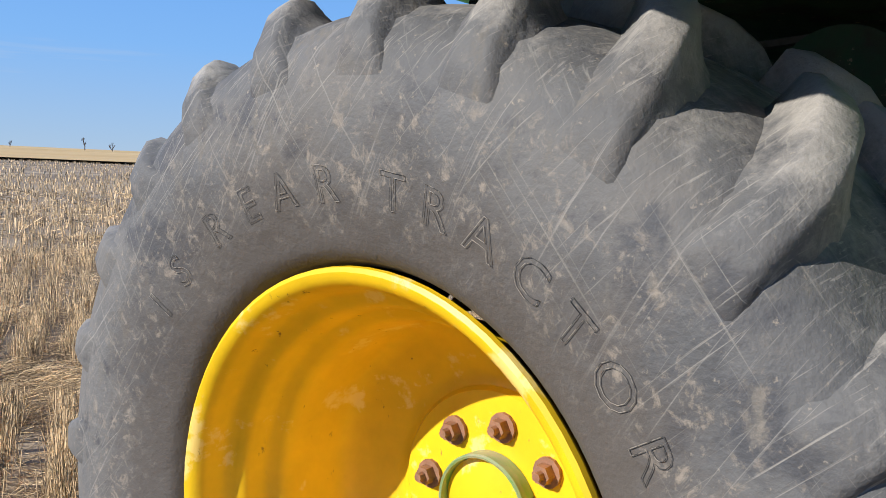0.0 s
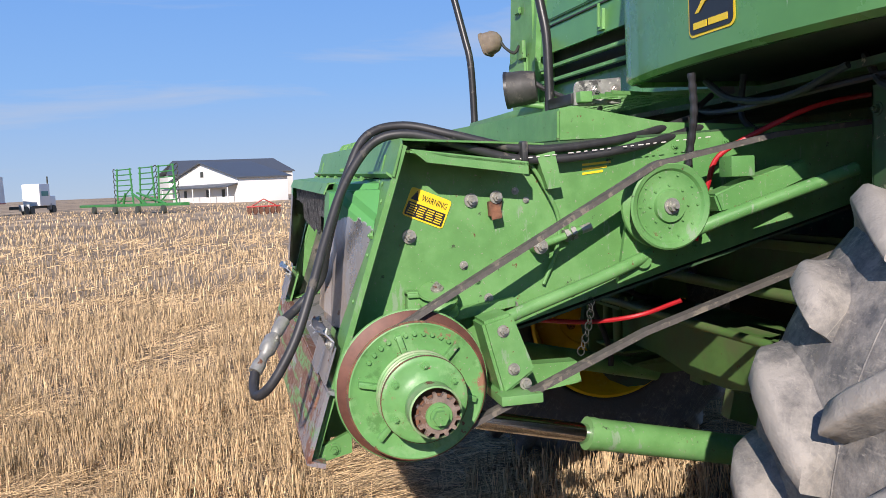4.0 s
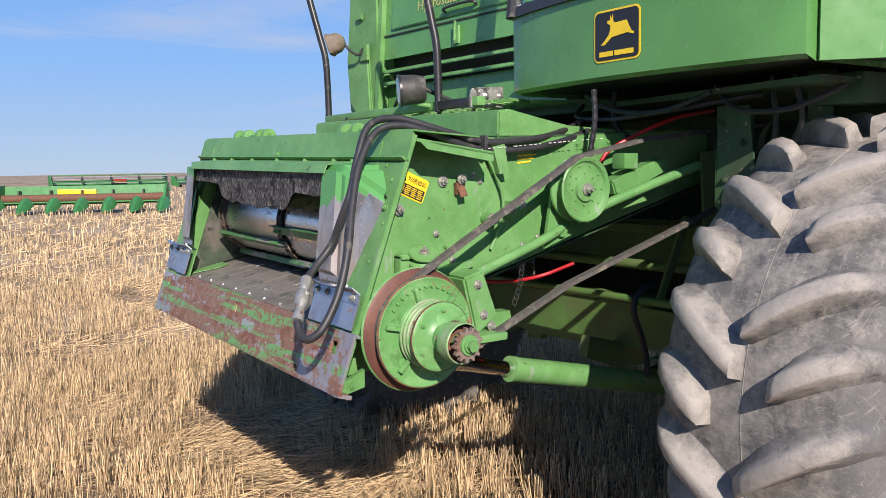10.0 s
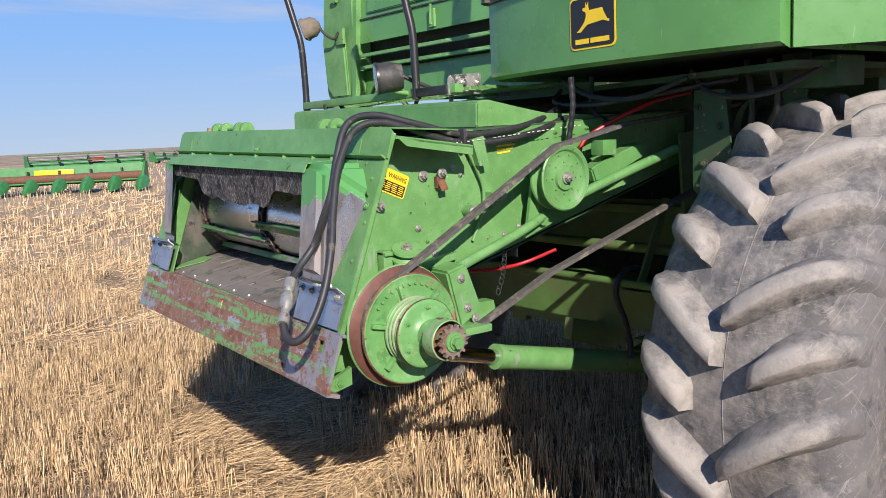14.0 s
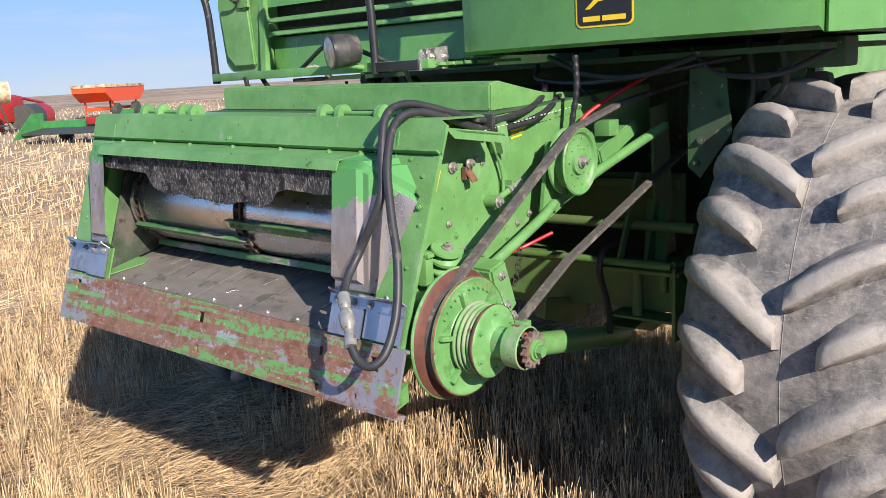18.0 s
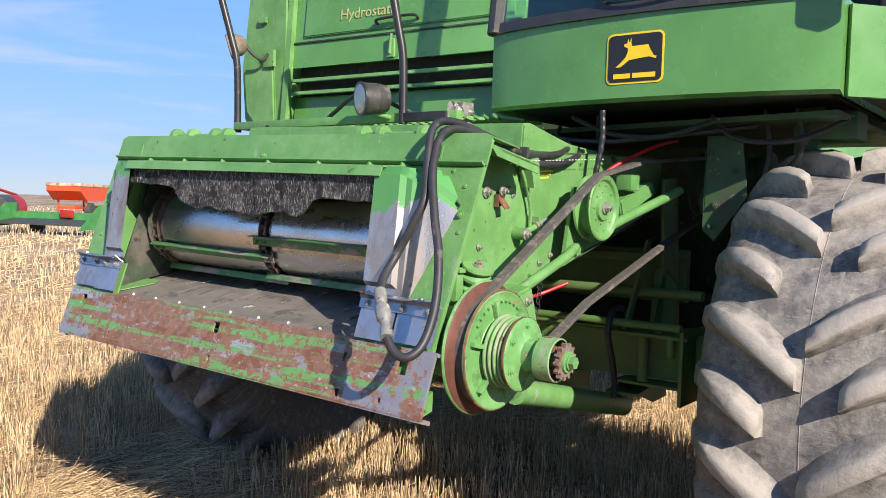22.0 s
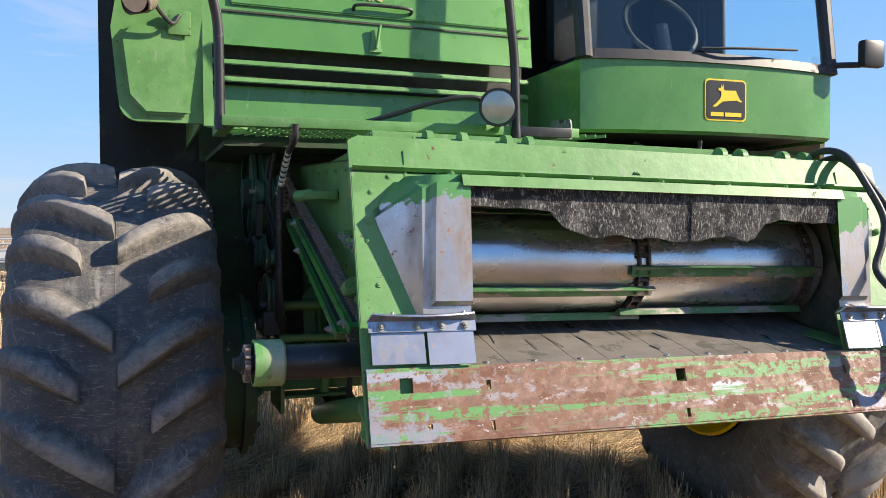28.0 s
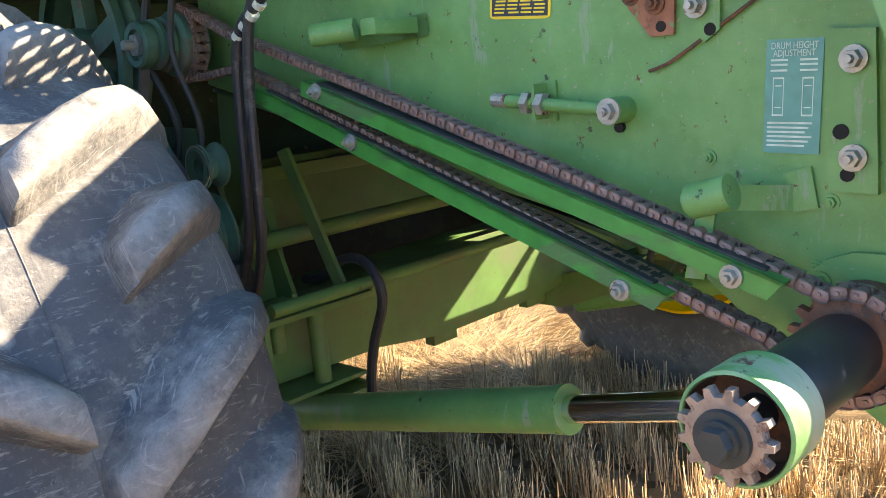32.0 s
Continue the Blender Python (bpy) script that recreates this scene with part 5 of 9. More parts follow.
# adjusting rods on both side sheets
for sg, x, y0, z0, y1, z1 in ((1, 0.745, 0.622, 1.396, 0.745, 1.432), (-1, -0.755, 0.592, 1.387, 0.80, 1.412)):
    bm = bmesh.new()
    xx = x + sg * 0.03
    rod(bm, (xx, y0, z0), (xx, y1, z1), 0.0105)
    rod(bm, (x, y0, z0), (x + sg * 0.045, y0, z0), 0.02, seg=16)
    part("adjusting_rod", bm, m_green, combine, "green adjusting rod with lock nuts")
    d = (Vector((0, y1 - y0, z1 - z0))).normalized()
    bm = bmesh.new()
    bolt(bm, (x + sg * 0.045, y0, z0), (sg, 0, 0), 0.014, 0.014)
    part("pivot_bolt", bm, m_zinc, combine)
    for f in (0.62, 0.76):
        bm = bmesh.new()
        p = Vector((xx, y0 + (y1 - y0) * f, z0 + (z1 - z0) * f))
        rod(bm, p, p + d * 0.014, 0.019, seg=6)
        part("lock_nut", bm, m_zinc, combine)
    bm = bmesh.new()
    rod(bm, (xx, y1, z1), Vector((xx, y1, z1)) + d * 0.03, 0.012, seg=10)
    part("rod_end", bm, m_zinc, combine)
    bm = bmesh.new()
    yb, zb = y0 + (y1 - y0) * 0.70, z0 + (z1 - z0) * 0.70
    slab(bm, [(x, yb - 0.02, zb - 0.03), (x, yb + 0.02, zb - 0.03), (x, yb + 0.02, zb + 0.035), (x, yb - 0.02, zb + 0.035)], (sg * 0.006, 0, 0))
    box(bm, (min(x, xx + sg * 0.012), yb - 0.003, zb - 0.026), (max(x, xx + sg * 0.012), yb + 0.003, zb + 0.032))
    part("rod_bracket", bm, m_green, combine)
# slotted bracket, gusset and lines on the +x side
bm = bmesh.new()
slab(bm, [(0.749, 0.490, 1.520), (0.749, 0.528, 1.528), (0.749, 0.522, 1.488), (0.749, 0.492, 1.482)], (0.016, 0, 0))
slab(bm, [(0.765, 0.492, 1.500), (0.765, 0.522, 1.505), (0.790, 0.518, 1.478), (0.790, 0.490, 1.474)], (0, 0, 0.005))
part("stop_bracket", bm, m_rust, combine, "small rusty stop bracket")
bm = []
bolt(bm, (0.747, 0.446, 1.526), (1, 0, 0), 0.013, 0.016)
bolt(bm, (0.765, 0.510, 1.532), (1, 0, 0), 0.012, 0.016)
bolt(bm, (0.747, 0.57, 1.545), (1, 0, 0), 0.007, 0.008)
bolt(bm, (0.747, 0.486, 1.262), (1, 0, 0), 0.009, 0.01)
bolt(bm, (0.747, 0.556, 1.236), (1, 0, 0), 0.009, 0.01)
bolt(bm, (0.747, 0.79, 1.294), (1, 0, 0), 0.008, 0.009)
bolt(bm, (0.747, 0.86, 1.318), (1, 0, 0), 0.008, 0.009)
bolt(bm, (0.747, 0.60, 1.52), (1, 0, 0), 0.006, 0.007)
bolt(bm, (0.747, 0.275, 1.44), (1, 0, 0), 0.013, 0.02)
bolt(bm, (0.747, 0.42, 1.355), (1, 0, 0), 0.008, 0.01)
part("bolt", bm, m_zinc, combine)
bm = bmesh.new()
slab(bm, [(0.75, 0.24, 1.672), (0.75, 0.57, 1.632), (0.86, 0.57, 1.618), (0.88, 0.26, 1.66)], (0, 0, -0.006))
slab(bm, [(0.88, 0.26, 1.664), (0.86, 0.57, 1.622), (0.86, 0.57, 1.590), (0.88, 0.30, 1.630)], (-0.005, 0, 0))
part("gusset", bm, m_green, combine, "green sheet gusset under the hood corner")
bm = bmesh.new()
slab(bm, [(-0.757, 0.24, 1.664), (-0.757, 0.60, 1.598), (-0.82, 0.56, 1.600), (-0.88, 0.26, 1.655)], (0, 0, -0.006))
slab(bm, [(-0.88, 0.26, 1.660), (-0.82, 0.56, 1.604), (-0.82, 0.545, 1.588), (-0.88, 0.28, 1.61)], (0.005, 0, 0))
part("gusset", bm, m_rustpaint, combine, "rusty sheet gusset under the hood corner")
bm = bmesh.new()
slab(bm, [(-0.757, 0.495, 1.598), (-0.757, 0.592, 1.590), (-0.757, 0.575, 1.535), (-0.757, 0.54, 1.49), (-0.757, 0.503, 1.49)], (-0.006, 0, 0))
part("slotted_plate", bm, m_rustpaint, combine, "rusty slotted plate under the gusset")
bm = bmesh.new()
slab(bm, [(-0.757, 0.428, 1.605), (-0.757, 0.478, 1.602), (-0.757, 0.480, 1.50), (-0.757, 0.455, 1.474), (-0.757, 0.432, 1.49)], (-0.007, 0, 0))
part("slotted_plate", bm, m_green, combine, "green slotted adjuster plate")
bm = []
bolt(bm, (-0.763, 0.53, 1.536), (-1, 0, 0), 0.011, 0.012)
bolt(bm, (-0.763, 0.57, 1.552), (-1, 0, 0), 0.010, 0.010)
part("bolt", bm, m_rust, combine)
bm = bmesh.new()
pipe(bm, [(-0.761, 0.545, 1.441), (-0.763, 0.525, 1.446), (-0.761, 0.49, 1.462), (-0.761, 0.315, 1.562)], 0.0028, 6, 4)
part("rusty_wire", bm, m_rust, combine, "length of rusty wire")
bm = bmesh.new()
pipe(bm, [(0.76, 0.595, 1.64), (0.768, 0.638, 1.568), (0.766, 0.684, 1.47), (0.765, 0.676, 1.38), (0.757, 0.640, 1.29)], 0.0055, 8, 6)
part("brake_line", bm, m_green, combine)

# roller chain and its green guards on the -x side: slim angle rails under each run
for y0, z0, y1, z1 in ((1.240, 1.480, 0.300, 1.168), (1.408, 1.477, 0.463, 1.134)):
    d = Vector((0, y1 - y0, z1 - z0)).normalized()
    up = Vector((0, d.z, -d.y))
    c0, c1 = Vector((-0.876, y0, z0)), Vector((-0.876, y1, z1))
    bm = bmesh.new()
    slab(bm, [c0, c1, c1 - up * 0.030 - d * 0.012, c0 - up * 0.030], (0.005, 0, 0))
    slab(bm, [c0, c1, c1 + Vector((0.075, 0, 0)), c0 + Vector((0.075, 0, 0))], up * -0.005)
    rail = part("chain_guard", bm, m_green_new, combine, "bright green chain guard rail")
    bm = bmesh.new()
    a0, a1 = c0 + d * 0.03 + Vector((0.012, 0, 0)), c1 - d * 0.03 + Vector((0.012, 0, 0))
    slab(bm, [a0, a1, a1 + Vector((0.058, 0, 0)), a0 + Vector((0.058, 0, 0))], up * 0.004)
    part("wear_strip", bm, m_clutter, rail, "worn dark slide strip under the chain")
bm = []
for y, z in ((1.196, 1.458), (1.107, 1.360), (0.536, 1.137), (0.367, 1.173)):
    bolt(bm, (-0.877, y, z - 0.002), (-1, 0, 0), 0.011, 0.014)
part("guard_bolt", bm, m_zinc, combine)


def chain_link_mesh():
    bm = bmesh.new()
    for dx in (-0.012, 0.012):
        box(bm, (dx - 0.002, -0.0115, -0.0085), (dx + 0.0018, 0.0115, 0.0085), 0.006)
    rod(bm, (-0.017, -0.002, 0), (0.017, -0.002, 0), 0.0035, seg=6)
    rod(bm, (-0.010, 0, 0), (0.010, 0, 0), 0.0085, seg=8)
    me = bpy.data.meshes.new("roller_chain_link")
    bm.to_mesh(me)
    bm.free()
    me.materials.append(m_chain)
    return me


SPY, SPZ = 1.745, 1.597
rc = chain_link_mesh()
run = arc(SPY, SPZ, 0.088, 250, 104, 14)[::-1][::-1] + [(1.525, 1.597), (1.065, 1.443), (0.675, 1.307), (0.400, 1.206)] + arc(HY, HZ, 0.070, 66, 292, 18) + [(0.336, 1.084), (0.478, 1.135), (0.679, 1.212), (1.073, 1.360), (1.50, 1.522)] + [(SPY - 0.03, SPZ - 0.083)]
line = [Vector((-0.836, y, z)) for y, z in run]
bm_total, acc, last = 0.0, 0.0, line[0]
step = 0.0225
chain = part("drive_chain", (lambda b: (rod(b, line[0], line[0] + Vector((0.01, 0, 0)), 0.006), b)[1])(bmesh.new()), m_chain, combine, "rusty roller chain")
for a, b in zip(line, line[1:]):
    seg_len = (b - a).length
    d = (b - a) / seg_len
    t = step - acc
    while t <= seg_len:
        p = a + d * t
        ob = place("chain_link", rc, chain)
        ob.location = p
        ob.rotation_euler = (math.atan2(d.z, d.y), 0, 0)
        t += step
    acc = (acc + seg_len) % step
bm = bmesh.new()
gear(bm, (SPY, SPZ), -0.844, -0.828, 0.080, 0.093, 22, 0.03)
part("upper_sprocket", bm, m_rust, combine)
bm = bmesh.new()
lathe(bm, (SPY, SPZ), [(-0.80, 0.03), (-0.80, 0.07), (-0.838, 0.078), (-0.862, 0.076), (-0.868, 0.068), (-0.872, 0.050), (-0.876, 0.050), (-0.879, 0.062), (-0.889, 0.062), (-0.892, 0.048), (-0.897, 0.048), (-0.900, 0.058), (-0.910, 0.058), (-0.914, 0.044), (-0.922, 0.044), (-0.926, 0.053), (-0.950, 0.053), (-0.955, 0.049), (-0.953, 0.036), (-0.940, 0.034), (-0.940, 0.0)], 36)
part("slip_clutch", bm, m_sheave, combine, "dark green ribbed slip clutch on the upper shaft")
bm = bmesh.new()
rod(bm, (-0.935, SPY, SPZ), (-0.957, SPY, SPZ), 0.026, seg=6)
rod(bm, (-0.957, SPY, SPZ), (-0.982, SPY, SPZ), 0.011, seg=14)
part("clutch_nut", bm, m_zinc, combine, "steel nut and stud of the clutch")

# tilt bolts, slotted plate and small bracket on the -x side
bm = []
for y, z in ((0.463, 1.525), (0.254, 1.312), (0.254, 1.435)):
    bolt(bm, (-0.768, y, z), (-1, 0, 0), 0.0122, 0.018)
part("adjuster_bolt", bm, m_zinc, combine, "zinc adjuster bolts")
bm = bmesh.new()
slab(bm, [(-0.757, 0.225, 1.265), (-0.757, 0.29, 1.27), (-0.757, 0.29, 1.475), (-0.757, 0.23, 1.47)], (-0.010, 0, 0))
part("adjuster_plate", bm, m_green, combine)
bm = []
for y, z, r in ((0.27, 1.345, 0.010), (0.262, 1.29, 0.009), (0.522, 1.503, 0.008), (0.446, 1.491, 0.009), (0.518, 1.572, 0.008), (0.447, 1.562, 0.008), (0.60, 1.36, 0.008)):
    rod(bm, (-0.756, y, z), (-0.7695 if y < 0.3 else -0.7648, y, z), r, seg=12)
part("slot", bm, m_hole, combine)
bm = bmesh.new()
rod(bm, (-0.85, 0.435, 1.263), (-0.85, 0.378, 1.278), 0.0245, seg=18)
rod(bm, (-0.85, 0.432, 1.2635), (-0.85, 0.442, 1.261), 0.017, seg=14)
slab(bm, [(-0.757, 0.30, 1.245), (-0.757, 0.34, 1.235), (-0.757, 0.35, 1.29), (-0.757, 0.31, 1.30)], (-0.006, 0, 0))
slab(bm, [(-0.76, 0.33, 1.24), (-0.84, 0.40, 1.25), (-0.84, 0.40, 1.285), (-0.76, 0.33, 1.275)], (0, 0.006, 0))
slab(bm, [(-0.83, 0.41, 1.25), (-0.83, 0.44, 1.24), (-0.83, 0.46, 1.15), (-0.83, 0.43, 1.15)], (0.006, 0, 0))
part("chain_tension_arm", bm, m_green, combine)
bm = bmesh.new()
box(bm, (-0.87, 1.02, 1.545), (-0.757, 1.06, 1.575), 0.004)
rod(bm, (-0.87, 1.20, 1.56), (-0.82, 1.13, 1.565), 0.022, seg=16)
slab(bm, [(-0.76, 1.0, 1.54), (-0.80, 1.2, 1.53), (-0.80, 1.2, 1.56), (-0.76, 1.0, 1.575)], (0, 0, 0.006))
part("chain_tensioner", bm, m_green, combine)

# lift cylinders
for sg in (1, -1):
    bm = bmesh.new()
    a, b = Vector((sg * 0.66, 1.72, 0.62)), Vector((sg * 0.68, 0.80, 0.83))
    rod(bm, a, b, 0.046, seg=24)
    d = (b - a).normalized()
    rod(bm, b - d * 0.012, b + d * 0.014, 0.048, seg=24)
    cyl = part("lift_cylinder", bm, m_green, combine, "green hydraulic lift cylinder")
    bm = bmesh.new()
    rod(bm, b, Vector((sg * 0.69, 0.16, 0.985)), 0.027, seg=20)
    part("piston_rod", bm, m_chrome, cyl, "chrome piston rod")
    bm = bmesh.new()
    box(bm, (sg * 0.69 - 0.03, 0.10, 0.955), (sg * 0.69 + 0.03, 0.19, 1.03), 0.012)
    part("rod_eye", bm, m_green, cyl)

settle(built, DRIVES)
built = parts_now()
# hydraulic hoses over the +x corner
for k, off in enumerate((0.0, 0.032)):
    bm = bmesh.new()
    if k == 0:
        pts = [(0.56, 1.28, 1.77), (0.66, 1.12, 1.735), (0.74, 0.92, 1.695), (0.775, 0.70, 1.672), (0.78, 0.57, 1.678), (0.765, 0.42, 1.715), (0.735, 0.29, 1.745), (0.74, 0.19, 1.72), (0.772, 0.13, 1.62), (0.80, 0.09, 1.52), (0.775, 0.07, 1.44), (0.738, 0.055, 1.36), (0.742, 0.0, 1.30), (0.77, -0.045, 1.268)]
    else:
        pts = [(0.60, 1.36, 1.76), (0.70, 1.15, 1.715), (0.775, 0.92, 1.668), (0.785, 0.72, 1.645), (0.785, 0.57, 1.650), (0.79, 0.42, 1.69), (0.775, 0.29, 1.722), (0.765, 0.20, 1.70), (0.80, 0.12, 1.60), (0.86, 0.06, 1.47), (0.91, 0.02, 1.37), (0.945, -0.03, 1.25), (0.955, -0.085, 1.16), (0.935, -0.12, 1.125), (0.90, -0.13, 1.135), (0.87, -0.125, 1.165)]
    pipe(bm, pts, 0.0118, 12, 7)
    hose = part("hydraulic_hose", bm, m_black, combine, "thick black hydraulic hose")
bm = bmesh.new()
pipe(bm, [(0.77, -0.045, 1.268), (0.80, -0.07, 1.238), (0.84, -0.10, 1.198), (0.87, -0.125, 1.165)], 0.0135, 12, 4, lambda u: 1.25 if u < 0.28 or u > 0.75 else 0.95 if not 0.4 < u < 0.6 else 1.55)
part("hose_coupling", bm, m_zinc, hose, "zinc-plated quick coupling")
bm = bmesh.new()
box(bm, (0.768, 0.585, 1.640), (0.812, 0.603, 1.694), 0.007)
part("hose_clamp", bm, m_black, hose)
bm = bmesh.new()
slab(bm, [(0.748, 0.63, 1.655), (0.748, 0.68, 1.665), (0.748, 0.70, 1.57), (0.748, 0.66, 1.565)], (0.05, 0, 0))
part("hose_bracket", bm, m_green, combine)
bm = bmesh.new()
pipe(bm, [(0.765, 1.11, 1.40), (0.762, 1.13, 1.48), (0.775, 1.145, 1.56), (0.79, 1.17, 1.635), (0.84, 1.27, 1.70), (0.90, 1.42, 1.765), (0.85, 1.7, 1.80)], 0.0075, 10, 6)
part("red_hose", bm, m_red, combine, "red rubber hose")
bm = bmesh.new()
pipe(bm, [(0.70, 1.1, 1.22), (0.62, 1.0, 1.17), (0.6, 0.85, 1.16), (0.55, 0.7, 1.17)], 0.007, 8, 6)
part("red_hose", bm, m_red, combine, "red rubber hose")
bm = bmesh.new()
pipe(bm, [(0.82, 1.07, 1.86), (0.822, 1.075, 1.75), (0.805, 1.068, 1.62), (0.80, 1.063, 1.495)], 0.0105, 10, 14, lambda u: 1 + 0.12 * math.sin(u * 330))
part("ribbed_conduit", bm, m_blackpaint, combine, "black ribbed conduit")

bm = bmesh.new()
slab(bm, [(0.742, 0.45, 1.060), (0.742, 0.61, 1.004), (0.742, 0.765, 1.022), (0.742, 0.752, 1.082), (0.742, 0.58, 1.086)], (-0.05, 0, 0))
part("skid_sheet", bm, m_green, combine, "green sheet under the lower belt run")
bm = bmesh.new()
for k in range(9):
    u = k / 8
    c = Vector((0.765, 0.788 - 0.034 * u + 0.008 * math.sin(u * 3), 1.250 - 0.135 * u))
    tilt = Vector((0.010, 0, 0)) if k % 2 else Vector((0, 0.009, 0))
    pipe(bm, [c + tilt + Vector((0, 0, 0.006)), c + Vector((0, 0, 0.013)), c - tilt + Vector((0, 0, 0.006)), c - tilt - Vector((0, 0, 0.006)), c - Vector((0, 0, 0.013)), c + tilt - Vector((0, 0, 0.006)), c + tilt + Vector((0, 0, 0.006))], 0.0017, 5, 2)
tagged(part("safety_chain", bm, m_clutter, combine, "short hanging chain"), kind="stuff")

settle(built, ASKEW)

# ---- cab, engine front and platform above the feeder ----
built = parts_now()
def cab_front(x):
    """How far forward the cab's bowed lower front stands."""
    return 1.118 - 0.085 * math.sin(math.pi * min(1, max(0, (x - 0.236) / 1.295))) ** 0.7


bm = bmesh.new()
n_ = 26
xs = [0.236 + 1.295 * k / n_ for k in range(n_ + 1)]
for top, bottom in (((0.0, 2.158), (0.0, 1.868)), ((0.0, 1.868), (0.02, 1.855)), ((0.02, 1.855), (0.05, 1.858))):
    for a, b in zip(xs, xs[1:]):
        bm.faces.new([bm.verts.new(p) for p in ((a, cab_front(a) + bottom[0], bottom[1]), (b, cab_front(b) + bottom[0], bottom[1]), (b, cab_front(b) + top[0], top[1]), (a, cab_front(a) + top[0], top[1]))])
bmesh.ops.remove_doubles(bm, verts=bm.verts, dist=1e-4)
for x in (0.236, 1.531):
    bm.faces.new([bm.verts.new(p) for p in ((x, cab_front(x), 1.868), (x, cab_front(x), 2.158), (x, 2.0, 2.158), (x, 2.0, 1.85), (x, 1.17, 1.85))])
bmesh.ops.remove_doubles(bm, verts=bm.verts, dist=1e-4)
cab = part("cab_lower_panel", bm, m_green_cab, combine, "glossy green lower front panel of the cab")
bm = bmesh.new()
for z0, z1, o0, o1 in ((2.158, 2.20, -0.014, -0.006),):
    for a, b in zip(xs, xs[1:]):
        slab(bm, [(a, cab_front(a) + o0, z0), (b, cab_front(b) + o0, z0), (b, cab_front(b) + o1, z1), (a, cab_front(a) + o1, z1)], (0, 0.02, 0))
for x in (0.250, 1.517):
    rod(bm, (x, cab_front(x), 2.16), (x, cab_front(x) + 0.12, 3.1), 0.035, seg=10)
part("windscreen_seal", bm, m_black, combine, "black windscreen surround")
bm = bmesh.new()
for a, b in zip(xs, xs[1:]):
    bm.faces.new([bm.verts.new(p) for p in ((a, cab_front(a), 2.19), (b, cab_front(b), 2.19), (b, cab_front(b) + 0.12, 3.1), (a, cab_front(a) + 0.12, 3.1))])
bmesh.ops.remove_doubles(bm, verts=bm.verts, dist=1e-4)
bmesh.ops.solidify(bm, geom=bm.faces[:], thickness=0.006)
ws = part("windscreen", bm, m_glass, combine, "large bowed windscreen reflecting the sky")
ws.visible_shadow = False
bm = bmesh.new()
box(bm, (0.2, 1.1, 3.1), (1.57, 2.6, 3.22), 0.04)
part("cab_roof", bm, m_green_cab, combine)
bm = bmesh.new()
for x in (0.25, 1.517):
    box(bm, (x - 0.03, 2.0, 1.85), (x + 0.03, 2.06, 3.1), 0.01)
box(bm, (0.236, 2.5, 1.85), (0.85, 2.56, 3.1), 0.01)
box(bm, (0.85, 2.5, 1.85), (1.53, 2.56, 3.1), 0.01)
box(bm, (1.495, 1.85, 1.88), (1.515, 2.5, 3.1), 0.004)
part("cab_frame", bm, m_blackpaint, combine)
bm = bmesh.new()
box(bm, (0.62, 1.75, 2.0), (1.12, 2.2, 2.35), 0.05)
box(bm, (0.62, 2.12, 2.35), (1.12, 2.24, 2.95), 0.05)
part("driver_seat", bm, m_blackpaint, combine, "dark driver's seat in the cab")
bm = bmesh.new()
rod(bm, (0.87, 1.35, 1.9), (0.87, 1.5, 2.42), 0.035)
pipe(bm, [(0.87 + 0.19 * math.cos(a), 1.5 + 0.08 * math.sin(a), 2.42 + 0.16 * math.sin(a)) for a in [k * math.tau / 16 for k in range(17)]], 0.014, 8, 2)
part("steering_wheel", bm, m_blackpaint, combine)
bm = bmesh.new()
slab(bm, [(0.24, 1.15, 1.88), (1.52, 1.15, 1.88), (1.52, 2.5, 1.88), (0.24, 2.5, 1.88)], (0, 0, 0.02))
# near-black sheet closing the cab below: its colour carries the shade there
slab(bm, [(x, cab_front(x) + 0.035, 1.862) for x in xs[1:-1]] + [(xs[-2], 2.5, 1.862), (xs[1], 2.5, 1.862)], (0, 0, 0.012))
part("cab_floor", bm, m_dark, combine, "dark cab floor and underside, shade put in its colour")
bm = bmesh.new()
pipe(bm, [(0.75, 1.02, 2.215), (0.95, 0.992, 2.222), (1.25, 1.02, 2.24)], 0.006, 6, 4)
part("wiper", bm, m_black, combine, "black windscreen wiper")
# panel beyond the cab corner and the mirror on its arm
bm = bmesh.new()
slab(bm, [(1.545, 1.165, 1.85), (2.42, 2.093, 1.863), (2.42, 2.093, 2.113), (1.545, 1.165, 2.14)], (-0.015, 0.015, 0))
slab(bm, [(2.42, 2.10, 1.863), (2.42, 3.6, 1.863), (2.42, 3.6, 2.113), (2.42, 2.10, 2.113)], (-0.015, 0, 0))
part("side_deck_panel", bm, m_green_cab, combine, "green side deck panel beside the cab")
# the deck's underside, shade painted in with the near-black material
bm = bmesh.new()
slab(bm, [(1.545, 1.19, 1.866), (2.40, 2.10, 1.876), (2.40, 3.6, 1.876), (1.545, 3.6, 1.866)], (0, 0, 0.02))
part("deck_underside", bm, m_dark, combine, "underside of the side deck, coloured near black for its shade")
bm = bmesh.new()
pipe(bm, [(1.50, 1.10, 2.20), (1.56, 1.06, 2.20), (1.62, 1.03, 2.20)], 0.014, 8, 4)
box(bm, (1.60, 0.985, 2.185), (1.72, 1.035, 2.31), 0.018)
part("mirror", bm, m_blackpaint, combine, "black plastic mirror housing")

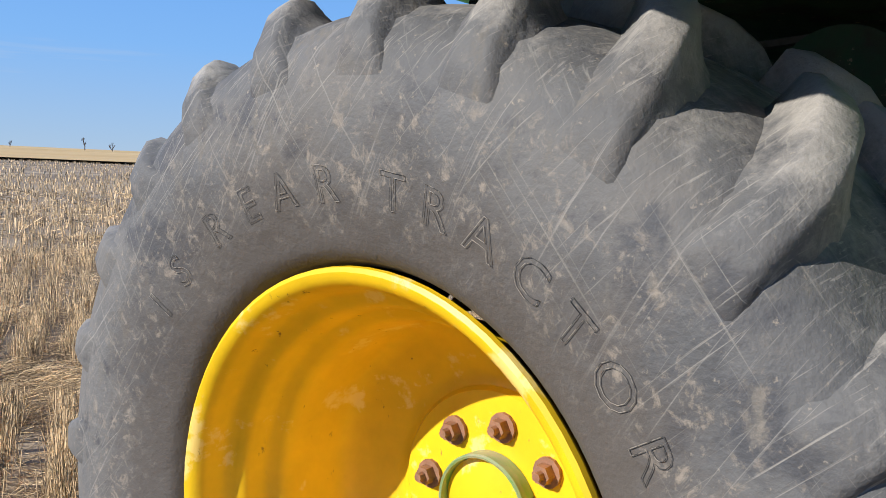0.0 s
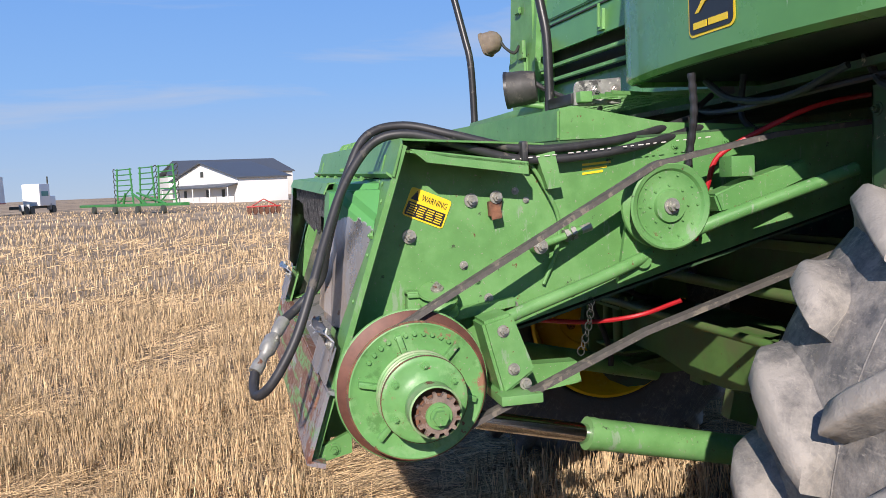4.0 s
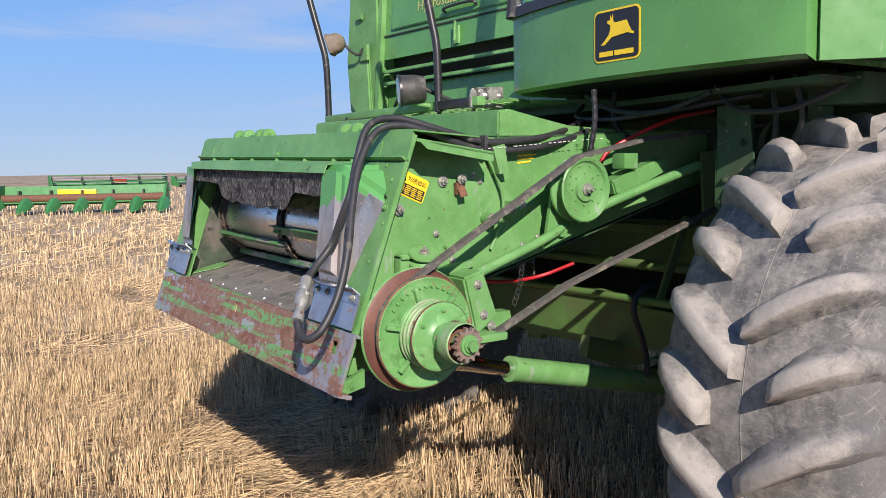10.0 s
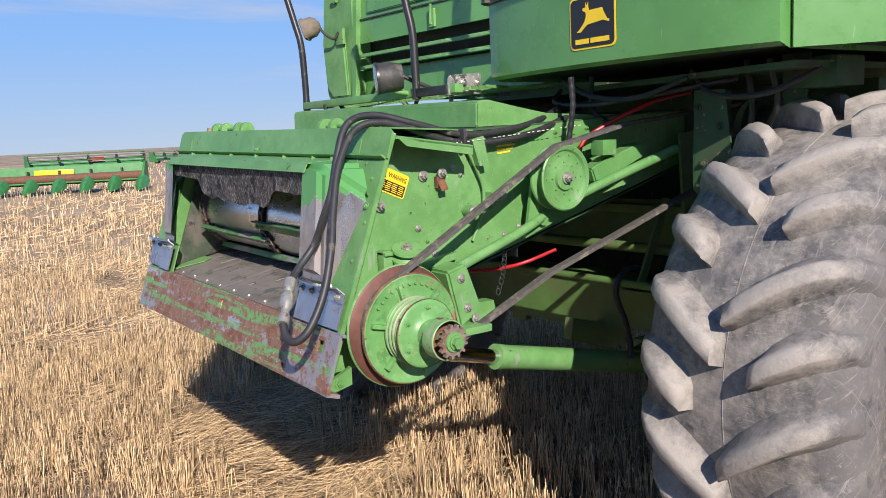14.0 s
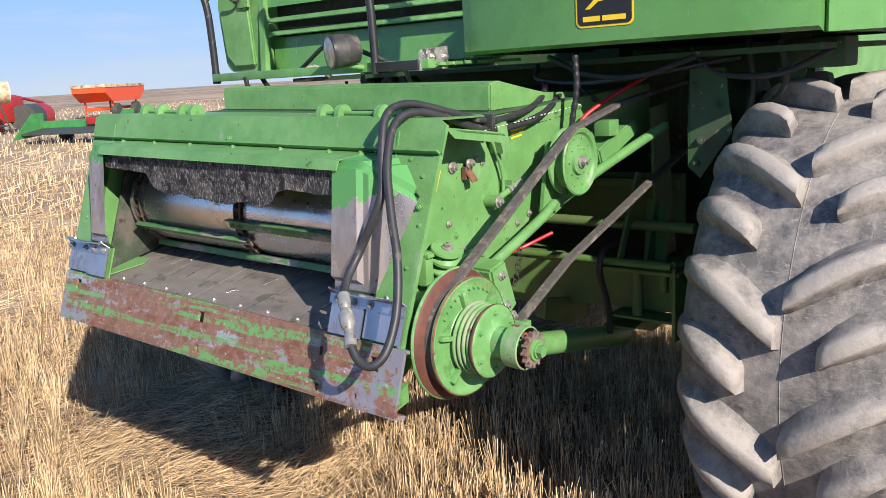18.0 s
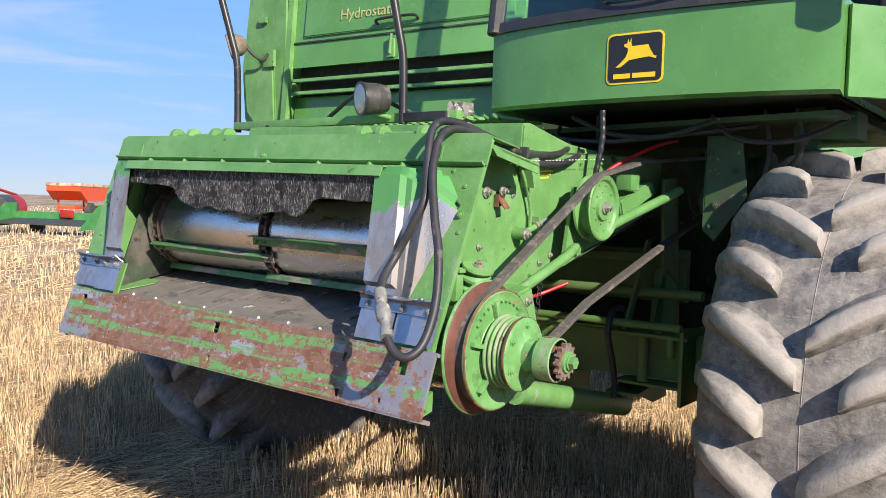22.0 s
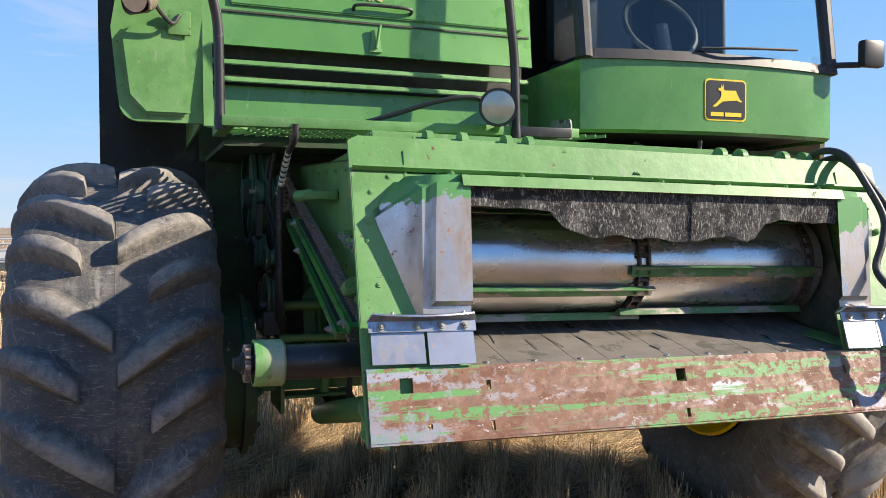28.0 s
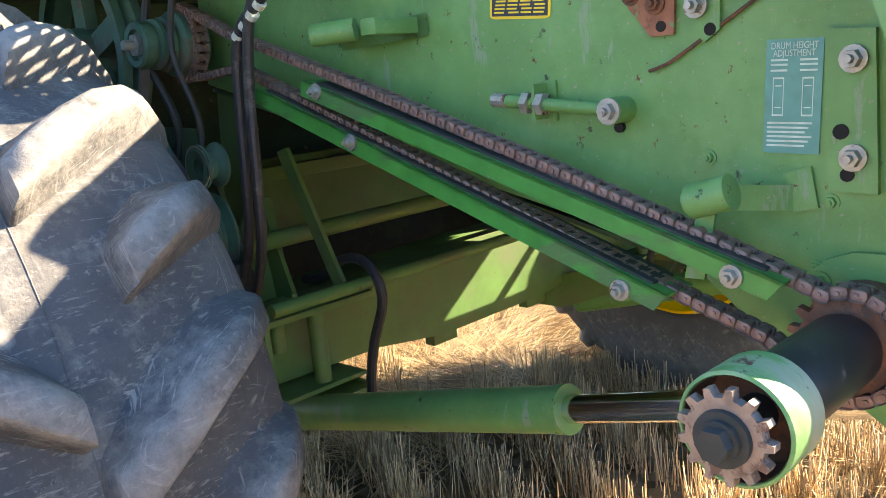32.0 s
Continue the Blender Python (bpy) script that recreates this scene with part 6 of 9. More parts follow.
# badge: black rounded plate, yellow rim, leaping animal as a plain shape, lettering bars
def rounded(w, h, r, n=6):
    out = []
    for cx, cz, a0 in ((w / 2 - r, h / 2 - r, 0), (-w / 2 + r, h / 2 - r, 90), (-w / 2 + r, -h / 2 + r, 180), (w / 2 - r, -h / 2 + r, 270)):
        out += [(cx + r * math.cos(radians(a0 + 90 * k / n)), cz + r * math.sin(radians(a0 + 90 * k / n))) for k in range(n + 1)]
    return out


BX, BZ = 0.885, 2.004
by = cab_front(BX) - 0.001
lean = (cab_front(BX + 0.1) - cab_front(BX - 0.1)) / 0.2


def badge(x, z, d):
    return Vector((BX + x, by + lean * x - 0.0016 - d + 0.45 * (x * x) * 0.3, BZ + z))


def badge_shape(name, pts, d, mat, label=""):
    bm = bmesh.new()
    vs = [bm.verts.new(badge(x, z, d)) for x, z in pts]
    bm.faces.new(vs)
    bmesh.ops.triangulate(bm, faces=bm.faces[:])
    ex = bmesh.ops.extrude_face_region(bm, geom=bm.faces[:])
    bmesh.ops.translate(bm, vec=(0, 0.0012, 0), verts=[v for v in ex["geom"] if isinstance(v, bmesh.types.BMVert)])
    return part(name, bm, mat, cab, label, smooth=False)


badge_shape("badge_rim", rounded(0.212, 0.178, 0.022), 0.0, m_decal_y, "yellow rim of the badge")
badge_shape("badge_plate", rounded(0.198, 0.164, 0.017), 0.0015, m_decal_k, "black badge plate")
deer = [(-0.072, -0.046), (-0.050, -0.028), (-0.034, -0.012), (-0.026, 0.006), (-0.024, 0.020), (-0.034, 0.030), (-0.042, 0.030), (-0.040, 0.038), (-0.028, 0.040), (-0.026, 0.056), (-0.020, 0.042), (-0.014, 0.058), (-0.014, 0.040), (-0.010, 0.028), (-0.002, 0.016), (0.030, 0.014), (0.046, 0.018), (0.050, 0.030), (0.056, 0.016), (0.052, 0.006), (0.072, -0.012), (0.082, -0.014), (0.080, -0.022), (0.064, -0.018), (0.040, -0.008), (0.014, -0.012), (-0.006, -0.012), (-0.020, -0.022), (-0.036, -0.034), (-0.052, -0.046)]
badge_shape("badge_emblem", [(x * 0.98, z * 0.95 + 0.014) for x, z in deer], 0.003, m_decal_y, "yellow leaping emblem")
for k, (x0, w) in enumerate(((-0.078, 0.064), (-0.006, 0.084))):
    badge_shape("badge_lettering", [(x0, -0.070), (x0 + w, -0.070), (x0 + w, -0.053), (x0, -0.053)], 0.003, m_decal_y, "yellow lettering bar")

# platform rail, lamps and handrails in front of the engine
bm = bmesh.new()
box(bm, (-1.20, 0.985, 1.815), (0.16, 1.03, 1.852), 0.005)
box(bm, (-1.198, 1.0305, 1.817), (-1.15, 1.40, 1.850), 0.004)
platform = part("platform_edge", bm, m_green, combine, "green platform edge beam")
bm = bmesh.new()
step = 0.045
x = -1.17
while x < 0.14:
    slab(bm, [(x, 1.03, 1.825), (x + 0.006, 1.03, 1.825), (x + 0.17, 1.40, 1.825), (x + 0.164, 1.40, 1.825)], (0, 0, 0.012))
    slab(bm, [(x + 0.164, 1.03, 1.825), (x + 0.17, 1.03, 1.825), (x + 0.006, 1.40, 1.825), (x, 1.40, 1.825)], (0, 0, 0.012))
    x += step
part("platform_grating", bm, m_green, combine, "green expanded-metal walkway grating")
for pts in ([(-0.112, 0.982, 1.805), (-0.115, 0.982, 1.95), (-0.120, 0.980, 2.09), (-0.136, 0.968, 2.20), (-0.168, 0.945, 2.40), (-0.225, 0.905, 2.75)],
            [(-1.203, 1.012, 1.805), (-1.204, 1.010, 2.0), (-1.208, 1.003, 2.16), (-1.232, 0.985, 2.28), (-1.290, 0.940, 2.55), (-1.345, 0.90, 2.80)]):
    bm = bmesh.new()
    pipe(bm, pts, 0.0175, 12, 6, lambda u: 1.12 if u < 0.06 else 1.0)
    part("handrail", bm, m_blackpaint, combine, "black steel handrail, bent outwards, with worn paint")
bm = bmesh.new()
box(bm, (-0.112, 0.968, 1.812), (0.118, 0.998, 1.850), 0.004)
part("rail_foot_bar", bm, m_blackpaint, combine, "black flat bar between the handrail and the step plate")
bm = bmesh.new()
slab(bm, [(0.118, 0.978, 1.808), (0.118, 1.152, 1.812), (0.118, 1.152, 1.900), (0.118, 1.000, 1.890), (0.118, 0.985, 1.884), (0.118, 0.978, 1.868)], (0.006, 0, 0))
slab(bm, [(0.118, 0.978, 1.808), (0.118, 1.152, 1.812), (0.060, 1.152, 1.812), (0.060, 0.978, 1.808)], (0, 0, 0.006))
st = part("step_plate", bm, m_scuffed, combine, "scuffed black steel step plate with two bolts")
for y in (1.058, 1.132):
    bm = bmesh.new()
    bolt(bm, (0.124, y, 1.858), (1, 0, 0), 0.013, 0.011)
    part("bolt", bm, m_steel, st)


def work_lamp(c, way, r, depth, foot):
    c, way = Vector(c), Vector(way).normalized()
    bm = bmesh.new()
    rod(bm, c, c - way * depth * 0.55, r, r * 0.96, seg=32)
    rod(bm, c - way * depth * 0.55, c - way * depth, r * 0.98, r * 0.82, seg=32)
    lamp = part("work_lamp", bm, m_dustyblack, combine, "round dusty black work lamp")
    bm = bmesh.new()
    rod(bm, c - way * 0.004, c + way * 0.007, r * 1.04, seg=32)
    part("lamp_rim", bm, m_blackpaint, lamp)
    bm = bmesh.new()
    rod(bm, c + way * 0.0075, c + way * 0.010, r * 0.88, r * 0.7, seg=32)
    part("lens", bm, m_lamp, lamp, "frosted glass lens")
    bm = bmesh.new()
    rod(bm, foot, c - way * depth * 0.4 - Vector((0, 0, r * 0.8)), 0.012)
    part("lamp_foot", bm, m_green, lamp)


work_lamp((-0.238, 0.862, 1.902), (-0.42, -0.9, -0.08), 0.068, 0.11, (-0.19, 0.99, 1.835))


def tan_lamp(c, way):
    """A square-mouthed work lamp with a faded shell on a bent wire bracket."""
    c, way = Vector(c), Vector(way).normalized()
    bm = bmesh.new()
    side = way.cross(Vector((0, 0, 1))).normalized()
    up = side.cross(way)
    rings = []
    for d, r in ((0.0, 0.058), (0.004, 0.062), (0.014, 0.062), (0.018, 0.057), (0.060, 0.052), (0.085, 0.036), (0.098, 0.016)):
        ring = []
        for k in range(24):
            a = k * math.tau / 24
            e = 1.0 / max(abs(math.cos(a)), abs(math.sin(a))) if d < 0.05 else 1.12
            ring.append(bm.verts.new(c - way * d + (side * math.cos(a) + up * math.sin(a)) * r * min(e, 1.22)))
        rings.append(ring)
    for u, v in zip(rings, rings[1:]):
        for k in range(24):
            bm.faces.new((u[k], u[(k + 1) % 24], v[(k + 1) % 24], v[k]))
    bm.faces.new(rings[-1])
    bmesh.ops.recalc_face_normals(bm, faces=bm.faces)
    lamp = part("work_lamp", bm, m_tanlamp, combine, "faded tan work lamp on a wire bracket")
    bm = bmesh.new()
    rod(bm, c - way * 0.006, c - way * 0.002, 0.056, seg=24)
    part("lens", bm, m_lamp, lamp, "dusty glass lens")
    back = c - way * 0.088
    bm = bmesh.new()
    rod(bm, c - way * 0.052, back, 0.050, 0.030, seg=24)
    part("lamp_back", bm, m_black, lamp, "black rubber back of the lamp")
    bm = bmesh.new()
    pipe(bm, [back, back + Vector((0.03, 0.02, -0.05)), back + Vector((0.075, 0.055, -0.085)), back + Vector((0.10, 0.075, -0.05))], 0.008, 8, 5)
    part("lamp_bracket", bm, m_clutter, lamp)
    bm = bmesh.new()
    box(bm, back + Vector((0.06, 0.075, -0.12)), back + Vector((0.14, 0.095, -0.03)), 0.004)
    part("bracket_plate", bm, m_green, lamp)


tan_lamp((-1.475, 1.165, 2.275), (-0.62, -0.68, -0.28))

# engine front with louvres, left shield
bm = bmesh.new()
slab(bm, [(-1.22, 1.368, 2.172), (0.17, 1.440, 2.172), (0.17, 1.51, 2.9), (-1.22, 1.43, 2.9)], (0, 0.02, 0))
eng = part("engine_panel", bm, m_green_cab, combine, "green engine access panel with louvres")
bm = bmesh.new()
slab(bm, [(-1.22, 1.40, 1.852), (0.17, 1.47, 1.852), (0.17, 1.48, 2.022), (-1.22, 1.41, 2.022)], (0, 0.02, 0))
part("lower_panel", bm, m_green_cab, combine)
bm = bmesh.new()
slab(bm, [(-1.235, 1.315, 1.85), (-1.20, 1.318, 1.85), (-1.20, 1.395, 2.9), (-1.235, 1.392, 2.9)], (0, 0.03, 0))
part("panel_post", bm, m_green, combine)
for z in (2.026, 2.092):
    bm = bmesh.new()
    slab(bm, [(-1.20, 1.352, z), (0.15, 1.424, z), (0.15, 1.427, z + 0.020), (-1.20, 1.355, z + 0.020)], (0, 0.055, 0.012))
    bmesh.ops.bevel(bm, geom=bm.edges[:], offset=0.005, segments=2, affect="EDGES")
    part("louvre", bm, m_green, eng)
bm = bmesh.new()
slab(bm, [(-1.22, 1.45, 1.98), (0.17, 1.55, 1.98), (0.17, 1.55, 2.22), (-1.22, 1.45, 2.22)], (0, 0.02, 0))
part("louvre_back", bm, m_dark, eng)
bm = bmesh.new()
slab(bm, [(-1.2, 1.372, 2.300), (0.16, 1.446, 2.300), (0.16, 1.448, 2.308), (-1.2, 1.374, 2.308)], (0, 0.012, 0))
part("panel_seam", bm, m_dark, eng)
bm = bmesh.new()
slab(bm, [(-0.575, 1.404, 2.185), (-0.525, 1.407, 2.185), (-0.535, 1.415, 2.275), (-0.565, 1.413, 2.275)], (0, -0.014, 0))
rod(bm, (-0.55, 1.388, 2.20), (-0.535, 1.384, 2.295), 0.007)
part("latch", bm, m_green, eng)
bm = bmesh.new()
slab(bm, [(-1.13, 1.384, 2.33), (0.13, 1.452, 2.33), (0.13, 1.505, 2.88), (-1.13, 1.438, 2.88)], (0, -0.010, 0))
bmesh.ops.bevel(bm, geom=bm.edges[:], offset=0.006, segments=2, affect="EDGES")
part("door_pressing", bm, m_green_cab, eng)
bm = bmesh.new()
pts = []
for k in range(9):
    a = radians(90 * k / 8)
    pts.append((-1.46 - 0.07 * math.sin(a), 1.93 - 0.07 * math.cos(a)))
outline = [(-1.235, 1.86), (-1.46, 1.86), *pts, (-1.555, 2.20), (-1.535, 2.32), (-1.46, 2.9), (-1.235, 2.9)]
slab(bm, [(x, 1.345 + 0.05 * (x + 1.235), z) for x, z in outline], (0, 0.03, 0))
slab(bm, [(-1.235, 1.36, 1.86), (-1.235, 1.36, 2.9), (-1.235, 2.4, 2.9), (-1.235, 2.4, 1.86)], (-0.01, 0, 0))
slab(bm, [(-1.535, 1.36, 1.96), (-1.555, 1.36, 2.20), (-1.46, 1.36, 2.9), (-1.46, 2.4, 2.9), (-1.555, 2.4, 2.20), (-1.535, 2.4, 1.96)], (0.01, 0, 0))
bmesh.ops.bevel(bm, geom=[e for e in bm.edges if len(e.link_faces) == 2 and e.calc_face_angle() > 0.7], offset=0.01, segments=2, affect="EDGES")
part("side_shield", bm, m_green, combine, "rounded green side shield with a dented edge")
bm = bmesh.new()
slab(bm, [(x, 1.322 + 0.05 * (x + 1.235), z) for x, z in ((-1.28, 1.885), (-1.44, 1.885), (-1.50, 1.95), (-1.525, 2.17), (-1.49, 2.215), (-1.30, 2.20))], (0, 0.022, 0))
bmesh.ops.bevel(bm, geom=bm.edges[:], offset=0.010, segments=2, affect="EDGES")
part("shield_pressing", bm, m_green, combine)
bm = bmesh.new()
slab(bm, [(x, 1.325 + 0.05 * (x + 1.235), z) for x, z in ((-1.42, 2.42), (-1.36, 2.42), (-1.36, 2.455), (-1.42, 2.455))], (0, 0.016, 0))
bmesh.ops.bevel(bm, geom=bm.edges[:], offset=0.004, segments=2, affect="EDGES")
part("shield_slot", bm, m_green, combine)
# loop of cable in front of the louvres
for pts in ([(-0.72, 1.12, 1.845), (-0.58, 1.06, 1.885), (-0.42, 1.0, 1.935), (-0.30, 0.965, 1.95), (-0.24, 0.96, 1.93)], [(-0.235, 0.97, 1.93), (-0.20, 1.0, 1.90), (-0.13, 1.05, 1.86), (-0.08, 1.06, 1.84)]):
    bm = bmesh.new()
    pipe(bm, pts, 0.0095, 8, 6)
    part("cable", bm, m_black, combine, "loose black cable")
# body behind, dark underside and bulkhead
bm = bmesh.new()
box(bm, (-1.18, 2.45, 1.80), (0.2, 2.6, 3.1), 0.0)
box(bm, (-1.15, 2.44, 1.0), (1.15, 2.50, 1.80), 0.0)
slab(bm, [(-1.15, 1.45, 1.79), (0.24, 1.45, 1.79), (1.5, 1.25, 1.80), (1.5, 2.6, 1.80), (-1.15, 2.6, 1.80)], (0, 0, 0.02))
part("bulkhead", bm, m_green_dark, combine, "dusty dark green bulkhead under the cab")
bm = bmesh.new()
box(bm, (-1.1, 2.6, 0.95), (1.1, 6.2, 2.9), 0.06)
part("separator_body", bm, m_green, combine, "green separator body of the combine")

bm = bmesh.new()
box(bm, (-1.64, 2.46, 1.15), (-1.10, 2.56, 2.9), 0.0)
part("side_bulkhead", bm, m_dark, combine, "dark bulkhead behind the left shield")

# ---- axle, frame and under-body ----
bm = bmesh.new()
slab(bm, [(-1.12, 1.60, 0.775), (-0.5, 1.60, 0.77), (-0.25, 1.60, 0.735), (0.25, 1.60, 0.735), (0.5, 1.60, 0.77), (1.12, 1.60, 0.775), (1.12, 1.60, 0.962), (-1.12, 1.60, 0.962)], (0, 0.28, 0))
bmesh.ops.bevel(bm, geom=bm.edges[:], offset=0.006, segments=2, affect="EDGES")
box(bm, (-1.0, 1.585, 0.962), (1.0, 1.62, 0.972), 0.002)
for x in (-0.22, 0.22):
    box(bm, (x - 0.05, 1.62, 0.70), (x + 0.05, 1.66, 0.74), 0.004)
axle = part("axle_beam", bm, m_axle, combine, "olive green drive axle beam with flaking paint")
for sg in (1, -1):
    bm = bmesh.new()
    # final drive housing against the wheel
    slab(bm, [(sg * 1.02, 1.77 + 0.25 * math.cos(radians(q)), 0.83 + 0.32 * math.sin(radians(q))) for q in range(0, 360, 20)], (sg * 0.14, 0, 0))
    slab(bm, [(sg * 1.05, 1.77 + 0.28 * math.cos(radians(q)), 0.83 + 0.35 * math.sin(radians(q))) for q in range(0, 360, 20)], (sg * 0.022, 0, 0))
    for k in range(8):
        a = radians(k * 45 + 10)
        bolt(bm, (sg * 1.02, 1.75 + 0.24 * math.cos(a), 0.83 + 0.24 * math.sin(a)), (-sg, 0, 0), 0.014, 0.014)
    part("final_drive", bm, m_green_dark, combine, "dusty dark green final drive housing")
    # upright end plate, gusset, shelf and tubes in front of the axle
    bm = bmesh.new()
    box(bm, (sg * 0.93 - 0.008, 1.46, 0.70), (sg * 0.93 + 0.008, 1.75, 1.0), 0.003)
    part("end_plate", bm, m_axle, combine, "olive upright end plate of the axle")
    bm = bmesh.new()
    slab(bm, [(sg * 0.75, 1.664, 1.606), (sg * 0.75, 1.807, 1.62), (sg * 0.75, 1.857, 1.232), (sg * 0.75, 1.894, 0.97), (sg * 0.75, 1.60, 0.97), (sg * 0.75, 1.69, 1.216)], (-sg * 0.012, 0, 0))
    slab(bm, [(sg * 0.70, 1.68, 0.97), (sg * 0.80, 1.68, 0.97), (sg * 0.80, 1.72, 1.16), (sg * 0.75, 1.73, 1.22), (sg * 0.70, 1.72, 1.22)], (0, 0.012, 0))
    part("post", bm, m_axle, combine, "olive green support post")
    bm = bmesh.new()
    box(bm, (min(sg * 0.60, sg * 0.95), 1.47, 0.960), (max(sg * 0.60, sg * 0.95), 1.66, 0.976), 0.003)
    rod(bm, (sg * 0.745, 1.53, 0.77), (sg * 0.745, 1.53, 0.96), 0.022, seg=16)
    rod(bm, (sg * 0.86, 1.53, 0.88), (sg * 0.86, 1.53, 0.96), 0.018, seg=16)
    box(bm, (sg * 0.78 - 0.15, 1.50, 0.755), (sg * 0.78 + 0.15, 1.62, 0.767), 0.003)
    part("axle_shelf", bm, m_axle, combine, "olive bolted shelf over the axle")
    bm = []
    for x in (0.66, 0.80, 0.90):
        bolt(bm, (sg * x, 1.53, 0.976), (0, 0, 1), 0.014, 0.022)
    part("shelf_bolt", bm, m_axle, combine)
    bm = bmesh.new()
    box(bm, (sg * 0.66 - 0.07, 1.52, 0.70), (sg * 0.66 + 0.07, 1.80, 0.712), 0.003)
    for x in (0.595, 0.725):
        slab(bm, [(sg * x, 1.52, 0.712), (sg * x, 1.80, 0.75), (sg * x, 1.82, 0.66), (sg * x, 1.68, 0.655)], (sg * 0.010, 0, 0))
    part("cylinder_mount", bm, m_axle, combine, "olive bracket holding the cylinder's foot")
    bm = bmesh.new()
    pipe(bm, [(sg * 0.64, 1.70, 0.99), (sg * 0.66, 1.60, 1.01), (sg * 0.66, 1.50, 1.066), (sg * 0.66, 1.41, 1.06), (sg * 0.66, 1.37, 0.98), (sg * 0.66, 1.42, 0.86), (sg * 0.66, 1.449, 0.76), (sg * 0.66, 1.45, 0.70)], 0.013, 10, 7)
    part("cylinder_hose", bm, m_black, combine, "bent black hydraulic hose")
# cross members and the pan seen under the feeder
bm = bmesh.new()
box(bm, (-0.75, 1.95, 1.06), (0.75, 2.0, 1.30), 0.004)
box(bm, (-0.75, 1.90, 1.24), (0.75, 1.94, 1.28), 0.004)
rod(bm, (-0.95, 1.62, 1.13), (0.95, 1.62, 1.13), 0.022)
rod(bm, (-0.95, 1.40, 1.02), (0.95, 1.40, 1.02), 0.016)
part("cross_member", bm, m_axle, combine, "olive cross members under the feeder")
for sg in (1, -1):
    bm = bmesh.new()
    slab(bm, [(sg * 0.70, 1.61, 1.35), (sg * 0.70, 1.65, 1.34), (sg * 0.68, 1.50, 0.98), (sg * 0.68, 1.46, 0.985)], (sg * 0.012, 0, 0))
    part("tie_bar", bm, m_axle, combine, "olive flat tie bar")
bm = bmesh.new()
slab(bm, [(0.34, 1.76, 0.735), (0.34, 1.40, 0.83), (0.34, 1.38, 0.74), (0.34, 1.60, 0.66), (0.34, 1.76, 0.66)], (0.05, 0, 0))
part("tow_bracket", bm, m_axle, combine, "olive bracket under the axle")
bm = bmesh.new()
box(bm, (-0.9, 2.2, 0.72), (0.9, 2.6, 1.1), 0.05)
part("gearbox", bm, m_dark, combine, "dark gearbox under the body")
# big drive sheave and small pulleys beside the left wheel
bm = bmesh.new()
for x0, x1, cy, cz, r in ((-1.0, -0.93, 2.02, 1.62, 0.235), ):
    lathe(bm, (cy, cz), [(x0, r - 0.03), (x0, r), (x0 + 0.02, r), (x0 + 0.03, r - 0.02), (x1 - 0.02, r), (x1, r), (x1, r - 0.035), (x0 + 0.02, r - 0.04)], 56)
    rod(bm, (x0 - 0.02, cy, cz), (x1 + 0.02, cy, cz), 0.07, seg=24)
sheave = part("drive_sheave", bm, m_sheave, combine, "large dark green spoked sheave")
for k in range(5):
    bm = bmesh.new()
    m = Matrix.Translation((0, 2.02, 1.62)) @ Matrix.Rotation(k * math.tau / 5, 4, "X")
    box(bm, (-0.985, -0.03, 0.05), (-0.95, 0.03, 0.205), 0.006, m)
    part("spoke", bm, m_sheave, sheave)
for cy, cz, r, x in ((1.63, 1.175, 0.098, -0.97), (1.56, 1.34, 0.05, -0.98), (1.80, 1.35, 0.08, -1.0), (1.62, 1.10, 0.05, -0.97), (1.95, 1.16, 0.06, -0.95)):
    bm = bmesh.new()
    groove(bm, (cy, cz), x, x + 0.05, r, r - 0.02, 32)
    lathe(bm, (cy, cz), [(x - 0.004, r * 0.9), (x - 0.006, r * 0.75), (x - 0.004, r * 0.62)], 32)
    bp = part("belt_pulley", bm, m_sheave, combine, "small dark belt pulley")
    bm = bmesh.new()
    lathe(bm, (cy, cz), [(x - 0.001, r * 0.97), (x - 0.004, r * 0.99), (x - 0.004, r * 0.88), (x - 0.001, r * 0.86)], 32)
    part("worn_edge", bm, m_steel, bp, "worn bright pulley edge")
bm = bmesh.new()
pipe(bm, [(-0.88, 1.47, 1.80), (-0.90, 1.38, 1.86), (-0.92, 1.28, 1.83)], 0.012, 8, 5)
part("hose_end", bm, m_zinc, combine)
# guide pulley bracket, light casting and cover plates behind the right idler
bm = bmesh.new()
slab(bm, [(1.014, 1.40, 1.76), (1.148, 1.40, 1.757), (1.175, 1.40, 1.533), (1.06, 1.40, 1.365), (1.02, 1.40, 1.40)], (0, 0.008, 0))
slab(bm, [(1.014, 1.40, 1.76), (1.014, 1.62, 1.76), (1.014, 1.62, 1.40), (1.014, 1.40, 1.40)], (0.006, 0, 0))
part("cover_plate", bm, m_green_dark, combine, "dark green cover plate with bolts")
bm = []
for x, z in ((1.035, 1.70), (1.125, 1.63), (1.06, 1.50), (1.045, 1.42)):
    bolt(bm, (x, 1.40, z), (0, -1, 0), 0.012, 0.012)
part("cover_bolt", bm, m_green_dark, combine)
bm = bmesh.new()
slab(bm, [(0.84, 1.06, 1.50), (0.84, 1.16, 1.535), (0.84, 1.34, 1.585), (0.84, 1.36, 1.535), (0.84, 1.18, 1.475), (0.84, 1.08, 1.45)], (-0.07, 0, 0))
bmesh.ops.bevel(bm, geom=bm.edges[:], offset=0.006, segments=2, affect="EDGES")
box(bm, (0.80, 1.10, 1.545), (0.86, 1.17, 1.60), 0.004)
part("shift_bracket", bm, m_green, combine)
bm = bmesh.new()
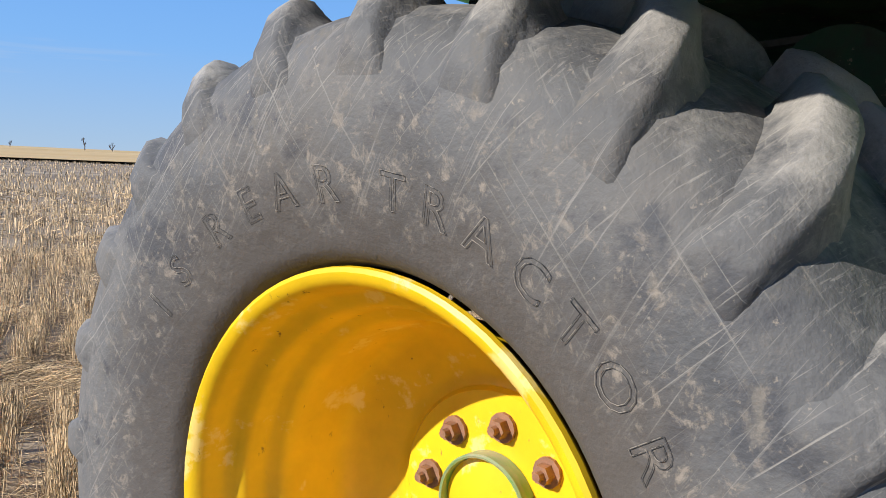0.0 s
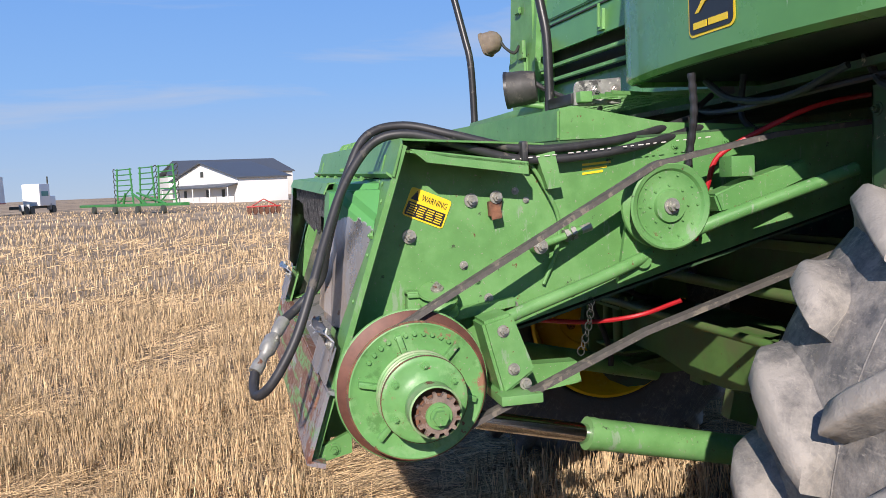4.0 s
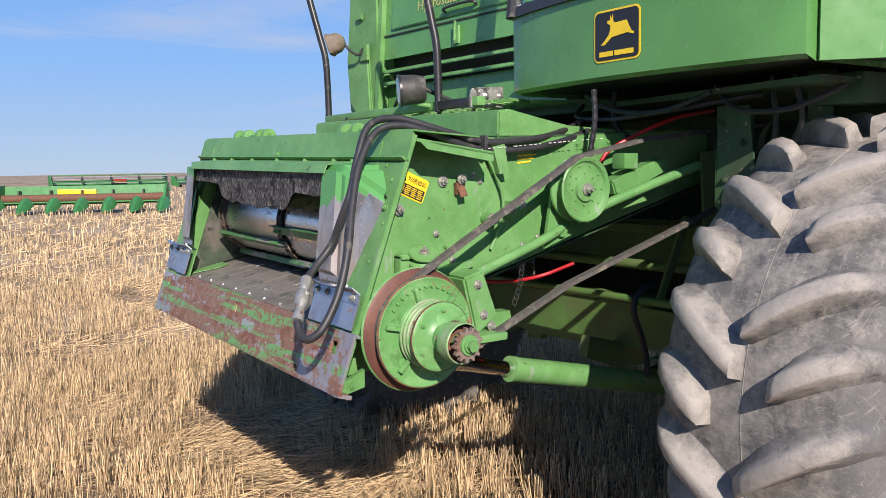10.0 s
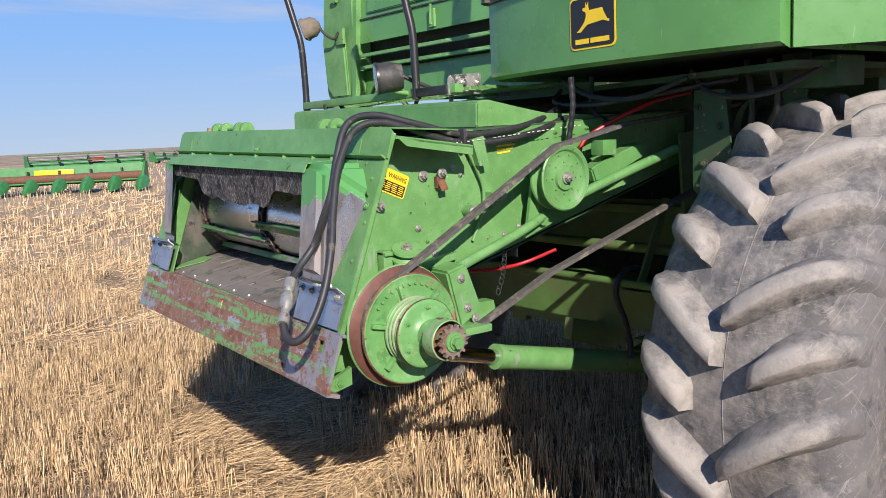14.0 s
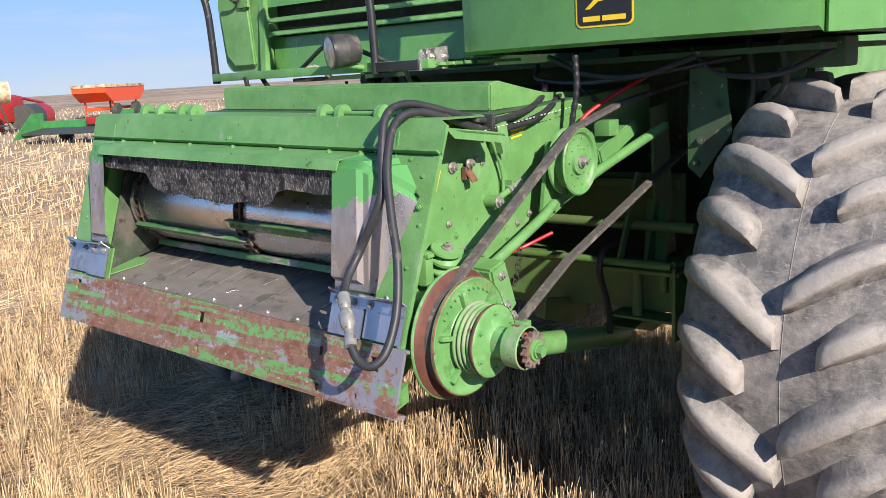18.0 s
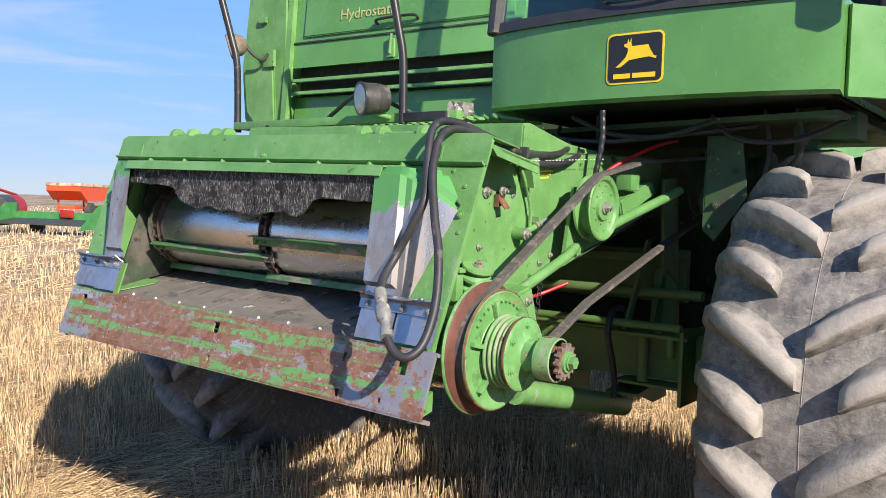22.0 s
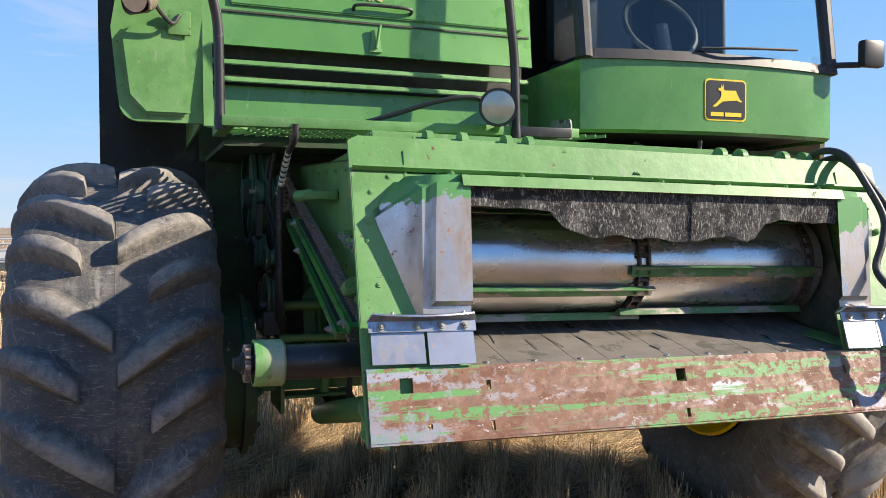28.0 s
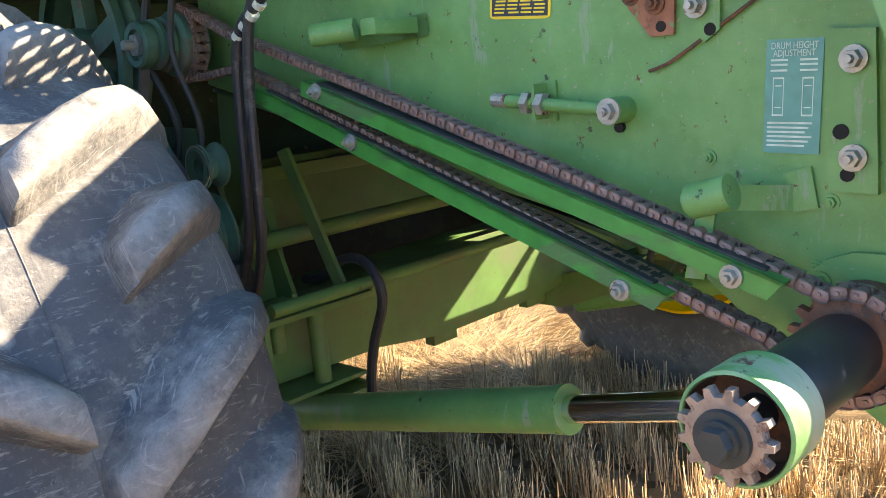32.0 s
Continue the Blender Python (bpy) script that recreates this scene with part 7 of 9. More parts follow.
pipe(bm, [(0.45, 1.30, 1.80), (0.5, 1.22, 1.75), (0.7, 1.2, 1.73), (0.95, 1.25, 1.75), (1.2, 1.4, 1.79)], 0.009, 8, 6)
pipe(bm, [(1.05, 1.35, 1.83), (1.15, 1.33, 1.74), (1.35, 1.33, 1.73), (1.5, 1.4, 1.80)], 0.010, 8, 6)
part("cable", bm, m_black, combine, "loose black cable")
# hoses across the feeder's top
bm = bmesh.new()
pipe(bm, [(-0.35, 1.15, 1.82), (-0.30, 1.10, 1.76), (-0.22, 1.12, 1.735)], 0.010, 8, 5)
pipe(bm, [(-0.15, 1.2, 1.82), (-0.05, 1.12, 1.76), (0.0, 1.10, 1.73)], 0.010, 8, 5)
part("cable", bm, m_black, combine, "loose black cable")

for k, (y0, z0, y1, z1, x) in enumerate(((1.63, 1.273, 1.80, 1.43, -0.955), (1.63, 1.077, 1.95, 1.10, -0.965), (1.80, 1.27, 2.02, 1.39, -0.975), (1.72, 1.62, 1.80, 1.43, -0.975))):
    bm = bmesh.new()
    ribbon(bm, [(x, y0, z0), (x, y1, z1)], (1, 0, 0), 0.022, 0.010)
    part("small_belt", bm, m_belt, combine, "small worn drive belt")
for k in range(3):
    bm = bmesh.new()
    y = 1.62 + 0.12 * k
    pipe(bm, [(-0.93, y, 1.78), (-0.95, y + 0.03, 1.60), (-0.92, y + 0.01 - 0.02 * k, 1.42), (-0.94, y + 0.05, 1.22), (-0.90, y + 0.02, 1.02)], 0.008 + 0.002 * (k % 3), 8, 6)
    part("hydraulic_line", bm, m_clutter, combine)
bm = bmesh.new()
slab(bm, [(-0.92, 1.66, 1.42), (-0.92, 1.98, 1.44), (-0.92, 2.0, 1.0), (-0.92, 1.55, 1.0), (-0.92, 1.52, 1.12)], (0.012, 0, 0))
part("drive_bracket", bm, m_green_dark, combine, "dusty dark green bracket plate behind the small pulleys")
bm = bmesh.new()
box(bm, (-1.0, 1.50, 1.02), (-0.92, 1.62, 1.12), 0.012)
rod(bm, (-1.02, 1.55, 1.07), (-0.90, 1.55, 1.07), 0.03)
part("tension_arm", bm, m_clutter, combine)
bm = bmesh.new()
rod(bm, (-0.97, 1.86, 1.02), (-1.0, 1.50, 1.15), 0.012)
part("tension_rod", bm, m_clutter, combine)
# castings, hoses and brackets in the dark under the cab on the +x side
for x, y, z, r in ((1.10, 1.75, 1.62, 0.10), (1.0, 1.62, 1.52, 0.06)):
    bm = bmesh.new()
    lathe(bm, (y, z), [(x - 0.06, 0.02), (x - 0.06, r), (x - 0.03, r), (x - 0.02, r * 0.8), (x + 0.02, r * 0.8), (x + 0.03, r), (x + 0.06, r), (x + 0.062, r * 0.4), (x + 0.09, r * 0.3), (x + 0.09, 0.0)], 32)
    part("belt_pulley", bm, m_green_dark, combine, "dusty dark green pulley under the cab")
for pts in ([(0.55, 1.22, 1.83), (0.72, 1.20, 1.76), (0.92, 1.22, 1.745), (1.10, 1.26, 1.80)], [(1.22, 1.42, 1.85), (1.24, 1.42, 1.68), (1.20, 1.45, 1.52), (1.22, 1.5, 1.35)], [(0.62, 1.30, 1.84), (0.64, 1.28, 1.72), (0.70, 1.30, 1.66)], [(1.35, 1.35, 1.84), (1.36, 1.38, 1.70), (1.28, 1.45, 1.62)]):
    bm = bmesh.new()
    pipe(bm, pts, 0.010, 8, 6)
    part("cable", bm, m_clutter, combine, "loose greasy cable")
bm = bmesh.new()
slab(bm, [(1.30, 1.50, 1.86), (1.40, 1.50, 1.86), (1.36, 1.52, 1.55), (1.30, 1.52, 1.55)], (0, 0.012, 0))
box(bm, (1.36, 1.45, 1.74), (1.52, 1.62, 1.84), 0.01)
part("hanger_bracket", bm, m_green_dark, combine, "dusty dark green hanger bracket under the cab")
# hose with a spiral of pale tape, coming down from the platform on the -x side
WRAP = [(-0.95, 0.985, 1.83), (-0.95, 1.01, 1.774), (-0.95, 1.146, 1.742), (-0.95, 1.275, 1.669), (-0.95, 1.377, 1.603), (-0.95, 1.41, 1.458), (-0.95, 1.437, 1.212), (-0.94, 1.50, 1.09), (-0.90, 1.60, 1.0)]
bm = bmesh.new()
pipe(bm, WRAP, 0.0115, 10, 7)
wrapped = part("wrapped_hose", bm, m_black, combine, "black hose wound with pale tape")
bm = bmesh.new()
pipe(bm, [(-0.93, 1.06, 1.83), (-0.94, 1.12, 1.77), (-0.945, 1.24, 1.72), (-0.95, 1.325, 1.645), (-0.95, 1.365, 1.50), (-0.95, 1.385, 1.30), (-0.945, 1.41, 1.16), (-0.92, 1.50, 1.04), (-0.88, 1.60, 0.99)], 0.0115, 10, 7)
part("hydraulic_line", bm, m_black, combine, "black hydraulic line")
for k in range(9):
    u = 0.28 + k * 0.08
    p = Vector(WRAP[2]).lerp(Vector(WRAP[4]), (u - 0.28) / 0.64)
    d = (Vector(WRAP[4]) - Vector(WRAP[2])).normalized()
    bm = bmesh.new()
    rod(bm, p - d * 0.007, p + d * 0.007, 0.0130, seg=10)
    part("tape_band", bm, m_tape, wrapped, "pale tape band")

settle(built, CAB)

# ---- stubble and loose straw ----
def stems(name, spots, heights, radius, lean, mat, label, curl=0.0):
    """Many thin three-sided stems as one mesh of kind stuff: spots (n, 2), heights (n,)."""
    n = len(spots)
    rng = np.random.default_rng(11 + n)
    ang = rng.uniform(0, math.tau, n)
    tilt = np.abs(rng.normal(0, lean, n))
    away = np.stack([np.cos(ang) * np.sin(tilt), np.sin(ang) * np.sin(tilt), np.cos(tilt)], 1)
    base = np.c_[spots, np.full(n, -0.02)]
    top = base + away * heights[:, None]
    spin = rng.uniform(0, math.tau, n)
    verts = np.empty((n, 6, 3))
    for k in range(3):
        off = np.stack([np.cos(spin + k * math.tau / 3), np.sin(spin + k * math.tau / 3), np.zeros(n)], 1)
        verts[:, k] = base + off * (radius * 1.25)[:, None]
        verts[:, 3 + k] = top + off * radius[:, None]
    faces = np.array([[0, 1, 4, 3], [1, 2, 5, 4], [2, 0, 3, 5]])
    quads = (np.arange(n)[:, None, None] * 6 + faces[None]).reshape(-1, 4)
    write_quads(name, verts.reshape(-1, 3), quads, mat, label)


def write_quads(name, verts, quads, mat, label):
    me = bpy.data.meshes.new(name)
    me.vertices.add(len(verts))
    me.vertices.foreach_set("co", verts.astype(np.float32).ravel())
    me.loops.add(quads.size)
    me.loops.foreach_set("vertex_index", quads.astype(np.int32).ravel())
    me.polygons.add(len(quads))
    me.polygons.foreach_set("loop_start", np.arange(0, quads.size, 4, dtype=np.int32))
    me.update(calc_edges=True)
    me.materials.append(mat)
    tagged(new(name, me), label, "stubble", kind="stuff")


def straws(name, spots, length, radius, z_max, mat, label, seed):
    """Loose straws lying about on the ground."""
    n = len(spots)
    rng = np.random.default_rng(seed)
    swirl = np.array([noise.noise((x * 0.55, y * 0.55, 3)) + 0.6 * noise.noise((x * 1.7, y * 1.7, 9)) for x, y in spots])
    ang = 0.9 + 2.6 * swirl + rng.normal(0, 0.55, n)
    rise = rng.normal(0.0, 0.22, n)
    ln = rng.uniform(0.35, 1.0, n) * length
    way = np.stack([np.cos(ang) * np.cos(rise), np.sin(ang) * np.cos(rise), np.abs(np.sin(rise))], 1)
    z = rng.uniform(0, 1, n) ** 2 * z_max + 0.004
    a = np.c_[spots, z]
    b = a + way * ln[:, None]
    side = np.stack([-np.sin(ang), np.cos(ang), np.zeros(n)], 1)
    verts = np.empty((n, 6, 3))
    for k in range(3):
        off = side * math.cos(k * math.tau / 3) + np.array([0, 0, 1.0]) * math.sin(k * math.tau / 3)
        verts[:, k] = a + off * radius
        verts[:, 3 + k] = b + off * radius
    faces = np.array([[0, 1, 4, 3], [1, 2, 5, 4], [2, 0, 3, 5]])
    quads = (np.arange(n)[:, None, None] * 6 + faces[None]).reshape(-1, 4)
    write_quads(name, verts.reshape(-1, 3), quads, mat, label)


ROW, ROW_TURN = 0.30, radians(62)  # drill rows: distance and heading


def rows_of(rng, n, centre, r0, r1, spread):
    """Spots along drill rows in a ring round centre."""
    rad = np.sqrt(rng.uniform(r0 ** 2, r1 ** 2, n))
    a = rng.uniform(0, math.tau, n)
    p = np.stack([rad * np.cos(a), rad * np.sin(a)], 1)
    c, s = math.cos(ROW_TURN), math.sin(ROW_TURN)
    u, v = p[:, 0] * c + p[:, 1] * s, -p[:, 0] * s + p[:, 1] * c
    v = np.round(v / ROW) * ROW + rng.normal(0, spread, n)
    u = u + 0.03 * np.sin(u * 40)
    tuft = np.sin(u * 61 + np.round(v / ROW) * 2.1) * np.sin(u * 23 - np.round(v / ROW) * 1.3)  # plants stand in tufts along the row
    keep = rng.uniform(0, 1, n) < 0.58 + 0.30 * np.sin(u * 7 + v * 5) * np.sin(u * 2.3 - v * 3.1) + 0.34 * tuft
    q = np.stack([u * c - v * s, u * s + v * c], 1)[keep] + np.array(centre)
    if r1 < 10:  # gaps where the straw lies flat
        q = q[rng.uniform(-0.12, 0.12, len(q)) + np.array([noise.noise((x * 0.9, y * 0.9, 7)) for x, y in q]) < 0.2]
    for sx in (-1, 1):  # wheels press it flat
        q = q[~((np.abs(q[:, 0] - sx * 1.54) < 0.33) & (np.abs(q[:, 1] - WY) < 0.30))]
    return q


rng0 = np.random.default_rng(4)
for r0, r1, n, rad, hgt, spread in ((0, 4.2, 135000, 0.0018, 0.19, 0.042), (4.2, 9, 140000, 0.0026, 0.19, 0.06), (9, 20, 60000, 0.007, 0.19, 0.1), (20, 46, 60000, 0.013, 0.2, 0.2), (46, 110, 50000, 0.028, 0.22, 0.4)):
    p = rows_of(rng0, n, (0.2, 0.0), r0, r1, spread)
    h = rng0.normal(hgt, hgt * 0.16, len(p)).clip(0.05, 0.33)
    stems("stubble", p, h, rng0.uniform(0.7, 1.3, len(p)) * rad, 0.2, m_straw, "cut wheat stubble standing in drill rows")
for r0, r1, n, ln, rad in ((0, 5, 150000, 0.26, 0.0015), (5, 12, 100000, 0.32, 0.0026), (12, 30, 26000, 0.55, 0.009)):
    rr = np.sqrt(rng0.uniform(r0 ** 2, r1 ** 2, n))
    a = rng0.uniform(0, math.tau, n)
    p = np.stack([0.2 + rr * np.cos(a), rr * np.sin(a)], 1)
    clump = np.array([noise.noise((x * 0.9, y * 0.9, 7)) for x, y in p])
    p = p[rng0.uniform(-0.5, 0.5, n) < clump * 1.7 + 0.12]
    straws("loose_straw", p, ln, rad, 0.07, m_straw, "loose threshed straw lying on the ground", n)

# ---- decals ----
built = parts_now()
def flat_plate(name, pts, thick, mat, parent, label=""):
    bm = bmesh.new()
    slab(bm, pts, thick)
    return part(name, bm, mat, parent, label, smooth=False)


def warning_decal(at, right, up, w, h):
    """A yellow WARNING sticker with a black lower half and illegible small print as bars."""
    right, up = Vector(right).normalized(), Vector(up).normalized()
    out = right.cross(up).normalized()
    P = lambda x, y, n=0.0: Vector(at) + right * x * w + up * y * h + out * n
    base = flat_plate("warning_decal", [P(x, y) for x, y in [(a / 1.0, b) for a, b in rounded(1.0, 1.0, 0.09, 4)]], out * 0.0012, m_decal_y, combine, "yellow and black warning sticker")
    flat_plate("decal_text_field", [P(-0.46, -0.44, 0.0013), P(0.46, -0.44, 0.0013), P(0.46, 0.02, 0.0013), P(-0.46, 0.02, 0.0013)], out * 0.0006, m_decal_k, base)
    words("decal_word", "WARNING", 0.3 * h, axes_pose(P(0.12, 0.25, 0.0015), right, up), m_decal_k, base, fit=w * 0.62)
    flat_plate("decal_triangle", [P(-0.44, 0.10, 0.0013), P(-0.24, 0.10, 0.0013), P(-0.34, 0.42, 0.0013)], out * 0.0006, m_decal_k, base)
    for k in range(5):
        y = -0.05 - 0.078 * k
        for j in range(4):
            x0 = -0.42 + 0.215 * j + 0.01 * ((k * 7 + j * 3) % 4)
            flat_plate("print_bar", [P(x0, y - 0.02, 0.002), P(x0 + 0.17, y - 0.02, 0.002), P(x0 + 0.17, y + 0.016, 0.002), P(x0, y + 0.016, 0.002)], out * 0.0003, m_decal_y, base)


warning_decal((0.7462, 0.327, 1.512), (0, 0.92, -0.39), (0, 0.39, 0.92), 0.115, 0.078)
warning_decal((-0.7562, 0.783, 1.583), (0, -0.995, -0.10), (0, -0.10, 0.995), 0.128, 0.078)


def height_decal():
    """The blue-green adjustment sticker on the -x side."""
    at, right, up = Vector((-0.7562, 0.335, 1.392)), Vector((0, -0.998, -0.05)), Vector((0, -0.05, 0.998))
    out = right.cross(up)
    w, h = 0.075, 0.150
    P = lambda x, y, n=0.0: at + right * x * w + up * y * h + out * n
    base = flat_plate("adjustment_decal", [P(-0.5, -0.5), P(0.5, -0.5), P(0.5, 0.5), P(-0.5, 0.5)], out * 0.0012, m_decal_b, combine, "faded blue-green adjustment sticker with white print")
    words("decal_word", "DRUM HEIGHT", 0.0125, axes_pose(P(0, 0.44, 0.0015), right, up), m_print, base, fit=w * 0.82)
    words("decal_word", "ADJUSTMENT", 0.0125, axes_pose(P(0, 0.375, 0.0015), right, up), m_print, base, fit=w * 0.74)
    for x in (-0.26, 0.26):
        for y in (0.31, 0.27, 0.22):
            flat_plate("print_bar", [P(x - 0.15, y, 0.0014), P(x + 0.15, y, 0.0014), P(x + 0.15, y + 0.018, 0.0014), P(x - 0.15, y + 0.018, 0.0014)], out * 0.0003, m_print, base)
        for y0, y1, xa, xb in ((-0.17, 0.17, -0.10, -0.085), (-0.17, 0.17, 0.085, 0.10), (0.155, 0.17, -0.1, 0.1), (-0.17, -0.155, -0.1, 0.1), (0.09, 0.10, -0.06, 0.06), (-0.10, -0.09, -0.06, 0.06)):
            flat_plate("diagram_line", [P(x + xa, y0, 0.0014), P(x + xb, y0, 0.0014), P(x + xb, y1, 0.0014), P(x + xa, y1, 0.0014)], out * 0.0003, m_print, base)
    for k in range(6):
        y = -0.24 - 0.04 * k
        flat_plate("print_bar", [P(-0.44, y, 0.0014), P(0.36 - 0.06 * (k % 3), y, 0.0014), P(0.36 - 0.06 * (k % 3), y + 0.018, 0.0014), P(-0.44, y + 0.018, 0.0014)], out * 0.0003, m_print, base)


height_decal()
for k in range(3):  # small yellow print under the hoses
    y0, z = 0.765, 1.604 - 0.012 * k
    flat_plate("print_bar", [(0.7462, y0, z), (0.7462, y0 + 0.085 - 0.012 * k, z + 0.006), (0.7462, y0 + 0.085 - 0.012 * k, z + 0.012), (0.7462, y0, z + 0.006)], (0.0006, 0, 0), m_decal_y, combine)
words("panel_word", "Hydrostatic", 0.078, axes_pose((-0.70, 1.402, 2.42), (1, 0.052, 0), (0, 0.09, 1)), m_fadedgold, eng, "faded gold lettering on the engine panel")
bm = bmesh.new()
pipe(bm, [(-0.640, 1.404, 2.352), (-0.632, 1.382, 2.368), (-0.52, 1.386, 2.374), (-0.405, 1.394, 2.370), (-0.398, 1.417, 2.354)], 0.007, 8, 5)
part("panel_handle", bm, m_blackpaint, eng, "black grab handle")
settle(built, DRIVES)
# white print along the hoses
for i in range(26):
    if i % 7 == 6:
        continue
    a = Vector((0.8005, 0.56 + 0.0225 * i, 1.6455 + 0.00163 * i))
    w = 0.009 + 0.006 * ((i * 5) % 3) / 2
    flat_plate("hose_print", [a, a + Vector((0, w, 0.0008)), a + Vector((0, w, 0.0036)), a + Vector((0, 0, 0.0028))], (0.001, 0, 0), m_offwhite, hose)

# ---- things standing far off on the field ----
near_things = {ob.name for ob in scene.objects}


def far_wheel(bm, at, r, w, axis):
    at, axis = Vector(at), Vector(axis).normalized()
    rod(bm, at - axis * w / 2, at + axis * w / 2, r, seg=20)


class Spot:
    """A local frame on the field: x along the thing, y away from the viewer, z up."""

    def __init__(self, at, heading):
        self.m = Matrix.Translation((at[0], at[1], 0)) @ Matrix.Rotation(heading, 4, "Z")
        self.at = (at[0], at[1], 0)

    def __call__(self, x, y, z):
        return self.m @ Vector((x, y, z))


def between(a, b):
    """A spot in the middle of two ground places, x running from a to b."""
    return Spot(((a[0] + b[0]) / 2, (a[1] + b[1]) / 2), math.atan2(b[1] - a[1], b[0] - a[0]))


def fbox(s, lo, hi, bevel=0.02):
    bm = bmesh.new()
    box(bm, lo, hi, bevel, s.m)
    return bm


def fslab(s, pts, thick):
    bm = bmesh.new()
    slab(bm, [s(*p) for p in pts], s.m.to_3x3() @ Vector(thick))
    return bm


def corn_header(a, b, rows, label):
    s = between(a, b)
    w = math.hypot(b[0] - a[0], b[1] - a[1]) / 2
    t = thing("corn_header", s.at, label, "harvester header")
    part("back_panel", fslab(s, [(-w, 0.9, 0.35), (w, 0.9, 0.35), (w, 1.0, 1.12), (-w, 1.0, 1.12)], (0, 0.06, 0)), m_fargreen, t)
    part("trough", fslab(s, [(-w, 0.0, 0.45), (w, 0.0, 0.45), (w, 0.9, 0.38), (-w, 0.9, 0.38)], (0, 0, 0.05)), m_fargreen, t)
    bm = bmesh.new()
    rod(bm, s(-w, 0.55, 0.62), s(w, 0.55, 0.62), 0.17, seg=14)
    part("auger", bm, m_rust, t, "rusty auger tube")
    part("yellow_plate", fbox(s, (-w * 0.36, 0.86, 0.72), (w * 0.12, 0.92, 0.98)), m_decal_y, t, "yellow plate")
    for sx in (-1, 1):
        part("end_shield", fslab(s, [(sx * w, -1.1, 0.05), (sx * w, 1.05, 0.3), (sx * w, 1.05, 1.18), (sx * w, 0.4, 1.15)], (sx * 0.09, 0, 0)), m_fargreen, t)
    for k in range(rows + 1):
        x = -w + 2 * w * k / rows
        bm = bmesh.new()
        ring = []
        for y, rw, z0, h in ((-1.3, 0.03, 0.06, 0.06), (-0.9, 0.16, 0.10, 0.26), (-0.45, 0.26, 0.22, 0.36), (0.0, 0.28, 0.34, 0.34)):
            ring.append([bm.verts.new(s(x + dx * rw, y, z0 + h * dz)) for dx, dz in ((-1, 0), (-0.75, 0.55), (-0.3, 0.95), (0.3, 0.95), (0.75, 0.55), (1, 0))])
        for u, v in zip(ring, ring[1:]):
            for i in range(5):
                bm.faces.new((u[i], u[i + 1], v[i + 1], v[i]))
        bm.faces.new(ring[0])
        bm.faces.new(ring[-1][::-1])
        part("snout", bm, m_fargreen, t)
    for k in range(5):
        part("divider", fbox(s, (-w + (k + 0.5) * w * 0.38, 0.5, 0.45), (-w + (k + 0.5) * w * 0.38 + 0.05, 0.9, 0.95)), m_fardark, t)


def grain_header(a, b, top, label, mat, depth=1.2, reel=True):
    s = between(a, b)
    w = math.hypot(b[0] - a[0], b[1] - a[1]) / 2
    t = thing("grain_header", s.at, label, "harvester header")
    part("back_sheet", fslab(s, [(-w, 0.6, 0.45), (w, 0.6, 0.45), (w, 0.75, top * 0.72), (-w, 0.75, top * 0.72)], (0, 0.06, 0)), mat, t)
    part("table", fslab(s, [(-w, -0.5, 0.35), (w, -0.5, 0.35), (w, 0.6, 0.5), (-w, 0.6, 0.5)], (0, 0, 0.06)), m_fardark, t)
    for sx in (-1, 1):
        part("end_sheet", fslab(s, [(sx * w, -0.9, 0.2), (sx * w, 0.7, 0.3), (sx * w, 0.75, top), (sx * w, 0.2, top)], (sx * 0.06, 0, 0)), mat, t)
    if reel:
        for k in range(5):
            an = k * math.tau / 5
            bm = bmesh.new()
            rod(bm, s(-w, -0.1 + 0.32 * math.cos(an), top - 0.33 + 0.32 * math.sin(an)), s(w, -0.1 + 0.32 * math.cos(an), top - 0.33 + 0.32 * math.sin(an)), 0.03, seg=8)
            part("reel_bat", bm, mat if k % 2 else m_greysheet, t)
        for k in range(5):
            x = -w + 2 * w * k / 4
            bm = bmesh.new()
            rod(bm, s(x - 0.02, -0.1, top - 0.33), s(x + 0.02, -0.1, top - 0.33), 0.30, seg=10)
            part("reel_spider", bm, m_fardark, t)
    part("reflector", fbox(s, (w * 0.05, 0.52, top * 0.55), (w * 0.32, 0.62, top * 0.8)), m_redpaint, t, "red reflector panel")
    bm = bmesh.new()
    far_wheel(bm, s(-w * 0.6, 0.9, 0.3), 0.3, 0.2, s.m.to_3x3() @ Vector((0, 1, 0)))
    part("wheel", bm, m_fardark, t)
    return t


def rake(a, b, label):
    s = between(a, b)
    w = math.hypot(b[0] - a[0], b[1] - a[1]) / 2
    t = thing("disc_harrow", s.at, label, "tillage tool")
    for y in (-0.3, 0.3):
        part("beam", fbox(s, (-w, y - 0.05, 0.5), (w, y + 0.05, 0.6)), m_redpaint, t)
    for sx in (-1, 1):
        bm = bmesh.new()
        rod(bm, s(sx * w * 0.7, 0, 0.6), s(0, 0, 1.05), 0.04, seg=8)
        part("mast", bm, m_redpaint, t)
    n = max(6, int(w * 6))
    for k in range(n):
        x = -w + 2 * w * (k + 0.5) / n
        bm = bmesh.new()
        rod(bm, s(x - 0.03, -0.3, 0.28), s(x + 0.03, -0.26, 0.28), 0.27, seg=14)
        part("disc", bm, m_rust, t)


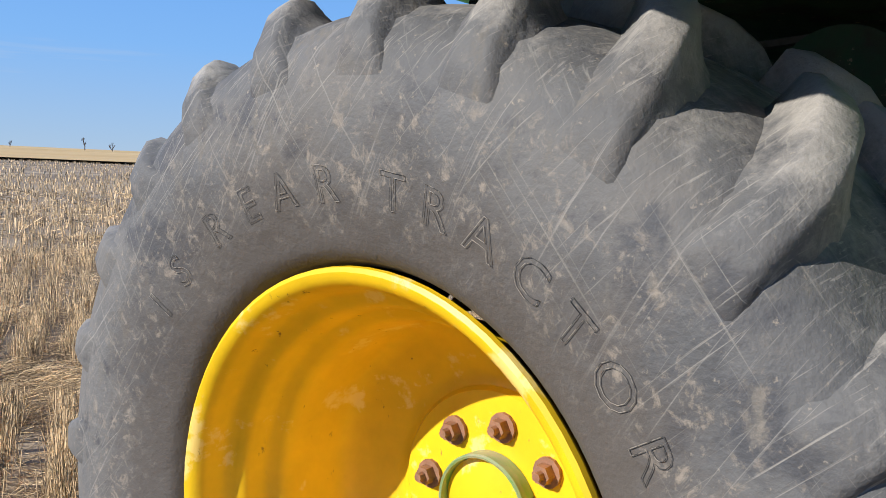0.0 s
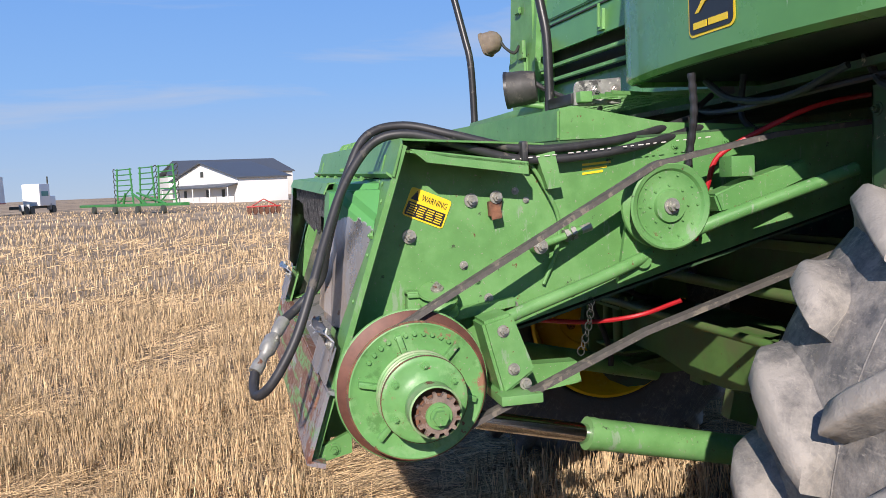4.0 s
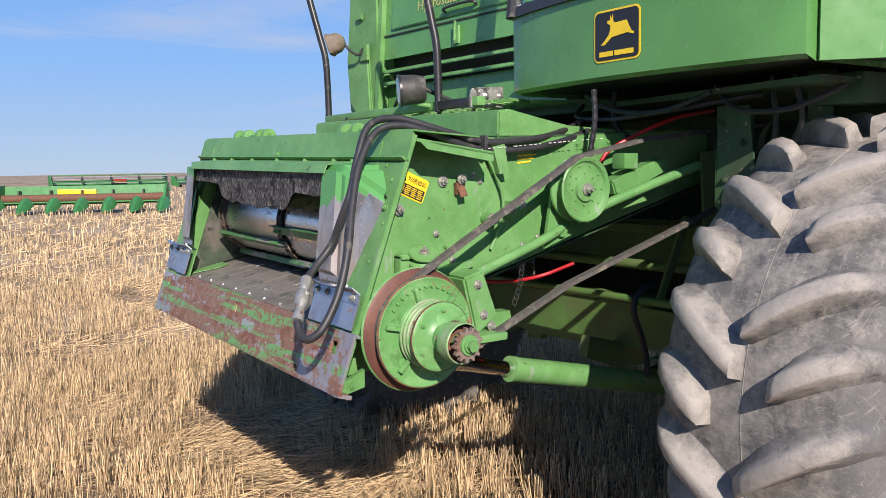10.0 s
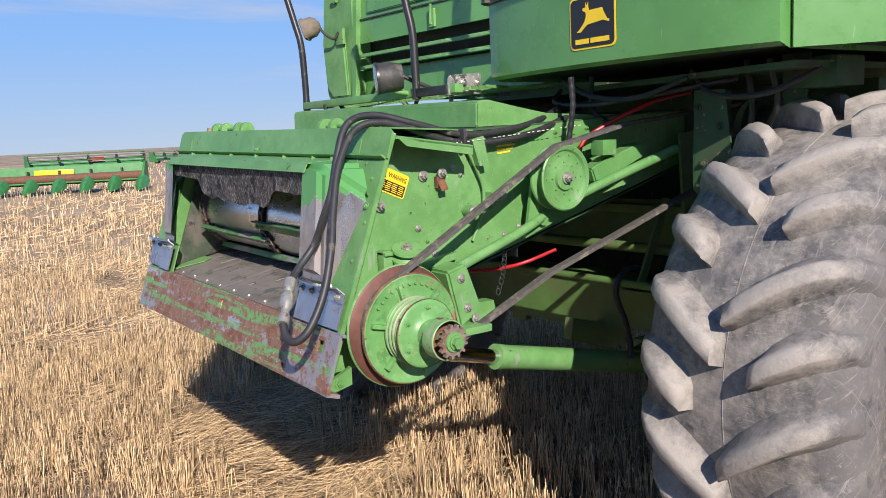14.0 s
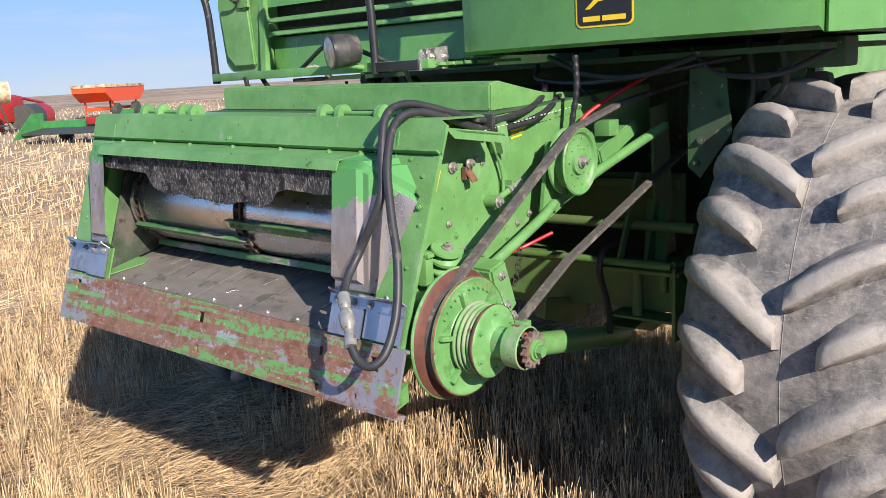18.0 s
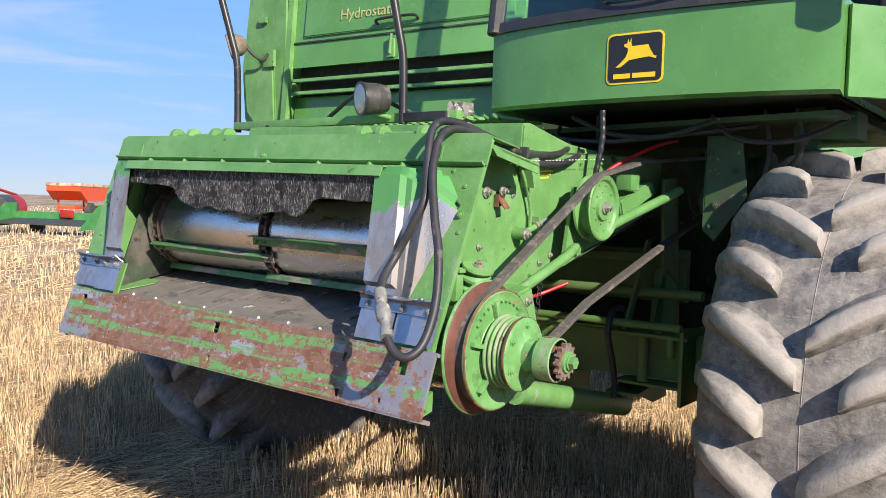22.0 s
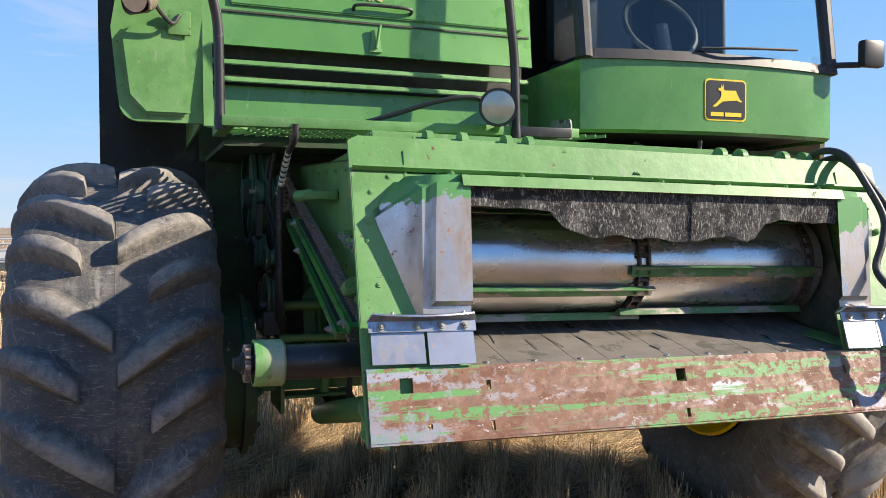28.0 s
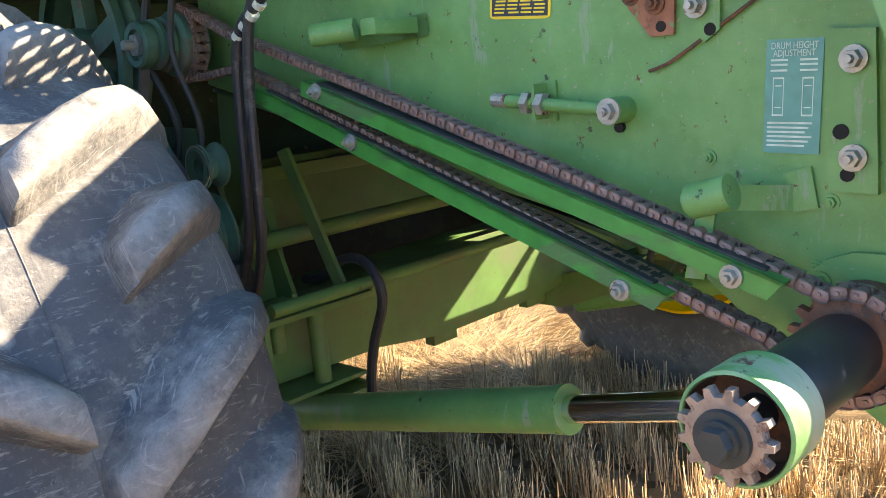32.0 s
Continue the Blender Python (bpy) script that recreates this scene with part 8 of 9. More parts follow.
def shed(a, b, depth, eave, ridge):
    s = between(a, b)
    w = math.hypot(b[0] - a[0], b[1] - a[1]) / 2
    t = thing("farm_shed", s.at, "long grey farm shed with a dark sheet roof", "shed")
    part("wall", fbox(s, (-w, 0, 0), (w, depth, eave), 0.05), m_offwhite, t)
    part("roof", fslab(s, [(-w - 0.6, -0.6, eave), (w + 0.6, -0.6, eave), (w - 3, depth / 2, ridge), (-w + 3, depth / 2, ridge)], (0, 0, 0.3)), m_roof, t)
    part("rear_roof", fslab(s, [(-w - 0.6, depth + 0.6, eave), (w + 0.6, depth + 0.6, eave), (w - 3, depth / 2, ridge), (-w + 3, depth / 2, ridge)], (0, 0, 0.3)), m_roof, t)
    part("gable", fslab(s, [(w, 0, eave), (w, depth, eave), (w - 3, depth / 2, ridge)], (0.05, 0, 0)), m_offwhite, t)
    for x in (w * 0.25, w * 0.62):
        part("window", fbox(s, (x, -0.06, eave * 0.62), (x + 1.6, 0.02, eave * 0.82)), m_greysheet, t)
    part("door", fbox(s, (-w * 0.65, -0.06, 0), (-w * 0.3, 0.02, eave * 0.35)), m_fardark, t)


def grain_bin(at, r, h):
    s = Spot(at, 0)
    t = thing("grain_bin", s.at, "round galvanised grain bin with a conical roof", "grain bin")
    bm = bmesh.new()
    rod(bm, s(0, 0, 0), s(0, 0, h), r, seg=36)
    part("drum_wall", bm, m_greysheet, t)
    bm = bmesh.new()
    rod(bm, s(0, 0, h), s(0, 0, h * 1.25), r * 1.03, r * 0.1, seg=36)
    part("roof", bm, m_offwhite, t)


def house(a, b, h):
    s = between(a, b)
    w = math.hypot(b[0] - a[0], b[1] - a[1]) / 2
    t = thing("farm_house", s.at, "white farm house with a porch and dark gable roof", "house")
    part("wall", fbox(s, (-w, 0, 0), (w, 8, h * 0.62), 0.03), m_white, t)
    part("gable", fslab(s, [(-w, 0, h * 0.62), (w, 0, h * 0.62), (0, 0, h)], (0, 0.2, 0)), m_white, t)
    for sx in (-1, 1):
        part("roof", fslab(s, [(sx * (w + 0.5), -0.5, h * 0.58), (0, -0.5, h + 0.05), (0, 8.5, h + 0.05), (sx * (w + 0.5), 8.5, h * 0.58)], (0, 0, 0.2)), m_roof, t)
    part("porch_roof", fslab(s, [(-w, -1.8, h * 0.38), (w, -1.8, h * 0.38), (w, 0, h * 0.46), (-w, 0, h * 0.46)], (0, 0, 0.12)), m_roof, t)
    for k in range(5):
        bm = bmesh.new()
        x = -w + 2 * w * k / 4
        rod(bm, s(x, -1.7, 0), s(x, -1.7, h * 0.38), 0.08, seg=8)
        part("porch_post", bm, m_white, t)
    for x in (-w * 0.6, w * 0.1, w * 0.55):
        part("window", fbox(s, (x, -0.04, h * 0.16), (x + 1.1, 0.03, h * 0.34)), m_fardark, t)
    part("window", fbox(s, (-0.6, -0.04, h * 0.66), (0.6, 0.03, h * 0.8)), m_fardark, t)


def grain_trailer(a, b, top):
    s = between(a, b)
    t = thing("grain_trailer", s.at, "white hopper grain trailer with a dark tarp and red-white stripe", "trailer")
    ln, hw = 4.4, 1.6
    part("hopper", fslab(s, [(-ln, -hw, 1.5), (ln, -hw, 1.5), (ln * 0.96, -hw, top), (-ln * 0.96, -hw, top)], (0, 2 * hw, 0)), m_white, t)
    part("tarp", fslab(s, [(-ln, -hw - 0.05, top), (ln, -hw - 0.05, top), (ln, 0, top + 0.25), (-ln, 0, top + 0.25)], (0, 1.2, 0.05)), m_roof, t)
    part("stripe", fbox(s, (-ln, -hw - 0.05, 1.42), (ln, -hw, 1.56)), m_redpaint, t)
    part("chassis", fbox(s, (-ln, -0.9, 0.95), (ln, 0.9, 1.45)), m_fardark, t)
    for x in (-ln * 0.85, -ln * 0.62, -ln * 0.4):
        bm = bmesh.new()
        far_wheel(bm, s(x, -1.0, 0.52), 0.52, 0.4, s.m.to_3x3() @ Vector((0, 1, 0)))
        part("wheel", bm, m_fardark, t)
    for x in (ln * 0.3, ln * 0.6):
        part("landing_leg", fbox(s, (x, -0.9, 0), (x + 0.18, -0.75, 1.2)), m_fardark, t)


def semi_truck(a, b, top):
    s = between(a, b)
    t = thing("semi_truck", s.at, "white semi truck tractor seen from behind", "truck")
    part("cab", fbox(s, (-0.2, -1.1, 1.0), (2.4, 1.1, top), 0.15), m_white, t)
    part("rear_window", fbox(s, (0.25, -1.13, 2.2), (1.9, -1.09, 2.8)), m_decal_b, t)
    part("bonnet", fbox(s, (2.4, -0.9, 0.9), (4.2, 0.9, 2.2), 0.2), m_white, t)
    part("frame_beam", fbox(s, (-4.2, -0.6, 0.7), (2.4, 0.6, 1.05)), m_fardark, t)
    for x in (-3.4, -2.1, 3.2):
        bm = bmesh.new()
        far_wheel(bm, s(x, -0.9, 0.52), 0.52, 0.45, s.m.to_3x3() @ Vector((0, 1, 0)))
        part("wheel", bm, m_fardark, t)
        part("mudflap", fbox(s, (x - 0.7, -1.1, 0.5), (x - 0.62, -0.5, 1.25)), m_greysheet, t)
    bm = bmesh.new()
    rod(bm, s(2.3, -0.9, 1.2), s(2.3, -0.9, top + 0.9), 0.09, seg=10)
    part("exhaust_stack", bm, m_fardark, t)


def folded_cultivator(a, b, top, mat, label, wings):
    """A cultivator with its wings folded up: lattice towers with spring teeth over a wheeled frame."""
    s = between(a, b)
    w = math.hypot(b[0] - a[0], b[1] - a[1]) / 2
    t = thing("field_cultivator", s.at, label, "tillage tool")
    part("main_frame", fbox(s, (-w * 1.1, -0.4, 0.7), (w * 1.1, 0.4, 0.95)), mat, t)
    for x0, x1 in wings:
        for x in (x0, x1):
            bm = bmesh.new()
            rod(bm, s(x * w, 0, 0.9), s((x * 0.8 + (x0 + x1) * 0.1) * w, 0, top), 0.085, seg=6)
            part("wing_post", bm, mat, t)
        n = 7
        for k in range(n):
            z = 1.2 + (top - 1.3) * k / (n - 1)
            bm = bmesh.new()
            rod(bm, s(x0 * w, 0, z), s(x1 * w, 0, z), 0.06, seg=6)
            part("cross_bar", bm, mat, t)
            bm = bmesh.new()
            sx = 1 if x0 + x1 > 0 else -1
            xo = max(x0, x1) if sx > 0 else min(x0, x1)
            pipe(bm, [s(xo * w, 0, z), s(xo * w + sx * 0.45, 0, z + 0.12), s(xo * w + sx * 0.6, 0, z - 0.15), s(xo * w + sx * 0.4, 0, z - 0.3)], 0.045, 6, 3)
            part("tooth", bm, m_fardark, t)
        bm = bmesh.new()
        rod(bm, s(x0 * w, 0, 0.9), s(x1 * w, 0, top * 0.6), 0.06, seg=6)
        part("brace", bm, mat, t)
        bm = bmesh.new()
        rod(bm, s((x0 + x1) * 0.5 * w, -0.2, 0.9), s((x0 + x1) * 0.15 * w, -0.2, top * 0.45), 0.11, seg=8)
        part("fold_ram", bm, mat, t)
    for x in (-0.7, -0.2, 0.3, 0.8):
        bm = bmesh.new()
        far_wheel(bm, s(x * w, -0.5, 0.38), 0.38, 0.28, s.m.to_3x3() @ Vector((0, 1, 0)))
        part("wheel", bm, m_fardark, t)
    return s, t


def air_drill(a, b):
    s = between(a, b)
    w = math.hypot(b[0] - a[0], b[1] - a[1]) / 2
    t = thing("seed_drill", s.at, "long dark green seed drill with rows of disc openers", "seed drill")
    for y, z in ((-0.7, 0.75), (0.5, 0.8)):
        part("beam", fbox(s, (-w, y - 0.09, z), (w, y + 0.09, z + 0.18)), m_fargreen, t)
    for k in range(14):
        x = -w + 2 * w * (k + 0.5) / 14
        bm = bmesh.new()
        pipe(bm, [s(x, -0.6, 0.9), s(x - 0.1, -0.4, 1.25), s(x + 0.2, 0.1, 1.15), s(x + 0.15, 0.5, 0.9)], 0.05, 6, 4)
        part("press_arm", bm, m_fardark if k % 3 else m_offwhite, t)
    for k in range(36):
        x = -w + 2 * w * (k + 0.5) / 36
        bm = bmesh.new()
        rod(bm, s(x - 0.04, -0.9, 0.26), s(x + 0.04, -0.85, 0.26), 0.26, seg=12)
        rod(bm, s(x, -0.9, 0.3), s(x, -0.65, 0.8), 0.035, seg=6)
        part("disc_opener", bm, m_fardark, t)
    for x in (-w * 0.9, -w * 0.35, w * 0.3, w * 0.97):
        bm = bmesh.new()
        far_wheel(bm, s(x, 0.2, 0.5), 0.5, 0.32, s.m.to_3x3() @ Vector((1, 0.1, 0)))
        part("wheel", bm, m_fardark, t)


def tractor(a, b, top, mat, label, x_cab=0.3):
    s = between(a, b)
    w = math.hypot(b[0] - a[0], b[1] - a[1]) / 2
    t = thing("tractor", s.at, label, "tractor")
    part("body", fbox(s, (-w, -0.7, 0.7), (w * 0.7, 0.7, top * 0.58), 0.12), mat, t)
    part("cab", fbox(s, (w * (x_cab - 0.35), -0.8, top * 0.5), (w * (x_cab + 0.35), 0.8, top * 0.94), 0.1), m_fardark, t)
    part("cab_roof", fbox(s, (w * (x_cab - 0.42), -0.9, top * 0.93), (w * (x_cab + 0.42), 0.9, top), 0.08), m_offwhite if mat is m_redpaint else mat, t)
    part("cab_window", fbox(s, (w * (x_cab - 0.28), -0.83, top * 0.58), (w * (x_cab + 0.28), -0.79, top * 0.9)), m_decal_b, t)
    for x, r in ((-w * 0.62, 0.75), (w * 0.6, 0.85)):
        for y in (-0.9, 0.9):
            bm = bmesh.new()
            far_wheel(bm, s(x, y, r), r, 0.5, s.m.to_3x3() @ Vector((0, 1, 0)))
            part("wheel", bm, m_fardark, t)
    bm = bmesh.new()
    rod(bm, s(-w * 0.4, 0.2, top * 0.55), s(-w * 0.4, 0.2, top * 0.95), 0.06, seg=8)
    part("exhaust", bm, m_fardark, t)


def header_on_cart(a, b, top):
    s = between(a, b)
    w = math.hypot(b[0] - a[0], b[1] - a[1]) / 2
    t = thing("header_trailer", s.at, "pale green header carried on a transport cart", "trailer")
    m_pale = m_fargreen
    n = 5
    for k in range(n):
        x0, x1 = -w + 2 * w * k / n, -w + 2 * w * (k + 1) / n - 0.06
        part("panel", fslab(s, [(x0, -0.3, 0.95), (x1, -0.3, 0.95), (x1, -0.1, top), (x0, -0.1, top)], (0, 0.5, 0)), m_pale, t)
    part("cart_beam", fbox(s, (-w * 0.95, -0.1, 0.7), (w, 0.1, 0.88)), m_fargreen, t)
    bm = bmesh.new()
    far_wheel(bm, s(-w * 0.72, -0.5, 0.62), 0.62, 0.4, s.m.to_3x3() @ Vector((0.25, 1, 0)))
    part("wheel", bm, m_fardark, t)
    for x in (-w * 0.4, -w * 0.2, w * 0.85):
        part("cart_leg", fbox(s, (x, -0.2, 0.2), (x + 0.5, 0.2, 0.8), 0.08), m_fargreen, t)


def tank_trailer(a, b, top):
    s = between(a, b)
    t = thing("tank_trailer", s.at, "yellow poly tank on an orange wheeled trailer", "tank trailer")
    bm = bmesh.new()
    rod(bm, s(-1.7, 0, top - 1.0), s(1.7, 0, top - 1.0), 1.0, seg=28)
    part("tank", bm, m_yellowtank, t)
    part("chassis", fbox(s, (-3.4, -0.8, 0.7), (3.4, 0.8, 1.1)), m_orange, t)
    part("boom", fbox(s, (-5, -1.0, 1.2), (5.5, -0.85, 1.5)), m_orange, t)
    for x in (-1.6, 1.6):
        bm = bmesh.new()
        far_wheel(bm, s(x, -1.0, 0.6), 0.6, 0.4, s.m.to_3x3() @ Vector((0, 1, 0)))
        part("wheel", bm, m_fardark, t)


def grain_auger(top, foot):
    top, foot = Vector(top), Vector(foot)
    t = thing("grain_auger", (foot.x, foot.y, 0), "long dark grain auger raised on its stand", "grain auger")
    bm = bmesh.new()
    rod(bm, foot, top, 0.11, seg=12)
    rod(bm, top, top + Vector((0, 0, -0.35)), 0.13, seg=10)
    part("tube", bm, m_fardark, t)
    for f, h in ((0.45, -0.55), (0.45, 0.55)):
        bm = bmesh.new()
        p = foot.lerp(top, 0.62)
        q = foot.lerp(top, 0.36)
        rod(bm, p, Vector((q.x + h * 0.7, q.y - h, 0.4)), 0.035, seg=6)
        part("leg", bm, m_fardark, t)
        bm = bmesh.new()
        far_wheel(bm, (q.x + h * 0.7, q.y - h, 0.38), 0.38, 0.2, (0.8, -0.6, 0))
        part("wheel", bm, m_fardark, t)


def wing_tool(a, b):
    """A low tool frame with two raised lattice wings."""
    s = between(a, b)
    t = thing("harrow_cart", s.at, "dark green harrow cart with two raised lattice wings", "tillage tool")
    part("frame", fbox(s, (-2.2, -0.3, 0.45), (2.1, 0.3, 0.62)), m_fargreen, t)
    part("deck", fbox(s, (-0.95, -0.2, 1.25), (0.9, 0.3, 1.42)), m_fardark, t)
    for x in (-0.8, 0.0, 0.7):
        part("upright", fbox(s, (x, -0.1, 0.6), (x + 0.12, 0.1, 1.3)), m_fardark, t)
    for x in (-2.0, -1.4, 0.1, 0.9, 1.7):
        bm = bmesh.new()
        far_wheel(bm, s(x, -0.4, 0.36), 0.36, 0.22, s.m.to_3x3() @ Vector((0, 1, 0)))
        part("wheel", bm, m_fardark, t)
    for x0, x1 in ((-0.9, 0.55), (0.55, 1.95)):
        for dz in (0.0, 0.22):
            bm = bmesh.new()
            rod(bm, s(x0, 0, 1.40 + dz), s(x1, 0, 2.70 + dz * 0.2), 0.045, seg=6)
            part("wing_rail", bm, m_fardark, t)
        for k in range(6):
            u = (k + 0.5) / 6
            bm = bmesh.new()
            rod(bm, s(x0 + (x1 - x0) * u, 0, 1.40 + 1.3 * u), s(x0 + (x1 - x0) * (u + 0.06), 0, 1.62 + 1.1 * u), 0.03, seg=5)
            part("wing_strut", bm, m_fardark, t)
    for x in (-1.2, -0.5, 1.2):
        bm = bmesh.new()
        rod(bm, s(x, 0, 0.6), s(x + 0.15, 0, 1.1), 0.09, 0.02, seg=6)
        part("pivot_post", bm, m_fargreen, t)


def fuel_stand(a, b, top):
    s = between(a, b)
    t = thing("fuel_tank_stand", s.at, "rusty tan fuel tank on a dark steel stand", "fuel tank")
    bm = bmesh.new()
    d = Vector((0.7, -0.7, 0))
    c = Vector((0, 0, top - 0.52))
    rod(bm, s.m @ (c - d * 1.0), s.m @ (c + d * 1.0), 0.52, seg=28)
    part("tank", bm, m_tank, t)
    bm = bmesh.new()
    rod(bm, s.m @ (c + d * 1.0), s.m @ (c + d * 1.03), 0.51, seg=28)
    part("tank_end", bm, m_offwhite, t, "pale tank end")
    for sx in (-1, 1):
        for sy in (-1, 1):
            bm = bmesh.new()
            rod(bm, s(sx * 0.5 + 0.3 * sy, sy * 0.5, top - 0.98), s(sx * 0.95 + 0.3 * sy, sy * 0.7, 0), 0.045, seg=8)
            part("leg", bm, m_fardark, t)
    for sx, sy, ex, ey in ((-1, -1, 1, -1), (-1, 1, 1, 1), (-1, -1, -1, 1), (1, -1, 1, 1)):
        bm = bmesh.new()
        rod(bm, s(sx * 0.82 + 0.3 * sy, sy * 0.65, 0.5), s(ex * 0.82 + 0.3 * ey, ey * 0.65, 0.5), 0.03, seg=8)
        part("brace", bm, m_fardark, t)


def red_baler(a, b, top):
    s = between(a, b)
    w = math.hypot(b[0] - a[0], b[1] - a[1]) / 2
    t = thing("baler", s.at, "old red round baler with a dark drum", "baler")
    part("body", fbox(s, (-w * 0.6, -0.5, 0.5), (w * 0.3, 0.8, top), 0.2), m_redpaint, t)
    bm = bmesh.new()
    rod(bm, s(-w * 0.1, -0.9, 0.72), s(w * 0.5, -0.6, 0.72), 0.70, seg=28)
    part("drum", bm, m_fardark, t)
    bm = bmesh.new()
    rod(bm, s(w * 0.5, -0.6, 0.72), s(w * 0.95, -0.4, 0.72), 0.70, seg=28)
    part("drum_end", bm, m_redpaint, t)
    bm = bmesh.new()
    rod(bm, s(w * 0.2, 0, top), s(w * 1.3, 0, top * 0.75), 0.08, seg=8)
    part("drawbar", bm, m_redpaint, t)
    bm = bmesh.new()
    far_wheel(bm, s(-w * 0.9, -0.6, 0.45), 0.45, 0.3, s.m.to_3x3() @ Vector((1, 0.3, 0)))
    part("wheel", bm, m_redpaint, t)


def grain_cart(a, b, top):
    s = between(a, b)
    w = math.hypot(b[0] - a[0], b[1] - a[1]) / 2 * 0.62
    t = thing("grain_cart", s.at, "bright orange-red grain cart with a rusty rim", "grain cart")
    part("hopper", fslab(s, [(-w * 0.7, -1.2, top * 0.5), (w * 0.7, -1.2, top * 0.5), (w, -1.2, top * 0.78), (w, -1.2, top * 0.95), (-w, -1.2, top * 0.95), (-w, -1.2, top * 0.78)], (0, 2.4, 0)), m_orange, t)
    part("rim_board", fbox(s, (-w - 0.05, -1.25, top * 0.93), (w + 0.05, 1.25, top * 1.02)), m_tank, t)
    for sx in (-1, 1):
        for y in (-1.0, 1.0):
            part("leg", fbox(s, (sx * w * 0.6 - 0.06, y - 0.06, 0.3), (sx * w * 0.6 + 0.06, y + 0.06, top * 0.55)), m_orange, t)
        bm = bmesh.new()
        far_wheel(bm, s(sx * w * 0.5, -1.1, 0.5), 0.5, 0.4, s.m.to_3x3() @ Vector((0, 1, 0)))
        part("wheel", bm, m_fardark, t)
    part("chassis", fbox(s, (-w * 0.9, -0.6, 0.55), (w * 0.9, 0.6, 0.75)), m_orange, t)


def bare_tree(at, h, seed):
    random.seed(seed)
    s = Spot(at, random.uniform(0, 6))
    base = relief(at[0], at[1])
    t = thing("bare_tree", (at[0], at[1], base), "small bare tree on the horizon", "tree", "trees on the horizon")
    bm = bmesh.new()
    root = Vector((at[0], at[1], base - 0.2))

    def limb(p, way, ln, r, depth):
        q = p + way * ln
        rod(bm, p, q, r, r * 0.6, seg=5, caps=False)
        if depth:
            for _ in range(4):
                w2 = (way + Vector((random.uniform(-0.8, 0.8), random.uniform(-0.8, 0.8), random.uniform(-0.1, 0.5)))).normalized()
                limb(p + way * ln * random.uniform(0.5, 1), w2, ln * random.uniform(0.5, 0.72), r * 0.55, depth - 1)

    limb(root, Vector((0, 0, 1)), h * 0.38, h * 0.035, 3)
    part("trunk_and_limbs", bm, m_bark, t)


corn_header((-35.2, 2.5), (-32.7, 8.4), 6, "green corn header with six dark snouts, parked on stubble")
grain_header((-66.0, 9.0), (-66.8, 17.6), 1.55, "green grain header standing behind the corn header", m_fargreen)
grain_header((-89.0, 24.5), (-90.5, 29.5), 1.3, "small green header standing far off", m_fargreen)
grain_header((-31.5, 13.0), (-27.5, 14.6), 1.15, "green header with a pale cover beside the tank stand", m_fargreen, reel=False)
grain_header((-14.4, 21.0), (-4.5, 23.5), 1.2, "grey and rusty header with a slatted reel", m_greysheet)
rake((-56.8, -1.0), (-56.7, 1.3), "rusty red disc harrow lying in the stubble")
shed((-254, -23), (-262, 12.8), 22, 7.3, 11.6)
grain_bin((-238, -1.8), 3.1, 4.2)
grain_trailer((-92.8, -36.6), (-102.6, -34.6), 4.5)
semi_truck((-102.4, -32.9), (-112.2, -30.9), 3.7)
house((-147, -21), (-124, -8.5), 6.3)
folded_cultivator((-89.7, -21.5), (-72.5, -10.0), 4.3, m_fargreen, "green cultivator with its wings folded up", ((-0.25, 0.1), (0.25, 0.55), (0.62, 0.95)))
folded_cultivator((-70.2, -42.5), (-69.6, -33.0), 6.0, m_redpaint, "red cultivator with its wings folded upright", ((-0.45, -0.15), (0.55, 0.85)))
air_drill((-36.2, -28.0), (-36.9, -14.4))
rake((-83.9, -68.5), (-83.5, -63.9), "rusty disc harrow standing far off")
tractor((-46.9, -72.5), (-53.5, -71.5), 3.15, m_redpaint, "dark red four-wheel-drive tractor")
header_on_cart((-25.6, -37.1), (-39.0, -42.7), 1.65)
tractor((-76.5, -90.5), (-82.5, -91.0), 4.3, m_fargreen, "green tractor with a tall cab", 0.0)
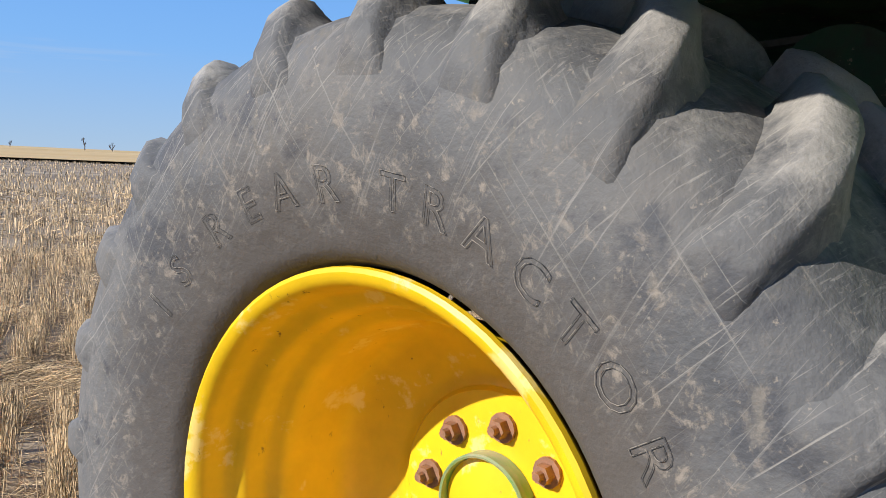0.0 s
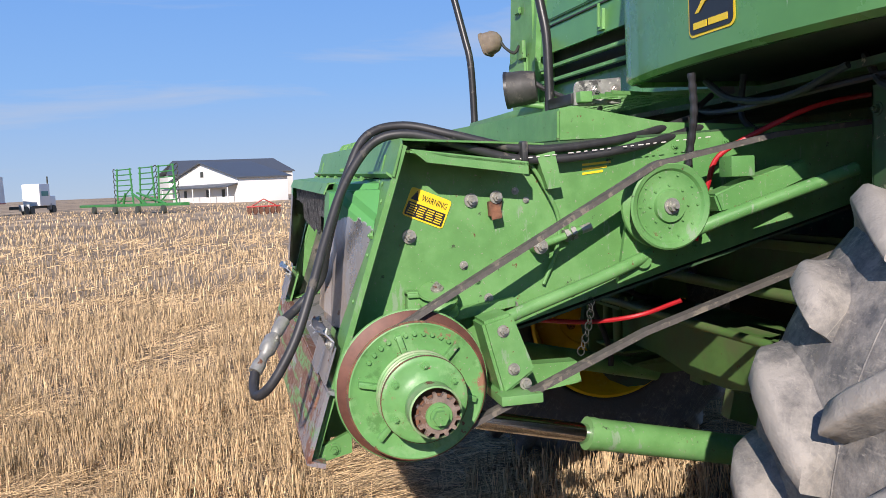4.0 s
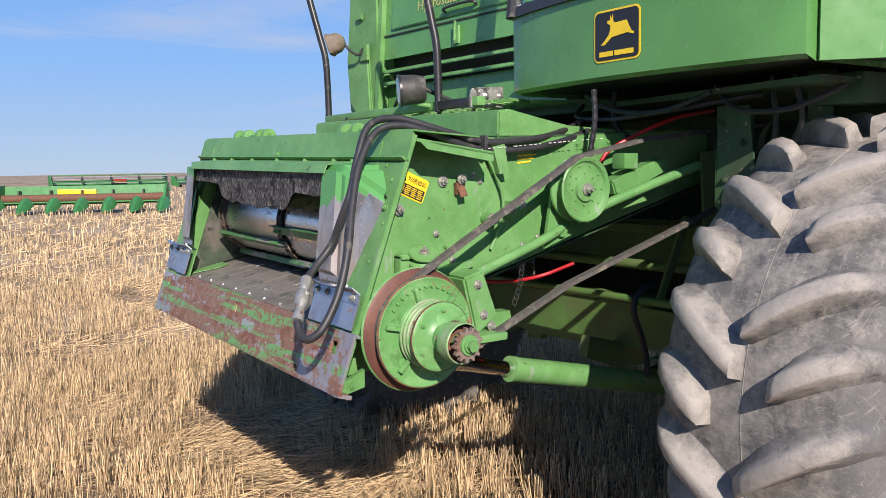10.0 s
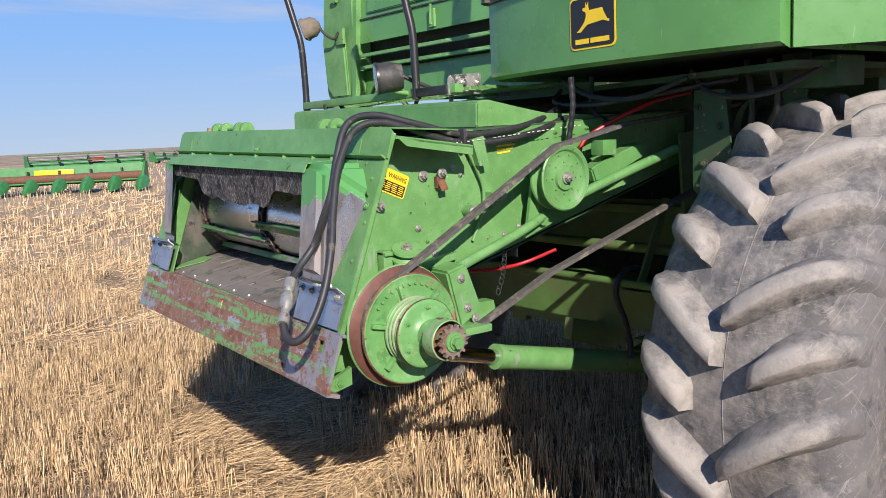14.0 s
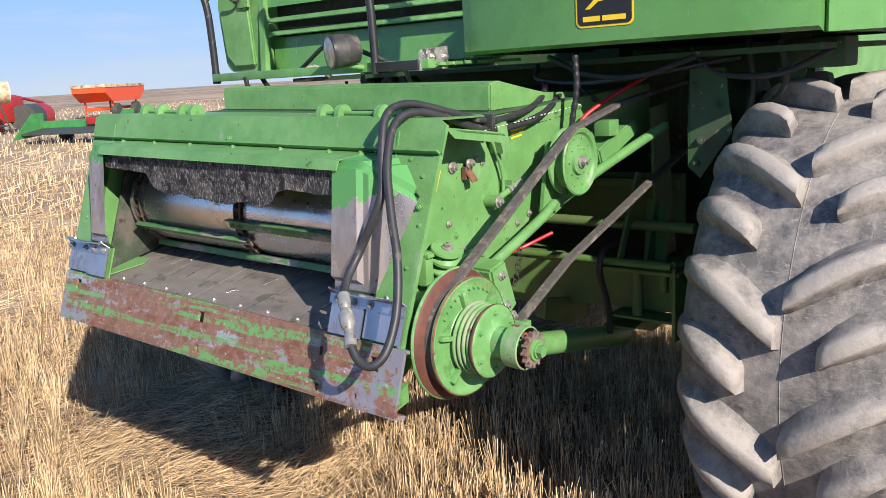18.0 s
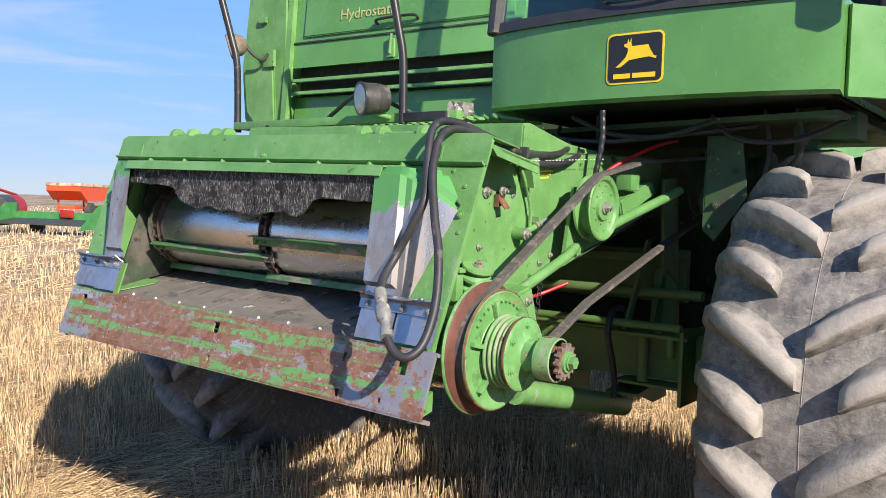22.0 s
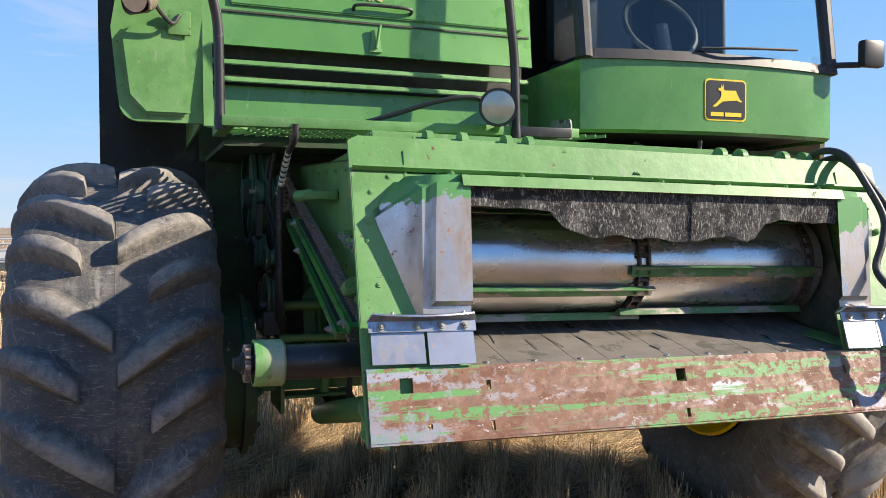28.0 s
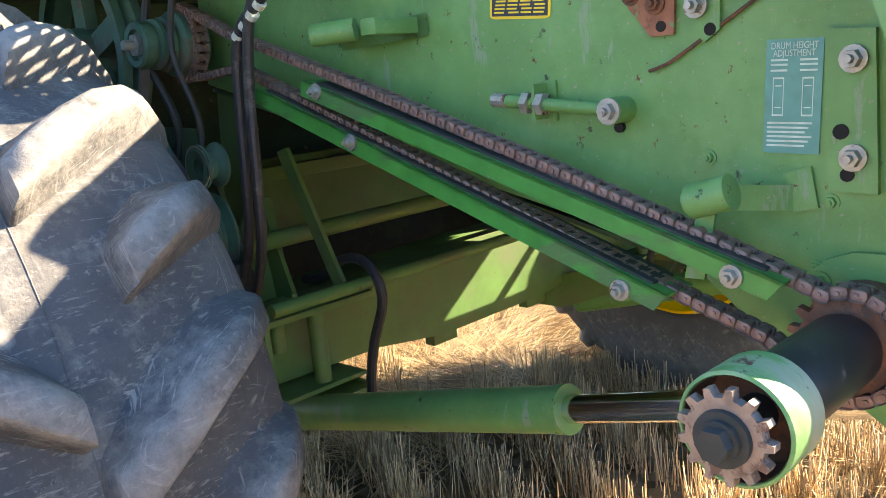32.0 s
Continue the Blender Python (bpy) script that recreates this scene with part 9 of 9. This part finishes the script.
tank_trailer((-36.7, -39.7), (-35.7, -35.1), 2.55)
rake((-26.2, -33.7), (-33.5, -32.3), "long red tillage tool in the stubble")
grain_auger((-41.3, -39.3, 3.6), (-45.4, -34.4, 0.25))
wing_tool((-35.6, -24.2), (-37.6, -20.6))
rake((-42.0, -38.6), (-44.8, -35.1), "rusty red disc harrow in front of the auger")
fuel_stand((-39.7, 13.7), (-41.4, 16.3), 2.6)
red_baler((-43.9, 15.8), (-47.0, 20.1), 1.9)
grain_cart((-54.0, 25.8), (-60.9, 34.5), 2.3)
for k in range(11):
    an = radians(222 + 2.6 * k + 0.9 * math.sin(k * 2.7))
    bare_tree((2.6 + 430 * math.cos(an), 2.6 + 430 * math.sin(an)), 5 + 4 * abs(math.sin(k * 1.9)), k)

for ob in scene.objects:  # the whole yard stands a little round to the north, the trailers and buildings more so
    if ob.name not in near_things and not ob.parent:
        west = ob.name.split(".")[0] in ("grain_trailer", "semi_truck", "farm_house", "field_cultivator", "seed_drill", "harrow_cart")
        shed_side = ob.name.split(".")[0] in ("farm_shed", "grain_bin")
        ob.matrix_basis = Matrix.Rotation(radians(-4.3 if west else -1.2 if shed_side else -1.8), 4, "Z") @ ob.matrix_basis


def field_patch(name, a0, a1, r0, r1, mat, label, rise=0.12):
    """A far field of another crop, lying on the ground."""
    bm = bmesh.new()
    rs = [r0 * (r1 / r0) ** (k / 12) for k in range(13)]
    grid = []
    for r in rs:
        row = []
        for k in range(31):
            a = radians(a0 + (a1 - a0) * k / 30)
            x, y = r * math.cos(a), r * math.sin(a)
            row.append(bm.verts.new((x, y, relief(x, y) + rise + 0.002 * r)))
        grid.append(row)
    for u, v in zip(grid, grid[1:]):
        for k in range(30):
            bm.faces.new((u[k], u[k + 1], v[k + 1], v[k]))
    structure(name, bm, mat, label, "field")


field_patch("far_field", 212, 258, 105, 1500, m_goldfield, "golden standing crop in the next field")
field_patch("ploughed_field", 22, 62, 62, 120, m_plough, "brown ploughed strip across the field", 0.05)
